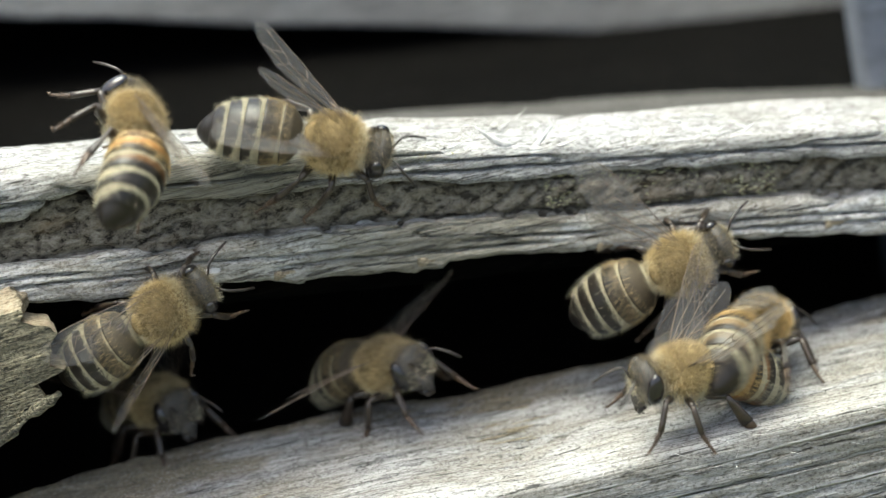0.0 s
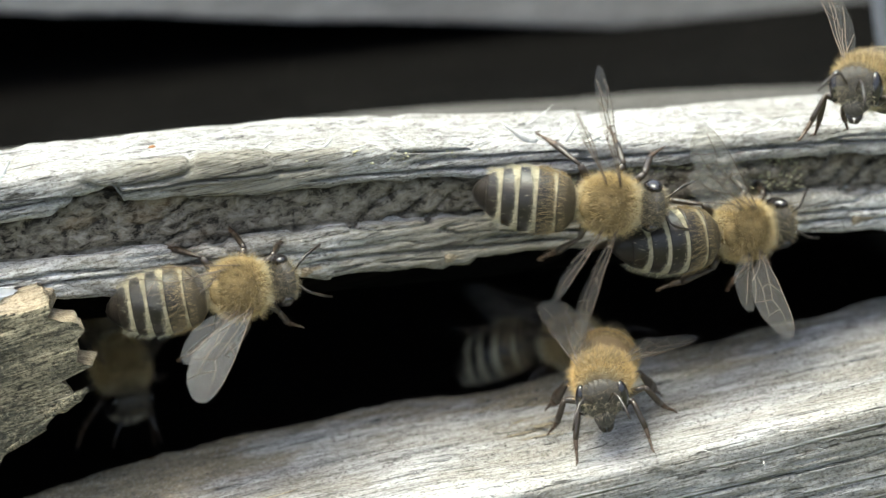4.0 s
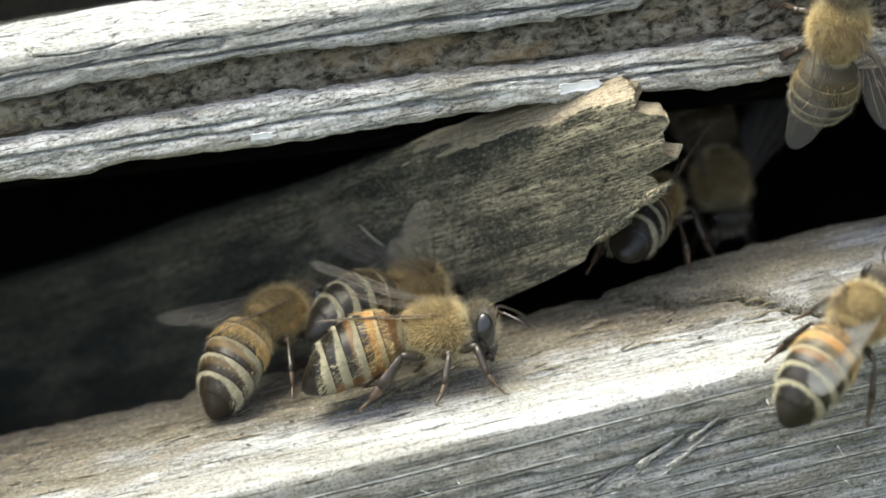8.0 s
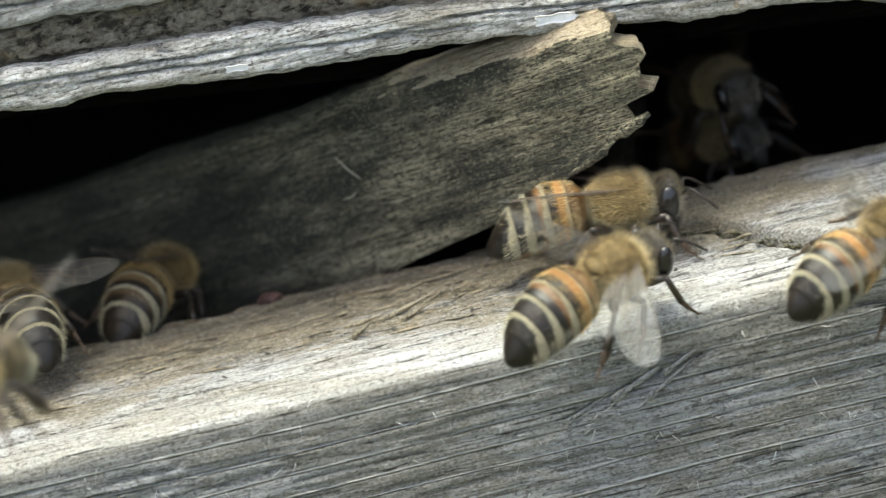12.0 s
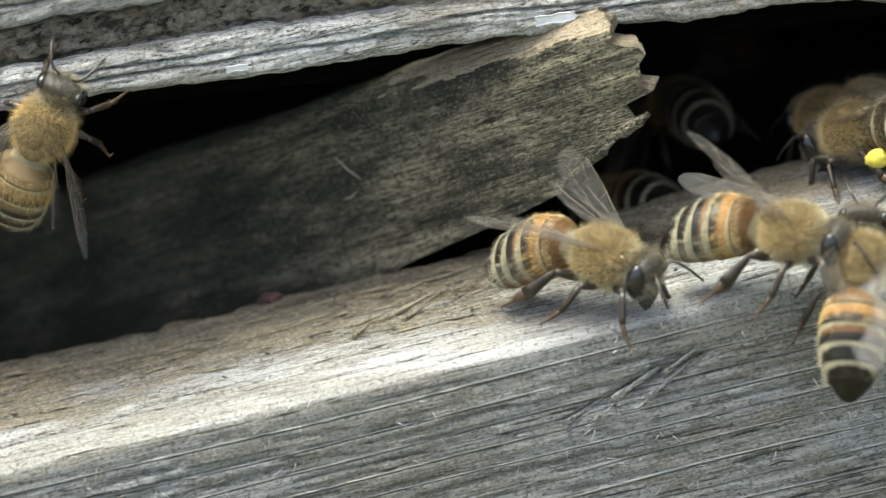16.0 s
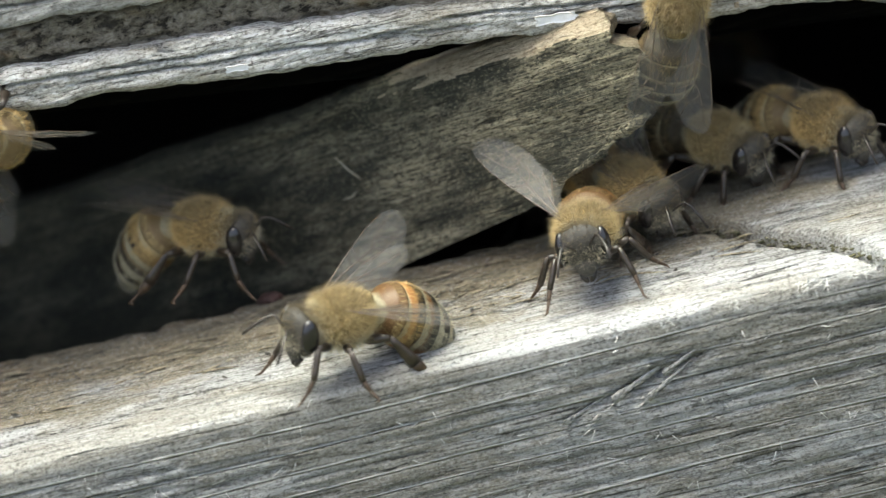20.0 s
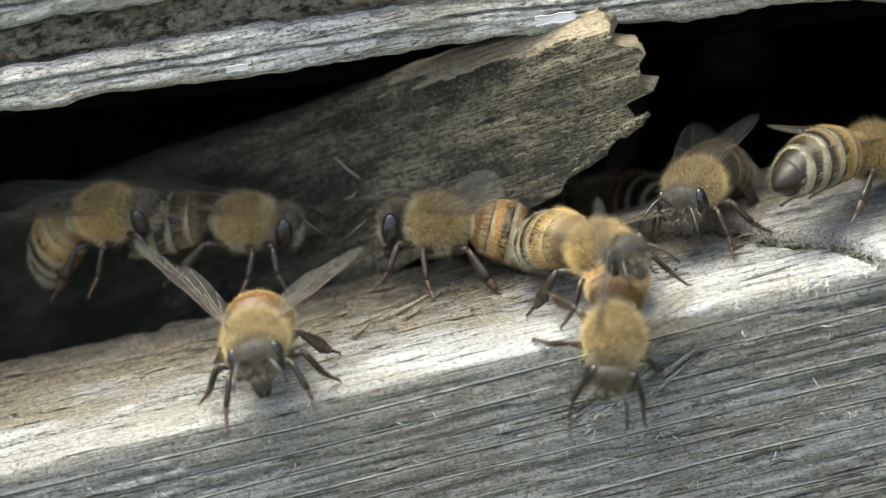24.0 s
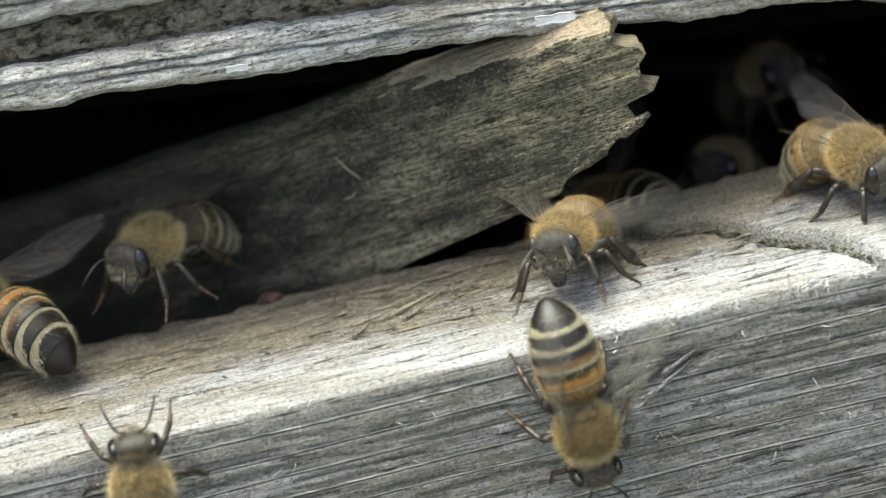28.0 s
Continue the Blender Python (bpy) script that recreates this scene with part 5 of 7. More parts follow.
def motions():
    walk(lip_bee, [(0, pose(0.0204, 0.0090, 0.0124, 66, -22, -4)), (0.5, pose(0.0208, 0.0090, 0.0122, 88, -8, 12)), (1, pose(0.0223, 0.0090, 0.0122, 63, -5, 3)), (1.5, pose(0.0223, 0.0090, 0.0128, 90, -2, 4)), (2, pose(0.0232, 0.0090, 0.0137, 64, -5, -1)), (2.5, pose(0.0229, 0.0090, 0.0130, 92, 7, 13)), (4.5, pose(0.0236, 0.0090, 0.0129, 63, 5, -9)), (5, pose(0.0235, 0.0090, 0.0128, 57, 17, -24)), (5.5, pose(0.0241, 0.0090, 0.0139, 63, -1, -10)), (6, pose(0.0243, 0.0090, 0.0153, 64, -20, 4)), (6.5, pose(0.0267, 0.0090, 0.0177, 85, -30, 9)), (7, pose(0.0269, 0.0090, 0.0176, 58, -33, 18)), (7.5, pose(0.0253, 0.0090, 0.0179, 93, -55, -4)), (8, pose(0.0249, 0.0090, 0.0158, 108, -68, -24)), (8.5, pose(0.0247, 0.0090, 0.0172, 120, -67, -32)), (9, pose(0.0246, 0.0090, 0.0141, 70, -24, -16)), (9.5, pose(0.0262, 0.0090, 0.0167, 105, -39, -23)), (10, pose(0.0279, 0.0090, 0.0172, 107, -37, -27)), (10.5, pose(0.0298, 0.0090, 0.0184, 105, -37, -24)), (12, pose(0.0324, 0.0090, 0.0207, 106, -41, -24)), (28, pose(0.0324, 0.0090, 0.0207, 106, -41, -24))])
    walk(lip_bee_right, [(0, pose(0.0512, 0.0090, 0.0080, 66, -17, -7)), (0.5, pose(0.0517, 0.0090, 0.0082, 90, 2, 9)), (1, pose(0.0524, 0.0090, 0.0082, 63, 2, -5)), (1.5, pose(0.0525, 0.0090, 0.0097, 62, 1, -17)), (2, pose(0.0526, 0.0090, 0.0092, 61, -1, -28)), (2.5, pose(0.0536, 0.0090, 0.0092, 93, 6, 25)), (4.5, pose(0.0539, 0.0096, 0.0091, 75, 11, 9)), (5, pose(0.0543, 0.0090, 0.0079, 69, 17, -22)), (6, pose(0.0549, 0.0090, 0.0081, 110, 43, 28)), (28, pose(0.0549, 0.0090, 0.0081, 110, 43, 28))])
    walk(beam_bee, [(0, pose(0.0322, 0.0090, 0.0203, 48, 20, -12)), (0.5, pose(0.0313, 0.0090, 0.0165, 48, 20, -13)), (1, pose(0.0328, 0.0090, 0.0181, 47, 20, -14)), (1.5, pose(0.0330, 0.0090, 0.0193, 46, 19, -17)), (2, pose(0.0315, 0.0090, 0.0207, 45, 17, -20)), (2.5, pose(0.0334, 0.0090, 0.0166, 92, 38, 4)), (4.5, pose(0.0473, 0.0076, 0.0114, 80, 10, -8)), (5, pose(0.0457, 0.0090, 0.0087, 39, 47, -46)), (5.5, pose(0.0458, 0.0090, 0.0092, 89, 55, -1)), (6, pose(0.0460, 0.0090, 0.0078, 106, 32, 28)), (7, pose(0.0462, 0.0090, 0.0073, 107, 33, 29)), (28, pose(0.0462, 0.0090, 0.0073, 107, 33, 29))])
    walk(turning_bee, [(0, pose(0.0211, 0.0090, 0.0242, 62, -18, 89)), (0.25, pose(0.0191, 0.0090, 0.0239, 1, -60, 120)), (0.5, pose(0.0171, 0.0090, 0.0237, -98, -40, -168)), (0.75, pose(0.0167, 0.0090, 0.0246, -45, -20, -167)), (1, pose(0.0163, 0.0090, 0.0254, 5, -8, -150)), (1.5, pose(0.0168, 0.0000, 0.0281, -4, -10, -101)), (2, pose(0.0027, -0.0300, 0.0494, -8, -14, -110)), (3.2, pose(-0.0573, -0.0500, -0.0285, -8, -14, -110)), (28, pose(-0.0573, -0.0500, -0.0285, -8, -14, -110))])
    walk(edge_bee, [(0, pose(0.0494, 0.0030, 0.0037, -13, -10, -163)), (0.5, pose(0.0476, -0.0031, 0.0011, -33, 39, -137)), (0.75, pose(0.0471, -0.0022, -0.0028, -34, 66, -124)), (1, pose(0.0463, -0.0026, -0.0060, -175, 49, 94)), (2, pose(0.0420, -0.0025, -0.0167, -135, 56, 129)), (28, pose(0.0420, -0.0025, -0.0167, -135, 56, 129))])
    walk(facing_bee, [(0, pose(0.0552, 0.0078, 0.0036, -0, 16, 55)), (0.1667, pose(0.0533, 0.0055, 0.0038, -9, 9, 3)), (0.3333, pose(0.0514, 0.0031, 0.0039, -9, -2, -46)), (0.5, pose(0.0494, 0.0008, 0.0041, -0, -9, -96)), (1, pose(0.0503, -0.0009, 0.0037, -0, -0, -122)), (1.5, pose(0.0476, -0.0021, 0.0031, -5, 14, -101)), (2, pose(0.0486, -0.0020, 0.0015, -14, 28, -96)), (2.5, pose(0.0474, -0.0004, 0.0039, -2, -2, -103)), (4.5, pose(0.0423, 0.0056, 0.0039, 0, 6, -104)), (4.75, pose(0.0420, 0.0057, 0.0037, -4, 16, -86)), (5, pose(0.0418, 0.0058, 0.0037, -2, 24, -43)), (6, pose(0.0410, 0.0051, 0.0037, -0, 11, -57)), (7, pose(0.0407, -0.0006, 0.0033, 10, -9, -47)), (28, pose(0.0407, -0.0006, 0.0033, 10, -9, -47))])
    walk(scurrying_bee, [(0, pose(0.0333, 0.0135, 0.0042, 12, -14, -60)), (0.5, pose(0.0417, 0.0107, 0.0036, -0, -1, -7)), (1, pose(0.0520, 0.0069, 0.0037, 0, 8, 9)), (1.5, pose(0.0588, 0.0092, 0.0036, -0, -5, 72)), (2, pose(0.0645, 0.0113, 0.0036, 0, -1, 67)), (3, pose(0.0736, 0.0300, -0.0046, 8, -2, 66)), (28, pose(0.0736, 0.0300, -0.0046, 8, -2, 66))])
    walk(hanging_bee, [(0, pose(0.0199, 0.0190, 0.0030, 7, -10, -72)), (0.5, pose(0.0250, 0.0190, 0.0026, 7, 1, -16)), (1, pose(0.0302, 0.0190, 0.0022, 16, 8, 41)), (1.25, pose(0.0261, 0.0190, 0.0016, 8, 4, -17)), (1.5, pose(0.0220, 0.0190, 0.0009, 6, -6, -73)), (1.75, pose(0.0197, 0.0195, 0.0030, 3, 7, -11)), (2, pose(0.0173, 0.0200, 0.0052, 14, 16, 54)), (2.25, pose(0.0169, 0.0200, 0.0052, 2, 10, -15)), (2.5, pose(0.0166, 0.0200, 0.0052, 3, -4, -82)), (4.5, pose(0.0166, 0.0250, 0.0039, -21, 51, -91)), (5, pose(0.0162, 0.0250, 0.0045, -21, 51, -91)), (5.5, pose(0.0173, 0.0250, 0.0036, -22, 51, -91)), (6, pose(0.0178, 0.0250, 0.0038, -22, 51, -91)), (6.5, pose(0.0177, 0.0250, 0.0039, -22, 51, -91)), (7, pose(0.0166, 0.0250, 0.0030, -22, 51, -91)), (8.5, pose(0.0180, 0.0250, 0.0019, -21, 46, -89)), (9, pose(0.0187, 0.0250, 0.0015, 5, 46, -62)), (9.5, pose(0.0188, 0.0250, 0.0020, 14, 40, -54)), (10, pose(0.0202, 0.0250, 0.0033, 25, 38, -43)), (11, pose(0.0213, 0.0250, 0.0028, 27, 38, -41)), (12, pose(0.0193, 0.0260, 0.0031, 7, -12, -74)), (12.5, pose(0.0199, 0.0360, 0.0001, 6, -12, -75)), (16, pose(0.0235, 0.0800, -0.0150, -8, -19, -109)), (24, pose(0.0238, 0.0800, -0.0150, -7, -19, -107)), (26, pose(0.0232, 0.0480, -0.0050, -7, -19, -107)), (28, pose(0.0228, 0.0340, 0.0002, 9, -22, -70))])
    walk(passing_bee, [(0, pose(-0.0018, 0.0118, 0.0036, -0, -3, 125)), (0.5, pose(0.0017, 0.0132, 0.0036, 0, -2, 123)), (1, pose(0.0123, 0.0126, 0.0037, 0, 2, 141)), (1.5, pose(0.0009, -0.0120, 0.0125, -8, 3, 111)), (2, pose(0.0086, -0.0250, 0.0187, -9, -7, 117)), (2.4, pose(-0.0325, -0.0400, 0.0213, -8, -3, 114)), (3.6, pose(-0.0925, -0.0600, -0.0285, -8, -3, 114)), (28, pose(-0.0925, -0.0600, -0.0285, -8, -3, 114))])
    walk(inner_walker, [(0, pose(0.0443, 0.1050, -0.0004, 17, 14, 43)), (3, pose(0.0443, 0.1050, -0.0004, 17, 14, 43)), (4, pose(0.0443, 0.0220, -0.0004, 7, 5, -24)), (4.5, pose(0.0501, 0.0111, 0.0037, 8, -1, -57)), (5, pose(0.0518, 0.0093, 0.0036, -0, -11, -54)), (6, pose(0.0522, 0.0096, 0.0036, 0, -11, -53)), (28, pose(0.0522, 0.0096, 0.0036, 0, -11, -53))])
    walk(top_bee, [(0, pose(0.1270, 0.0048, 0.0178, -6, -6, -114)), (1, pose(0.1270, 0.0048, 0.0178, -6, -6, -114)), (2, pose(0.0670, 0.0048, 0.0178, -6, -6, -114)), (2.5, pose(0.0620, -0.0015, 0.0184, -7, -3, -108)), (4.5, pose(0.0614, 0.0070, 0.0184, -6, -18, -118)), (5, pose(0.0619, 0.0080, 0.0184, -6, -18, -114)), (28, pose(0.0619, 0.0080, 0.0184, -6, -18, -114))])
    walk(plank_runner, [(0, pose(-0.0531, 0.0190, 0.0058, 101, -27, -58)), (4.5, pose(-0.0531, 0.0190, 0.0058, 101, -27, -58)), (5.5, pose(-0.0131, 0.0190, 0.0058, 101, -27, -58)), (6, pose(-0.0075, 0.0162, 0.0082, 99, -30, -51)), (6.5, pose(0.0028, 0.0108, 0.0085, 76, -13, -39)), (7, pose(0.0083, 0.0075, 0.0059, 57, 6, -35)), (7.25, pose(0.0106, 0.0083, 0.0067, 34, -7, 14)), (7.5, pose(0.0129, 0.0090, 0.0074, 9, 2, 64)), (8, pose(0.0126, 0.0190, 0.0041, 7, 9, 73)), (9, pose(0.0151, 0.0260, -0.0016, -6, 13, 105)), (9.5, pose(0.0143, 0.0130, 0.0036, -0, 16, 111)), (10, pose(0.0104, 0.0240, -0.0021, -12, 16, 120)), (28, pose(0.0104, 0.0240, -0.0021, -12, 16, 120))])
    walk(rear_walker, [(0, pose(-0.0455, 0.0146, 0.0039, 0, -13, -55)), (5, pose(-0.0455, 0.0146, 0.0039, 0, -13, -55)), (6, pose(-0.0057, 0.0146, 0.0039, 0, -13, -55)), (6.5, pose(-0.0058, 0.0145, 0.0037, -0, -9, -32)), (7, pose(-0.0041, 0.0143, 0.0037, 0, 9, 0)), (7.5, pose(-0.0055, 0.0147, 0.0042, 0, 3, 32)), (8, pose(-0.0026, 0.0153, 0.0037, 0, 12, 32)), (8.25, pose(-0.0061, 0.0150, 0.0039, 1, 8, 80)), (8.5, pose(-0.0095, 0.0147, 0.0042, 0, 5, 128)), (9, pose(-0.0133, 0.0132, 0.0036, -0, 14, 137)), (9.5, pose(-0.0117, 0.0150, 0.0051, 0, 2, 149)), (10, pose(-0.0177, 0.0149, 0.0049, 0, 14, 137)), (10.25, pose(-0.0222, 0.0148, 0.0045, 9, -2, -164)), (10.5, pose(-0.0266, 0.0147, 0.0041, 0, -18, -105)), (10.75, pose(-0.0289, 0.0146, 0.0039, 9, -2, -166)), (11, pose(-0.0313, 0.0146, 0.0038, 0, 14, 134)), (11.6, pose(-0.0435, 0.0150, 0.0051, 0, 11, 135)), (28, pose(-0.0435, 0.0150, 0.0051, 0, 11, 135))])
    walk(striped_walker, [(0, pose(-0.0445, 0.0055, 0.0036, -0, 12, 38)), (5.5, pose(-0.0445, 0.0055, 0.0036, -0, 12, 38)), (6.5, pose(-0.0047, 0.0055, 0.0036, -3, 6, -2)), (7, pose(-0.0014, 0.0058, 0.0037, -3, 2, -22)), (7.5, pose(-0.0022, 0.0065, 0.0036, 0, -8, 21)), (8, pose(-0.0020, 0.0077, 0.0038, -9, 6, 2)), (8.5, pose(-0.0014, 0.0050, 0.0036, 0, -0, 21)), (9, pose(-0.0011, 0.0060, 0.0037, -2, 9, 14)), (9.5, pose(0.0036, -0.0032, 0.0012, 13, 13, 3)), (10, pose(0.0037, -0.0012, 0.0018, 26, 20, -7)), (10.5, pose(0.0053, -0.0036, 0.0004, 25, 11, -2)), (11, pose(0.0070, -0.0012, 0.0021, 23, 2, 4)), (11.5, pose(0.0080, -0.0004, 0.0033, 12, -31, 25)), (12, pose(0.0093, -0.0004, 0.0037, 17, -1, 33)), (12.5, pose(0.0097, -0.0009, 0.0032, 14, -2, 35)), (14.5, pose(0.0105, -0.0005, 0.0033, 13, 8, -3)), (15, pose(0.0118, -0.0012, 0.0031, 11, 24, -5)), (15.5, pose(0.0103, -0.0007, 0.0032, 14, 0, -15)), (16, pose(0.0090, 0.0019, 0.0037, -5, 17, -38)), (16.5, pose(0.0107, 0.0001, 0.0035, -6, 3, -70)), (17, pose(0.0069, 0.0041, 0.0037, -0, -8, -101)), (17.5, pose(0.0038, -0.0001, 0.0040, -3, -5, -114)), (18, pose(0.0063, -0.0012, 0.0029, 8, 21, -63)), (18.5, pose(0.0006, -0.0001, 0.0040, -4, -4, -120)), (19, pose(0.0006, 0.0026, 0.0037, -19, -4, -132)), (19.5, pose(-0.0038, 0.0004, 0.0041, -3, -6, -123)), (20, pose(-0.0066, 0.0021, 0.0037, -7, -11, -154)), (20.5, pose(-0.0075, 0.0031, 0.0041, 0, -4, -164)), (21, pose(-0.0101, 0.0079, 0.0038, 7, -13, 165)), (21.5, pose(-0.0093, 0.0069, 0.0036, 0, -22, 140)), (22.5, pose(-0.0104, 0.0055, 0.0039, -3, -17, -167)), (23.5, pose(-0.0115, 0.0042, 0.0042, -0, -12, -116)), (24, pose(-0.0117, 0.0014, 0.0039, -0, -1, -93)), (25, pose(-0.0232, -0.0300, -0.0072, -5, 10, -104)), (26.2, pose(-0.0832, -0.0500, -0.0285, -5, 10, -104)), (28, pose(-0.0832, -0.0500, -0.0285, -5, 10, -104))])
    walk(left_walker, [(0, pose(-0.0609, 0.0156, 0.0067, 0, -12, -47)), (5.5, pose(-0.0609, 0.0156, 0.0067, 0, -12, -47)), (6.5, pose(-0.0211, 0.0156, 0.0067, 0, -12, -47)), (7, pose(-0.0208, 0.0148, 0.0044, -0, -6, -34)), (7.25, pose(-0.0172, 0.0150, 0.0049, -1, -3, 8)), (7.5, pose(-0.0135, 0.0151, 0.0054, 0, 0, 49)), (8, pose(-0.0111, 0.0147, 0.0042, 0, 2, 44)), (8.5, pose(-0.0128, 0.0133, 0.0036, 0, 8, 59)), (8.75, pose(-0.0114, 0.0124, 0.0036, -3, 3, 4)), (9, pose(-0.0099, 0.0114, 0.0036, 0, -3, -51)), (9.5, pose(-0.0126, 0.0128, 0.0042, 0, -13, -100)), (10, pose(-0.0115, 0.0146, 0.0038, 0, -5, -57)), (10.5, pose(-0.0177, 0.0220, 0.0011, 13, -15, -57)), (11.25, pose(-0.0173, 0.0220, 0.0011, 2, 1, 5)), (12, pose(-0.0170, 0.0220, 0.0011, 10, 18, 67)), (12.5, pose(-0.0160, 0.0240, 0.0001, 9, 20, 69)), (13, pose(-0.0179, 0.0260, -0.0003, -3, 8, 21)), (13.5, pose(-0.0198, 0.0280, -0.0007, -4, -8, -23)), (14, pose(-0.0380, 0.0300, -0.0011, 9, -20, -71)), (15.17, pose(-0.0380, 0.0300, -0.0012, -4, -9, -23)), (16.33, pose(-0.0380, 0.0300, -0.0012, -4, 8, 22)), (17.5, pose(-0.0380, 0.0300, -0.0012, 9, 20, 70)), (17.75, pose(-0.0185, 0.0230, 0.0012, 2, -7, 19)), (18, pose(-0.0151, 0.0145, 0.0043, 21, -28, -38)), (18.5, pose(-0.0174, 0.0145, 0.0047, 21, -37, -49)), (19, pose(-0.0164, 0.0163, 0.0054, 0, -6, -32)), (19.5, pose(-0.0155, 0.0145, 0.0044, 22, -32, -40)), (20, pose(-0.0138, 0.0163, 0.0057, 2, 7, -28)), (20.5, pose(-0.0136, 0.0145, 0.0041, 21, -23, -27)), (21, pose(-0.0141, 0.0163, 0.0060, 2, 3, -28)), (21.5, pose(-0.0127, 0.0145, 0.0036, 21, -22, -28)), (22.5, pose(-0.0178, 0.0146, 0.0041, 12, -14, -60)), (23.5, pose(-0.0229, 0.0147, 0.0046, 12, -7, -36)), (24, pose(-0.0192, 0.0163, 0.0079, 14, -4, -25)), (24.5, pose(-0.0180, 0.0145, 0.0041, 20, -14, -27)), (25, pose(-0.0171, 0.0163, 0.0052, 17, 15, -35)), (25.5, pose(-0.0174, 0.0147, 0.0047, 0, -11, -60)), (25.75, pose(-0.0192, 0.0155, 0.0052, -6, -2, -100)), (26, pose(-0.0210, 0.0163, 0.0056, -17, 1, -140)), (26.5, pose(-0.0292, 0.0149, 0.0047, -7, 2, 177)), (27, pose(-0.0344, 0.0150, 0.0050, -0, 10, 135)), (28, pose(-0.0344, 0.0150, 0.0050, -0, 10, 135))])
    walk(left_edge_bee, [(0, pose(-0.0805, 0.0180, 0.0084, 0, -10, -39)), (7, pose(-0.0805, 0.0180, 0.0084, 0, -10, -39)), (8, pose(-0.0405, 0.0180, 0.0084, 0, -10, -39)), (9, pose(-0.0237, 0.0147, 0.0041, 0, -9, -31)), (9.5, pose(-0.0192, 0.0152, 0.0057, 0, -15, -46)), (10, pose(-0.0106, 0.0220, 0.0004, 5, -12, -78)), (11, pose(-0.0178, 0.0220, -0.0009, 12, -19, -61)), (11.5, pose(-0.0179, 0.0310, -0.0034, -1, 0, 2)), (12, pose(-0.0180, 0.0400, -0.0059, 11, 20, 66)), (28, pose(-0.0198, 0.0700, -0.0177, 11, 19, 63))])
    walk(busy_bee, [(0, pose(-0.0779, 0.0152, 0.0052, 0, -1, -46)), (7.5, pose(-0.0779, 0.0152, 0.0052, 0, -1, -46)), (8.5, pose(-0.0381, 0.0151, 0.0052, 0, -1, -46)), (9, pose(-0.0300, 0.0108, 0.0036, 0, -1, -51)), (9.5, pose(-0.0248, 0.0109, 0.0036, 0, -6, -45)), (10, pose(-0.0169, 0.0093, 0.0038, -8, 5, 5)), (10.5, pose(-0.0093, 0.0053, 0.0036, -0, 10, 28)), (11, pose(-0.0073, 0.0148, 0.0037, -0, -3, 50)), (11.5, pose(0.0022, 0.0097, 0.0036, 0, -8, 27)), (12, pose(0.0109, 0.0094, 0.0038, -2, 4, 2)), (12.5, pose(0.0167, 0.0038, 0.0036, -0, -2, -24)), (14.5, pose(0.0163, -0.0012, 0.0031, 15, 23, -40)), (15, pose(0.0176, -0.0008, 0.0037, -12, 22, -60)), (15.5, pose(0.0192, -0.0021, 0.0025, 27, 21, -27)), (16, pose(0.0197, -0.0011, 0.0037, -2, 9, -30)), (16.5, pose(0.0201, -0.0013, 0.0030, 18, 16, -28)), (17, pose(0.0186, -0.0020, 0.0012, -9, 53, -77)), (17.5, pose(0.0164, -0.0032, 0.0022, -25, 23, -128)), (18, pose(0.0162, -0.0024, 0.0001, -8, 29, -102)), (18.5, pose(0.0109, -0.0009, 0.0037, -2, 22, -83)), (19, pose(0.0101, 0.0056, 0.0037, 2, 14, -66)), (19.5, pose(0.0082, -0.0006, 0.0038, -3, -1, -102)), (20, pose(0.0084, 0.0066, 0.0037, -0, -7, -99)), (20.5, pose(0.0027, 0.0016, 0.0041, 6, 8, -75)), (21, pose(0.0029, 0.0040, 0.0037, 18, 19, -48)), (21.5, pose(0.0030, -0.0017, 0.0035, 7, 9, -72)), (22.17, pose(0.0022, 0.0008, 0.0035, 6, 12, -123)), (22.83, pose(0.0013, 0.0033, 0.0036, 2, 13, -175)), (23.5, pose(0.0005, 0.0058, 0.0036, 3, -3, 175)), (24, pose(0.0001, 0.0126, 0.0038, 6, -14, 168)), (24.5, pose(0.0007, 0.0054, 0.0036, 0, -51, 150)), (25, pose(0.0001, 0.0091, 0.0037, -2, -15, 153)), (25.5, pose(-0.0004, 0.0071, 0.0036, 0, -10, 158)), (26, pose(-0.0043, 0.0117, 0.0037, 2, -11, 165)), (26.5, pose(-0.0176, 0.0134, 0.0036, -0, -18, 172)), (27, pose(-0.0270, 0.0163, 0.0059, -0, -2, 145)), (27.5, pose(-0.0287, 0.0154, 0.0061, 0, -7, 128)), (28, pose(-0.0279, 0.0150, 0.0049, 0, -8, 129))])
    walk(climbing_bee, [(0, pose(-0.0217, 0.1050, -0.0001, 11, 19, 65)), (8.5, pose(-0.0217, 0.1050, -0.0001, 11, 19, 65)), (9.5, pose(-0.0217, 0.0240, -0.0001, 11, 19, 65)), (10, pose(-0.0171, 0.0152, 0.0057, 0, 17, 49)), (10.25, pose(-0.0129, 0.0152, 0.0061, 34, -25, 16)), (10.5, pose(-0.0089, 0.0168, 0.0058, 44, -21, 14)), (11, pose(-0.0029, 0.0135, 0.0088, 63, -11, 13)), (11.5, pose(0.0127, 0.0138, 0.0036, 0, -2, -20)), (12, pose(0.0189, 0.0280, -0.0011, 11, -15, -62)), (13, pose(0.0260, 0.0800, -0.0209, 10, -20, -67)), (28, pose(0.0260, 0.0800, -0.0209, 10, -20, -67))])
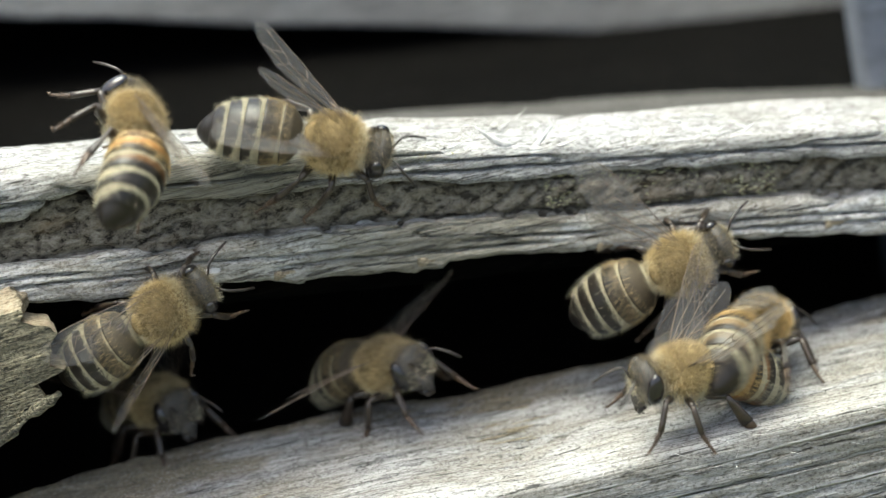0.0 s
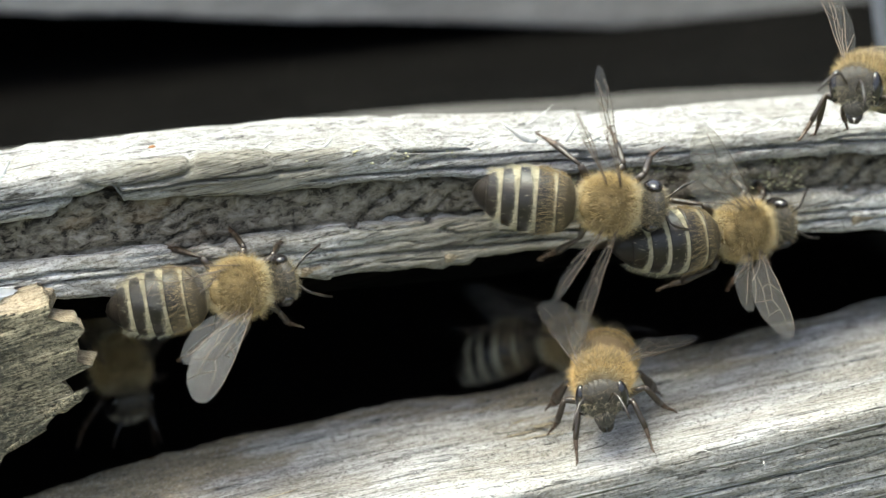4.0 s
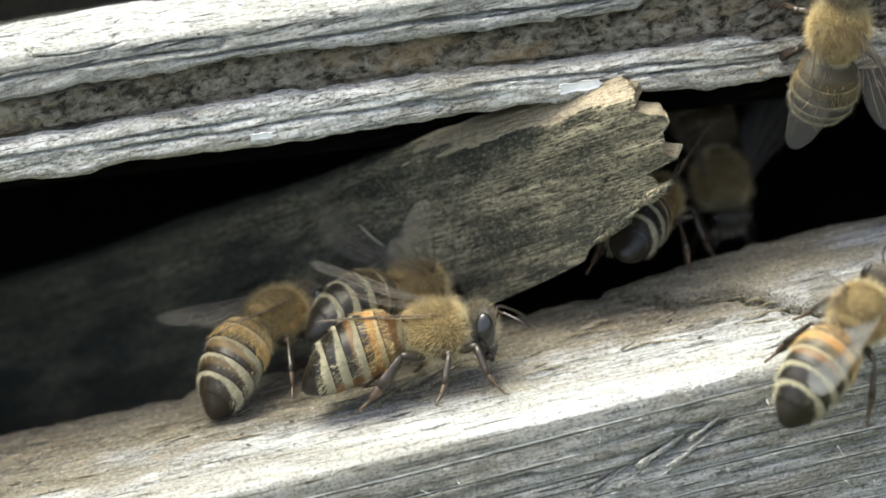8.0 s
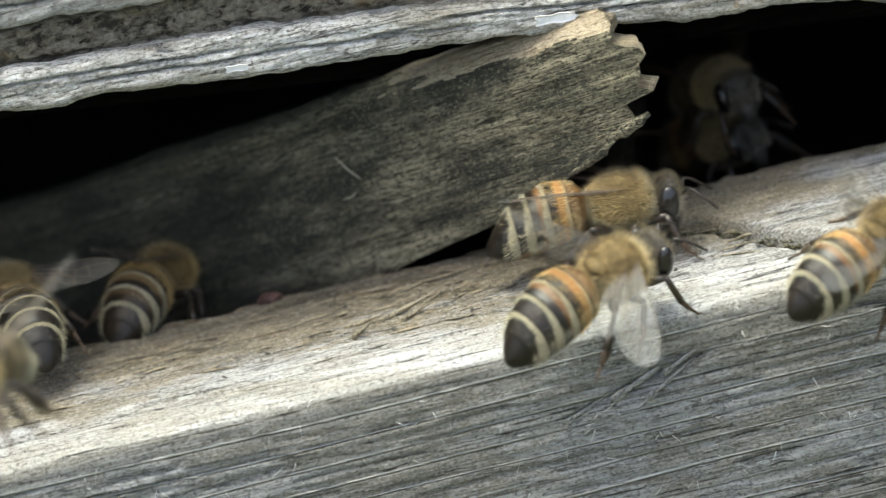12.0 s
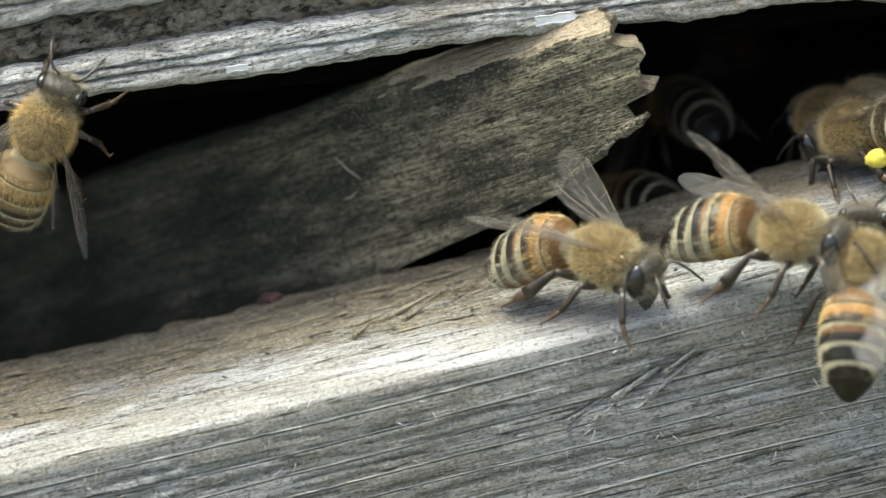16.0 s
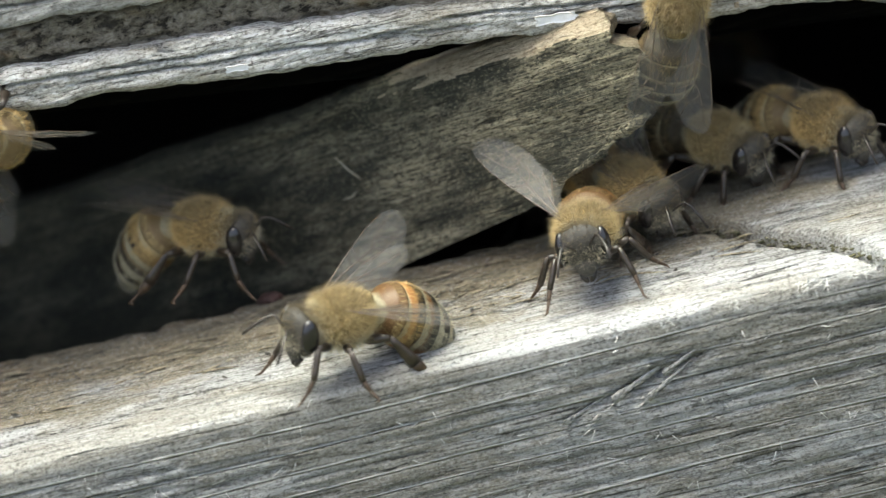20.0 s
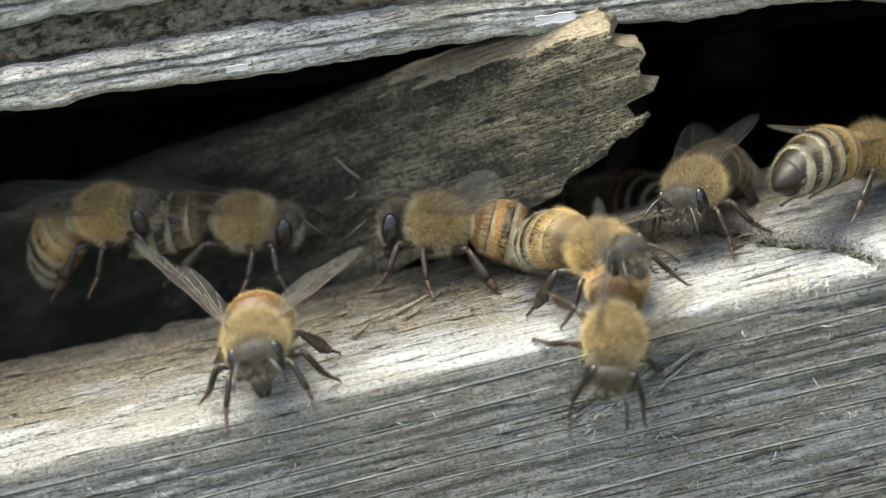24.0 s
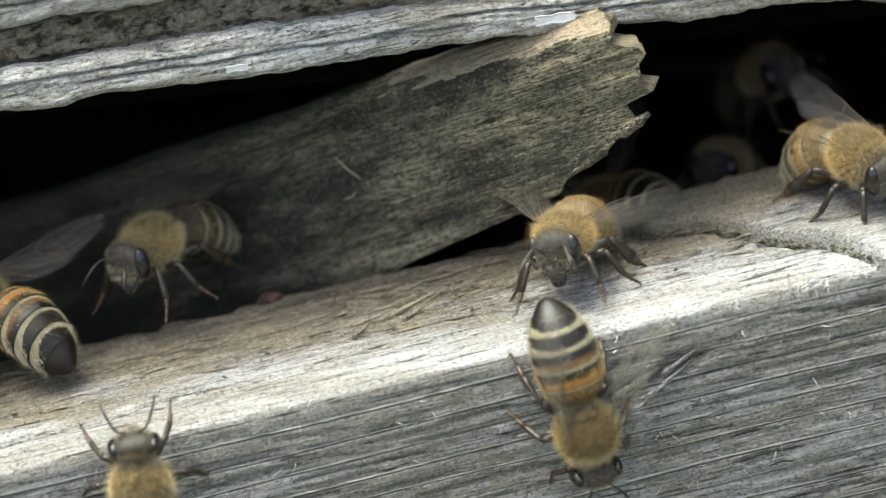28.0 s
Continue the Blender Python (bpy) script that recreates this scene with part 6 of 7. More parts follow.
    walk(edge_sitter, [(0, pose(0.0815, -0.0024, -0.0013, 76, 7, 56)), (5.5, pose(0.0815, -0.0024, -0.0013, 76, 7, 56)), (6.5, pose(0.0215, -0.0024, -0.0013, 76, 7, 56)), (7, pose(0.0219, -0.0020, 0.0009, 34, 13, 50)), (7.5, pose(0.0217, -0.0023, -0.0006, 31, -2, 46)), (8, pose(0.0219, -0.0020, 0.0026, 30, -18, 42)), (8.5, pose(0.0211, -0.0030, 0.0015, 40, -34, 29)), (9, pose(0.0228, -0.0020, 0.0012, 34, -26, 31)), (9.5, pose(0.0220, -0.0036, 0.0004, 46, -17, 47)), (10, pose(0.0243, -0.0020, -0.0002, 38, 3, 28)), (10.5, pose(0.0231, -0.0035, 0.0005, 59, 5, 39)), (11, pose(0.0243, -0.0020, 0.0007, 38, 1, 28)), (11.5, pose(0.0233, -0.0032, 0.0011, 43, -6, 41)), (12, pose(0.0252, -0.0020, 0.0028, 34, -7, 34)), (12.5, pose(0.0242, -0.0032, 0.0013, 31, -10, 55)), (14.5, pose(0.0216, -0.0016, 0.0029, -7, -68, 102)), (15, pose(0.0224, -0.0018, 0.0027, -14, -66, 114)), (15.5, pose(0.0224, -0.0016, 0.0028, -4, -53, 100)), (16, pose(0.0230, -0.0029, 0.0017, 18, -42, 64)), (16.5, pose(0.0238, -0.0022, 0.0024, 4, -43, 83)), (17, pose(0.0248, -0.0019, 0.0026, -1, -29, 93)), (17.5, pose(0.0292, -0.0034, 0.0008, -5, -6, 93)), (28, pose(0.0292, -0.0034, 0.0008, -5, -6, 93))])
    walk(hovering_bee, [(0, pose(-0.1904, -0.0660, -0.0285, -15, -15, 136)), (10.15, pose(-0.1904, -0.0660, -0.0285, -15, -15, 136)), (11.15, pose(-0.0404, -0.0060, 0.0269, -15, -15, 136)), (11.5, pose(-0.0167, 0.0020, 0.0095, -16, -29, 141)), (11.65, pose(-0.0204, -0.0040, 0.0113, -16, -16, -160)), (11.8, pose(-0.0240, -0.0100, 0.0130, -5, -9, -103)), (12.4, pose(-0.0316, -0.0300, 0.0137, -12, -11, -123)), (13.6, pose(-0.0916, -0.0500, -0.0285, -12, -11, -123)), (28, pose(-0.0916, -0.0500, -0.0285, -12, -11, -123))])
    walk(left_turner, [(0, pose(-0.0707, 0.0147, 0.0043, 0, 2, 101)), (10.5, pose(-0.0707, 0.0147, 0.0043, 0, 2, 101)), (11.5, pose(-0.0309, 0.0147, 0.0043, 0, 2, 101)), (12, pose(-0.0260, 0.0160, 0.0044, -0, -1, 102)), (12.5, pose(-0.0210, 0.0145, 0.0037, 1, 6, 89)), (13.5, pose(-0.0214, 0.0140, 0.0036, 0, 19, 64)), (14, pose(-0.0241, 0.0153, 0.0030, -7, 12, 100)), (14.5, pose(-0.0267, 0.0165, 0.0024, -16, 10, 135)), (15, pose(-0.0424, 0.0149, 0.0049, 0, 13, 131)), (28, pose(-0.0424, 0.0149, 0.0049, 0, 13, 131))])
    walk(blurred_flier, [(0, pose(0.1764, -0.1000, -0.0285, -7, 21, 105)), (13.5, pose(0.1764, -0.1000, -0.0285, -7, 21, 105)), (14.5, pose(0.0195, -0.0994, 0.0458, -7, 21, 105)), (14.75, pose(0.0103, -0.0994, 0.0427, 1, 3, 171)), (15, pose(0.0011, -0.0994, 0.0396, -13, -12, -124)), (15.5, pose(-0.0132, -0.0994, 0.0383, -12, -19, -118)), (16, pose(-0.0263, -0.0994, 0.0370, -13, -19, -121)), (17.2, pose(-0.0955, -0.0600, -0.0285, -13, -19, -121)), (28, pose(-0.0955, -0.0600, -0.0285, -13, -19, -121))])
    walk(hanging_golden, [(0, pose(-0.0747, 0.0090, 0.0178, 101, -58, -13)), (14, pose(-0.0747, 0.0090, 0.0178, 101, -58, -13)), (15, pose(-0.0347, 0.0090, 0.0178, 101, -58, -13)), (15.5, pose(-0.0270, 0.0090, 0.0163, 106, -57, -19)), (16, pose(-0.0210, 0.0090, 0.0167, 75, -53, -1)), (16.5, pose(-0.0214, 0.0090, 0.0142, 101, -31, -21)), (17, pose(-0.0123, 0.0090, 0.0165, 82, -13, 17)), (17.5, pose(-0.0126, 0.0090, 0.0182, 85, -50, 6)), (17.75, pose(-0.0145, 0.0090, 0.0166, -63, -61, 171)), (18, pose(-0.0164, 0.0090, 0.0150, -62, 6, -166)), (18.5, pose(-0.0182, 0.0090, 0.0177, -67, -31, -162)), (19, pose(-0.0165, 0.0090, 0.0167, -83, -67, -145)), (19.5, pose(-0.0203, 0.0090, 0.0163, -102, -16, -142)), (20, pose(-0.0252, 0.0090, 0.0172, -127, -32, -125)), (20.5, pose(-0.0298, 0.0090, 0.0185, -123, -30, -127)), (21, pose(-0.0305, 0.0090, 0.0221, -116, 17, -180)), (21.5, pose(-0.0312, 0.0090, 0.0256, -162, 46, 103)), (22.17, pose(-0.0238, 0.0090, 0.0255, 133, 32, 32)), (22.83, pose(-0.0165, 0.0090, 0.0254, 112, -15, 1)), (23.5, pose(-0.0092, 0.0090, 0.0253, 119, -66, -31)), (24, pose(-0.0045, 0.0090, 0.0298, 119, -62, -32)), (28, pose(-0.0045, 0.0090, 0.0298, 119, -62, -32))])
    walk(pollen_bee, [(0, pose(-0.1761, -0.0800, -0.0285, -5, 2, 104)), (14.4, pose(-0.1761, -0.0800, -0.0285, -5, 2, 104)), (15.4, pose(-0.0261, -0.0200, 0.0027, -5, 2, 104)), (15.5, pose(-0.0193, -0.0140, 0.0039, -6, 5, 107)), (15.6, pose(-0.0066, -0.0080, 0.0201, -8, -7, 114)), (15.7, pose(-0.0050, -0.0060, 0.0186, -13, -17, 132)), (15.8, pose(0.0115, 0.0000, 0.0168, -11, -4, 124)), (15.9, pose(0.0230, 0.0060, 0.0079, -8, 7, 111)), (16, pose(0.0254, 0.0123, 0.0036, -0, 14, 134)), (16.5, pose(0.0141, 0.0142, 0.0036, 0, -2, 141)), (16.75, pose(0.0114, 0.0131, 0.0036, 2, -7, 179)), (17, pose(0.0088, 0.0120, 0.0036, 0, -13, -141)), (17.5, pose(0.0071, 0.0200, 0.0001, -12, -14, -120)), (18, pose(0.0075, 0.0260, -0.0019, -8, -18, -110)), (19, pose(0.0077, 0.0340, -0.0051, -9, -18, -110)), (28, pose(0.0077, 0.0340, -0.0051, -9, -18, -110))])
    walk(gate_bee, [(0, pose(0.0164, 0.1050, -0.0040, -11, -17, -118)), (14.5, pose(0.0164, 0.1050, -0.0040, -11, -17, -118)), (15.5, pose(0.0164, 0.0300, -0.0040, -11, -17, -118)), (17, pose(0.0209, 0.0125, 0.0036, -0, -16, -119)), (17.25, pose(0.0186, 0.0135, 0.0037, 7, -0, -171)), (17.5, pose(0.0164, 0.0146, 0.0038, 0, 15, 136)), (18, pose(0.0153, 0.0168, 0.0037, 10, -6, 121)), (18.5, pose(0.0165, 0.0128, 0.0036, 0, -22, 132)), (19, pose(0.0150, 0.0143, 0.0037, 0, 1, 137)), (19.25, pose(0.0142, 0.0108, 0.0039, 4, -6, -165)), (19.5, pose(0.0134, 0.0074, 0.0041, 0, -13, -106)), (20, pose(0.0118, 0.0117, 0.0037, 0, 16, -57)), (20.5, pose(0.0092, 0.0091, 0.0042, -0, 15, -62)), (21, pose(0.0084, 0.0092, 0.0037, 0, 15, -68)), (21.5, pose(0.0051, 0.0120, 0.0041, 0, 8, -69)), (22.5, pose(0.0070, 0.0060, 0.0041, 2, -6, -73)), (23.5, pose(0.0089, -0.0001, 0.0040, 7, -3, -35)), (24.2, pose(0.0088, 0.0065, 0.0036, 0, -7, -63)), (24.5, pose(0.0104, 0.0107, 0.0036, -0, -10, -34)), (25, pose(0.0076, 0.0080, 0.0037, 9, -16, -55)), (25.5, pose(0.0089, 0.0063, 0.0036, 0, -6, -60)), (26, pose(0.0086, 0.0081, 0.0037, 4, 4, -36)), (26.5, pose(0.0084, 0.0023, 0.0036, 0, -0, 0)), (27, pose(0.0078, 0.0070, 0.0037, -12, 18, -24)), (27.5, pose(0.0079, 0.0001, 0.0035, 6, -4, -31)), (27.75, pose(0.0075, 0.0032, 0.0036, 2, -6, -70)), (28, pose(0.0071, 0.0063, 0.0037, -0, -9, -108))])
    walk(cluster_bee, [(0, pose(0.0286, 0.1050, -0.0001, 12, 19, 61)), (14, pose(0.0286, 0.1050, -0.0001, 12, 19, 61)), (15, pose(0.0286, 0.0260, -0.0001, 12, 19, 61)), (15.5, pose(0.0252, 0.0240, 0.0010, -9, 11, 114)), (16.5, pose(0.0246, 0.0145, 0.0036, -0, 12, 113)), (17, pose(0.0245, 0.0148, 0.0045, 0, 14, 116)), (17.5, pose(0.0207, 0.0060, 0.0036, 0, -19, 124)), (18, pose(0.0233, 0.0117, 0.0036, -0, 7, 128)), (18.25, pose(0.0236, 0.0107, 0.0039, 7, -3, -166)), (18.5, pose(0.0240, 0.0097, 0.0041, 5, -4, -142)), (19, pose(0.0254, 0.0138, 0.0037, -0, -3, -94)), (19.5, pose(0.0243, 0.0062, 0.0041, 0, -13, -88)), (20, pose(0.0240, 0.0146, 0.0037, 0, 6, -49)), (20.5, pose(0.0258, 0.0096, 0.0036, 0, -7, -65)), (21, pose(0.0266, 0.0114, 0.0037, 0, -4, -53)), (21.17, pose(0.0245, 0.0106, 0.0037, -2, -5, -108)), (21.33, pose(0.0224, 0.0097, 0.0036, -2, -7, -163)), (21.5, pose(0.0203, 0.0088, 0.0036, -0, -8, 141)), (21.83, pose(0.0204, 0.0101, 0.0036, 3, -10, -171)), (22.17, pose(0.0205, 0.0114, 0.0036, 3, -14, -122)), (22.5, pose(0.0207, 0.0127, 0.0036, 0, -17, -73)), (23, pose(0.0235, 0.0116, 0.0036, -7, -5, -16)), (23.5, pose(0.0263, 0.0104, 0.0036, 0, 7, 39)), (24, pose(0.0260, 0.0081, 0.0037, 0, 18, 37)), (24.5, pose(0.0261, 0.0087, 0.0036, -2, 11, 1)), (25, pose(0.0259, 0.0109, 0.0037, -0, 3, -35)), (25.5, pose(0.0260, 0.0088, 0.0036, 0, 8, -43)), (26, pose(0.0255, 0.0093, 0.0037, -0, 13, -51)), (26.5, pose(0.0255, 0.0060, 0.0036, 0, -12, -50)), (27, pose(0.0251, 0.0092, 0.0037, -5, 9, -62)), (27.5, pose(0.0252, 0.0051, 0.0036, -0, -14, -53)), (28, pose(0.0251, 0.0081, 0.0037, -0, 11, -60))])
    walk(dim_face_bee, [(0, pose(0.0277, 0.1050, -0.0007, -7, -18, -106)), (14, pose(0.0277, 0.1050, -0.0007, -7, -18, -106)), (15, pose(0.0277, 0.0320, -0.0007, -7, -18, -106)), (17, pose(0.0242, 0.0155, 0.0059, -7, -15, -106)), (17.5, pose(0.0214, 0.0145, 0.0058, -10, -19, -115)), (18, pose(0.0252, 0.0145, 0.0037, -0, -3, -171)), (19, pose(0.0176, 0.0145, 0.0045, -8, -30, -106)), (19.5, pose(0.0181, 0.0146, 0.0044, -0, -12, -69)), (20, pose(0.0177, 0.0157, 0.0037, 0, 11, -48)), (20.5, pose(0.0189, 0.0116, 0.0041, -0, -11, -57)), (21, pose(0.0175, 0.0169, 0.0037, 0, 5, -51)), (21.5, pose(0.0179, 0.0140, 0.0041, 0, -12, -62)), (23.5, pose(0.0171, 0.0082, 0.0041, 0, -13, -92)), (24, pose(0.0154, 0.0093, 0.0037, -0, -4, -114)), (24.5, pose(0.0141, 0.0070, 0.0042, 0, -13, -93)), (24.75, pose(0.0132, 0.0099, 0.0040, 2, -16, -159)), (25, pose(0.0124, 0.0127, 0.0037, 5, -16, 134)), (25.25, pose(0.0129, 0.0098, 0.0040, 1, -15, -172)), (25.5, pose(0.0135, 0.0068, 0.0042, 0, -11, -119)), (26, pose(0.0168, 0.0200, -0.0005, -9, -20, -111)), (27, pose(0.0185, 0.0300, -0.0037, -8, -21, -108)), (28, pose(0.0185, 0.0300, -0.0037, -8, -21, -108))])
    walk(pillar_bee, [(0, pose(0.0165, 0.1050, 0.0010, -4, 16, 100)), (15, pose(0.0165, 0.1050, 0.0010, -4, 16, 100)), (16, pose(0.0165, 0.0300, 0.0010, -4, 16, 100)), (16.67, pose(0.0160, 0.0240, 0.0043, 22, 5, 158)), (17.33, pose(0.0155, 0.0180, 0.0076, 28, -22, -150)), (18, pose(0.0150, 0.0120, 0.0109, 4, -41, -84)), (18.5, pose(0.0154, 0.0120, 0.0108, 11, -46, -77)), (19, pose(0.0155, 0.0120, 0.0113, 15, -50, -75)), (19.17, pose(0.0156, 0.0110, 0.0119, 59, -50, -70)), (19.33, pose(0.0156, 0.0100, 0.0125, 105, -52, -67)), (19.5, pose(0.0157, 0.0090, 0.0131, 154, -55, -68)), (20, pose(0.0166, 0.0090, 0.0152, 118, -68, -30)), (20.5, pose(0.0180, 0.0090, 0.0152, 114, -60, -28)), (21, pose(0.0170, 0.0090, 0.0151, -172, -62, -97)), (21.5, pose(0.0176, 0.0090, 0.0158, 157, -68, -68)), (22.5, pose(0.0203, 0.0090, 0.0256, 144, -68, -56)), (28, pose(0.0203, 0.0090, 0.0256, 144, -68, -56))])
    walk(approaching_flier, [(0, pose(0.1847, -0.1000, -0.0285, -10, -19, -113)), (17.2, pose(0.1847, -0.1000, -0.0285, -10, -19, -113)), (18.2, pose(0.0347, -0.0400, 0.0342, -10, -19, -113)), (18.6, pose(0.0264, -0.0425, 0.0331, -2, -3, -175)), (19, pose(0.0182, -0.0450, 0.0320, -12, 11, 123)), (19.4, pose(0.0193, -0.0450, 0.0423, -12, 17, 118)), (20, pose(0.0223, -0.0450, 0.0580, -11, 18, 117)), (21.2, pose(0.0823, -0.0650, -0.0285, -11, 18, 117)), (28, pose(0.0823, -0.0650, -0.0285, -11, 18, 117))])
    walk(landing_bee, [(0, pose(0.1804, -0.0680, -0.0285, -22, -35, 164)), (22, pose(0.1804, -0.0680, -0.0285, -22, -35, 164)), (23, pose(0.0304, -0.0080, -0.0047, -22, -35, 164)), (23.5, pose(0.0173, -0.0060, 0.0009, -21, -31, 162)), (23.75, pose(0.0128, -0.0037, 0.0005, -40, -1, -152)), (24, pose(0.0084, -0.0015, 0.0001, -32, 34, -109)), (24.5, pose(0.0029, -0.0026, -0.0052, -50, 42, -129)), (25, pose(0.0045, -0.0028, -0.0046, -72, 43, -152)), (25.5, pose(0.0051, -0.0026, -0.0056, 73, 86, -17)), (26, pose(0.0059, -0.0028, -0.0060, -12, 87, -90)), (26.5, pose(0.0050, -0.0026, -0.0048, -31, 74, -120)), (27, pose(0.0051, -0.0028, -0.0046, -42, 69, -127)), (27.5, pose(0.0051, -0.0026, -0.0045, 10, 68, -81)), (28, pose(0.0056, -0.0028, -0.0047, 47, 88, -34))])
    walk(pair_bee, [(0, pose(-0.0114, 0.1050, 0.0007, -12, 16, 119)), (21.5, pose(-0.0114, 0.1050, 0.0007, -12, 16, 119)), (22.5, pose(-0.0114, 0.0240, 0.0007, -12, 16, 119)), (22.83, pose(-0.0095, 0.0208, 0.0015, -17, 6, 64)), (23.17, pose(-0.0075, 0.0161, 0.0028, -11, -4, 9)), (23.5, pose(-0.0056, 0.0129, 0.0036, -6, 1, -1)), (24, pose(-0.0112, 0.0160, 0.0055, 0, 10, -16)), (24.25, pose(-0.0093, 0.0153, 0.0047, -6, 1, -84)), (24.5, pose(-0.0073, 0.0146, 0.0039, 0, -8, -151)), (25, pose(-0.0049, 0.0136, 0.0037, 0, 8, -117)), (25.5, pose(-0.0126, 0.0106, 0.0036, 0, -3, 179)), (26, pose(-0.0124, 0.0149, 0.0048, -0, 16, 126)), (26.5, pose(-0.0055, 0.0147, 0.0043, 0, -8, 166)), (27, pose(-0.0151, 0.0153, 0.0037, 4, 12, -168)), (27.5, pose(-0.0184, 0.0136, 0.0036, 3, 4, -148)), (28, pose(-0.0170, 0.0163, 0.0054, -0, -3, -128))])
    walk(rising_bee, [(0, pose(-0.0640, -0.0025, -0.0176, 171, -56, -82)), (25, pose(-0.0640, -0.0025, -0.0176, 171, -56, -82)), (26, pose(-0.0240, -0.0025, -0.0176, 171, -56, -82)), (27, pose(-0.0222, -0.0026, -0.0105, 171, -56, -82)), (27.5, pose(-0.0211, -0.0026, -0.0052, 171, -55, -83)), (28, pose(-0.0200, -0.0028, -0.0018, 50, -84, 39))])
    droop(lip_bee, [(0, 15), (1, 6), (2, 10), (4.5, 11), (5, 14), (6, 12), (7, 9), (8, 17), (9, 19)])
    droop(lip_bee_right, [(0, 16), (1, 12), (2, 19), (4.5, 8)])
    droop(beam_bee, [(0, 4), (1, 6), (2, 9), (4.5, 8), (5, 11)])
    droop(turning_bee, [(0, 23), (1, 30)])
    droop(edge_bee, [(0, 17)])
    droop(facing_bee, [(1, 18), (2, 13), (4.5, 20), (5, 54), (6, 40)])
    droop(scurrying_bee, [(1, 6)])
    droop(passing_bee, [(1, 7)])
    droop(inner_walker, [(4.5, 11)])
    droop(plank_runner, [(7, 1)])
    droop(rear_walker, [(7, 2), (8, 3)])
    droop(striped_walker, [(7, 6), (8, 10), (9, 18), (10, -3), (11, 2), (12, 11), (15, 10), (16, 24), (17, 15), (18, 26), (19, 25), (20, 23), (21, 20), (24, 20)])
    droop(left_walker, [(19, 25), (20, 38), (21, 31), (24, 35), (25, 22), (26, 28)])
    droop(busy_bee, [(10, 7), (11, 9), (12, 4), (15, 15), (16, 7), (17, 11), (18, 18), (19, 24), (20, 15), (21, 21), (24, 9), (25, 12), (26, 11), (27, 9)])
    droop(climbing_bee, [(11, 4)])
    droop(edge_sitter, [(7, -8), (8, 5), (9, 8), (10, 1), (11, 1), (12, 3)])
    droop(left_turner, [(12, 8)])
    droop(hanging_golden, [(16, 15), (17, 6), (18, 12), (19, 26)])
    droop(gate_bee, [(18, 13), (19, 7), (20, 15), (21, 15), (25, -6), (26, 12), (27, 32), (28, 15)])
    droop(cluster_bee, [(19, 15), (20, 15), (21, 27), (24, 1), (25, 19), (26, 34), (27, 34), (28, 35)])
    droop(dim_face_bee, [(18, 8), (20, 15), (21, 15), (24, 15), (25, 24)])
    droop(landing_bee, [(24, 11), (25, 20), (26, 10), (27, 17), (28, 8)])
    droop(pair_bee, [(24, 8), (25, 18), (27, 12), (28, 20)])
    droop(rising_bee, [(28, 8)])
    shut = (84, 7, 10)
    set_wings(left_walker, [(0, (60, 20, 30), (60, 20, 30)), (18, shut, shut), (28, shut, shut)])
    set_wings(pair_bee, [(0, shut, shut), (28, shut, shut)])
    set_wings(beam_bee, [(0, (52, 12, -34), shut), (0.5, (44, 26, 23), shut), (1, (36, 40, 80), shut), (2, (44, 48, 68), shut), (4.5, (8, 8, 78), (8, 8, 78)), (5.2, shut, shut)])
    set_wings(lip_bee, [(0, shut, (64, -12, 62)), (1, shut, (48, 20, 50)), (2, shut, (44, 28, 32)), (4.5, shut, (36, 44, 2)), (5, shut, (8, 64, -16)), (6, shut, (44, 28, 38))])
    set_wings(facing_bee, [(1, (60, -12, 56), (76, 16, 20)), (2, (52, -8, 20), (56, 68, 8)), (4.5, (52, -12, 2), (72, 0, -4)), (5, (40, -12, 20), (64, 4, 26)), (6, shut, (16, 36, 20))])
    set_wings(striped_walker, [(9, (68, 24, 2), shut), (10, (64, 28, -16), (32, 20, -22)), (11, (92, 44, -4), (20, -12, -4)), (12, (76, 36, 8), (32, -8, 14)), (15, (68, 32, 8), (60, 0, 32)), (16, (52, 12, -4), (60, 8, 8)), (17, (52, 12, -4), (48, 28, 26)), (18, (24, -12, 8), (76, 52, 56)), (19, (20, 28, 14), (44, 12, -4)), (20, (52, -4, 8), (60, 20, 26)), (21, shut, (44, 16, 14)), (24, (44, 8, 14), (44, 36, 26))])
    set_wings(busy_bee, [(10, (84, 32, 14), shut), (11, (36, 16, -16), shut), (15, (40, 0, 2), (68, 16, 8)), (16, shut, (84, 40, 8)), (17, (40, -2, 12), (86, 46, 35)), (18, (-4, -12, 14), (88, 52, 62)), (19, (16, -8, -22), (52, 36, 14)), (19.5, (28, -2, 20), (48, 32, -10)), (20, (40, 4, 62), (44, 28, -34)), (21, shut, (72, 28, 32)), (24, (36, 36, 44), (80, -4, -10)), (26, shut, (36, 20, 14))])
    set_wings(edge_sitter, [(10, (84, 56, 62), shut), (11, (80, 56, 62), shut)])
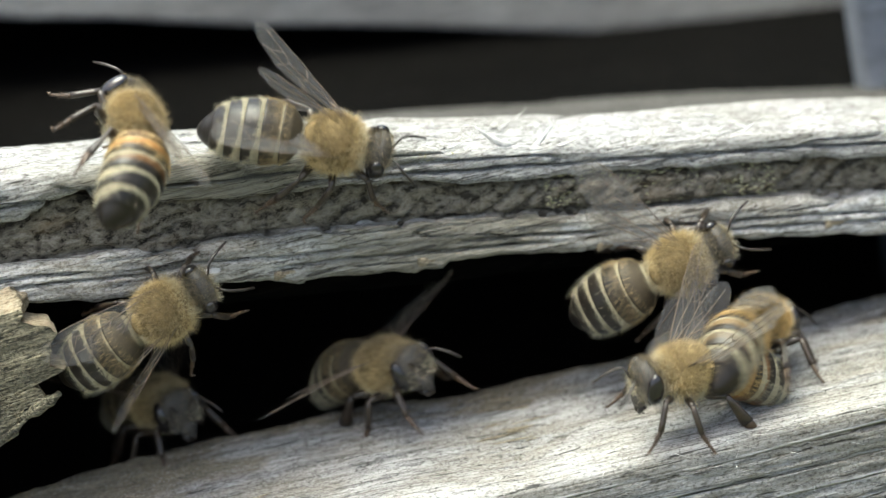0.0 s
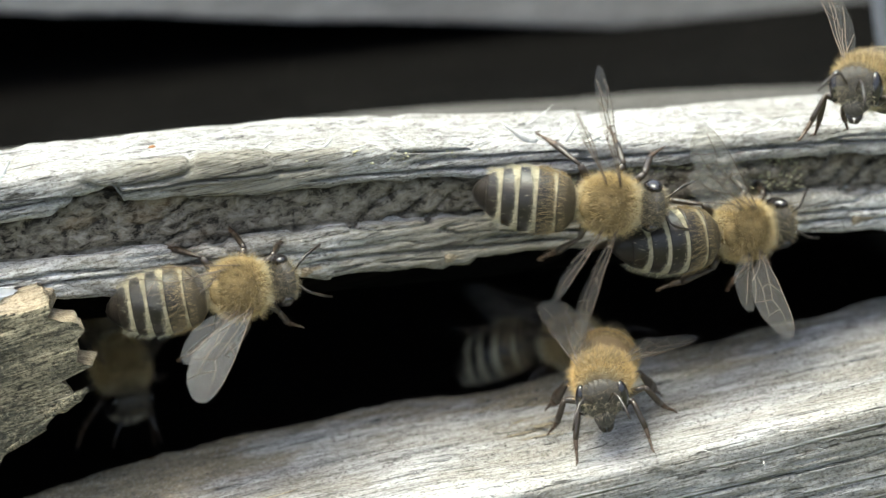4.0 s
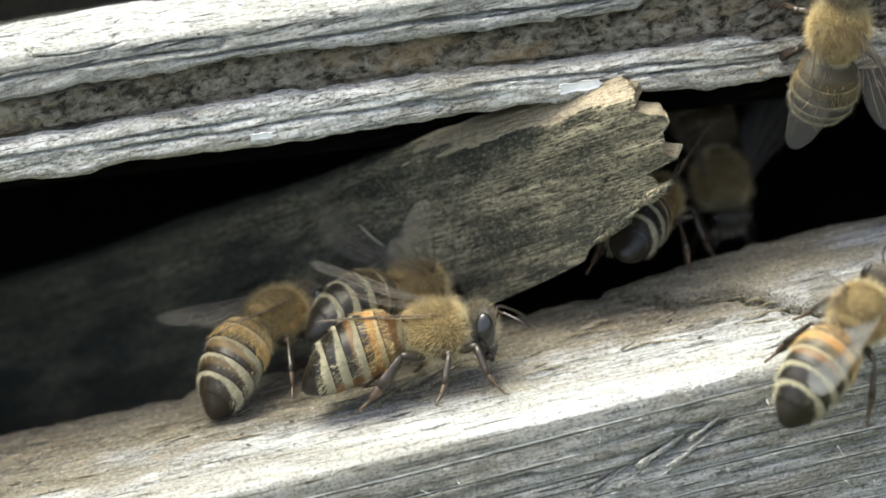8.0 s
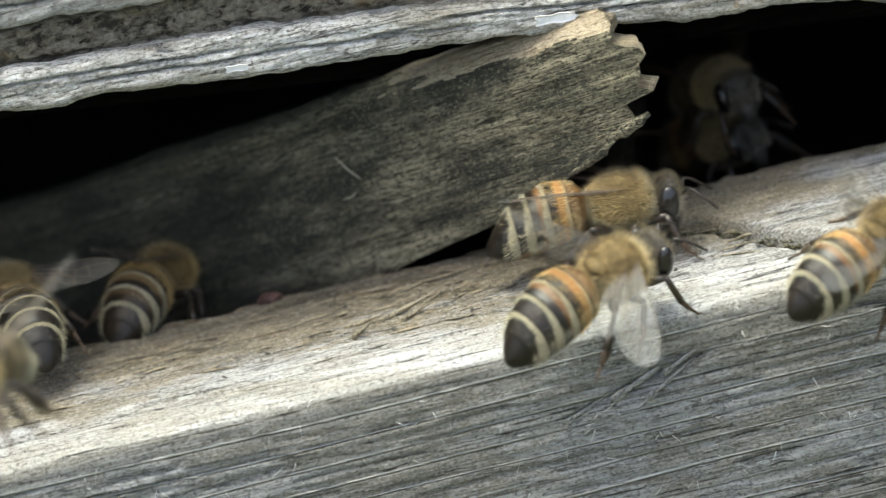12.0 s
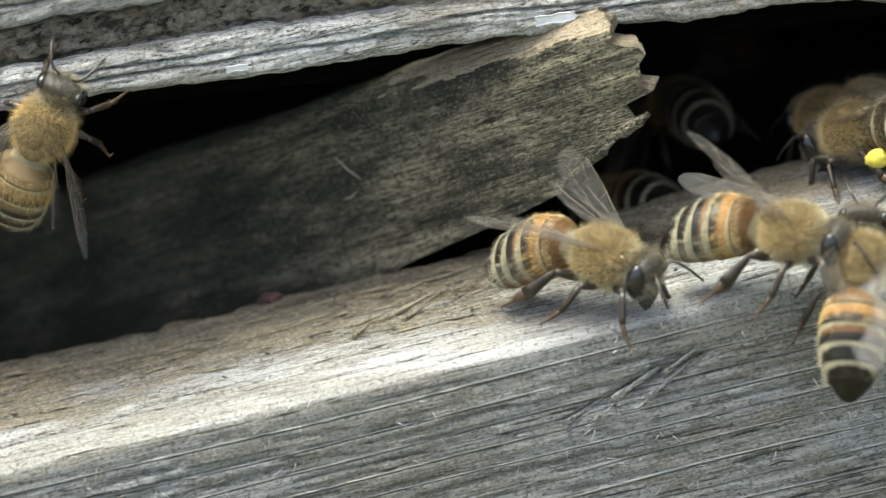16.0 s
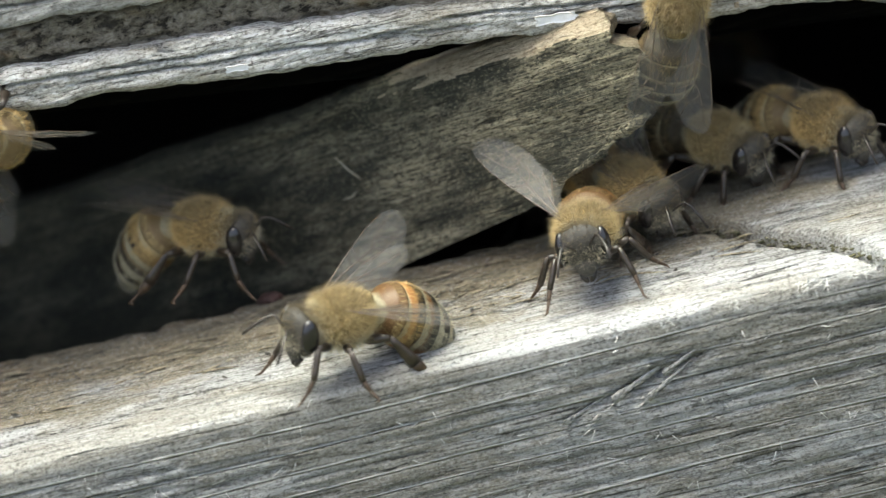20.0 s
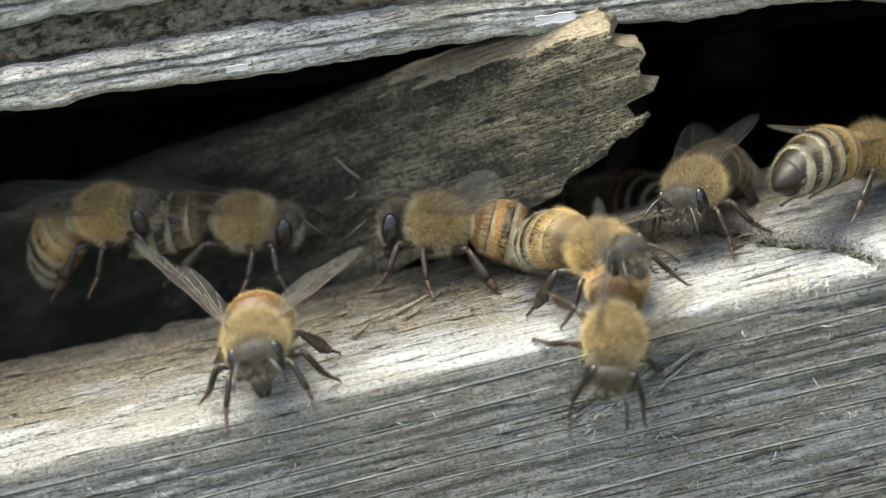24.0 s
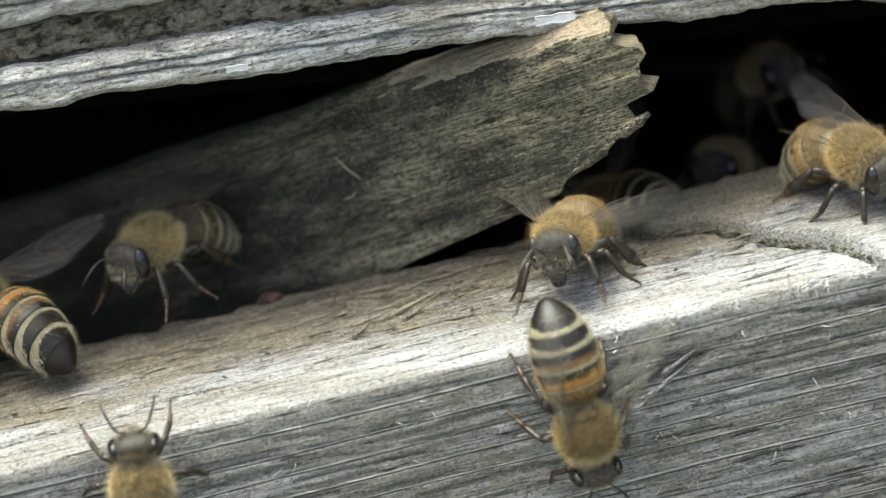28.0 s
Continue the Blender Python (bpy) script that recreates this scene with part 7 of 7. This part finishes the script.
    set_wings(left_turner, [(12, shut, (48, 8, 14))])
    set_wings(hanging_golden, [(17, (56, 12, 44), (56, 0, 86)), (17.5, (54, 8, 44), (70, 4, 48)), (18, (52, 4, 44), shut), (19, (56, 12, 20), (72, 12, 38))])
    set_wings(gate_bee, [(0, shut, shut), (19, shut, shut), (20, (60, 4, 12), shut), (21, (24, -12, 14), (88, -12, -28)), (26, (8, -12, 2), (92, 12, 32)), (27, (44, 4, 44), (72, 0, 26)), (28, (52, 0, 62), (52, 12, 20))])
    set_wings(cluster_bee, [(21, shut, (92, 8, 32)), (25, shut, (88, -4, 20)), (25.5, shut, (48, 12, 23)), (26, shut, (8, 28, 26)), (26.5, shut, (46, 8, 20)), (27, shut, (84, -12, 14)), (28, shut, (92, -12, 26))])
    set_wings(landing_bee, [(0, (14, 12, 10), (14, 12, 10))] + [(22.9 + k / 15, (14, 46 - 56 * (k % 2), 10), (14, 46 - 56 * (k % 2), 10)) for k in range(14)] + [(24, (32, -8, 38), (76, 28, 44)), (25, (48, 12, 74), shut), (26, (44, -4, 74), shut), (26.5, (44, -2, 65), (80, 26, 42)), (27, (44, 0, 56), (76, 44, 74)), (27.5, (44, -4, 71), (80, 26, 42)), (28, (44, -8, 86), shut)])
    set_wings(lip_bee_right, [(k / 15, (20, 40 * (k % 2), 10), (20, 40 * (k % 2), 10)) for k in range(8)] + [(1, shut, (40, 20, 30)), (2, shut, (20, 50, 0)), (4.5, (30, 20, 20), (20, 50, 0)), (6, shut, shut)])
    flap(pollen_bee, 14.3, 16.1)
    flap(turning_bee, 1.2, 2.1)
    flap(passing_bee, 0, 2.5)
    flap(hovering_bee, 11, 12.5)
    flap(blurred_flier, 14.3, 16.1)
    flap(approaching_flier, 18.1, 20.1)
    flap(plank_runner, 6.0, 7.2, 16)
    flap(climbing_bee, 10.6, 11.7, 20)
    rng = np.random.RandomState(5)
    for ob in [o for o in scene.objects if o.name.split(".")[0] == "honey_bee"]:
        fidget(ob, rng)


motions()
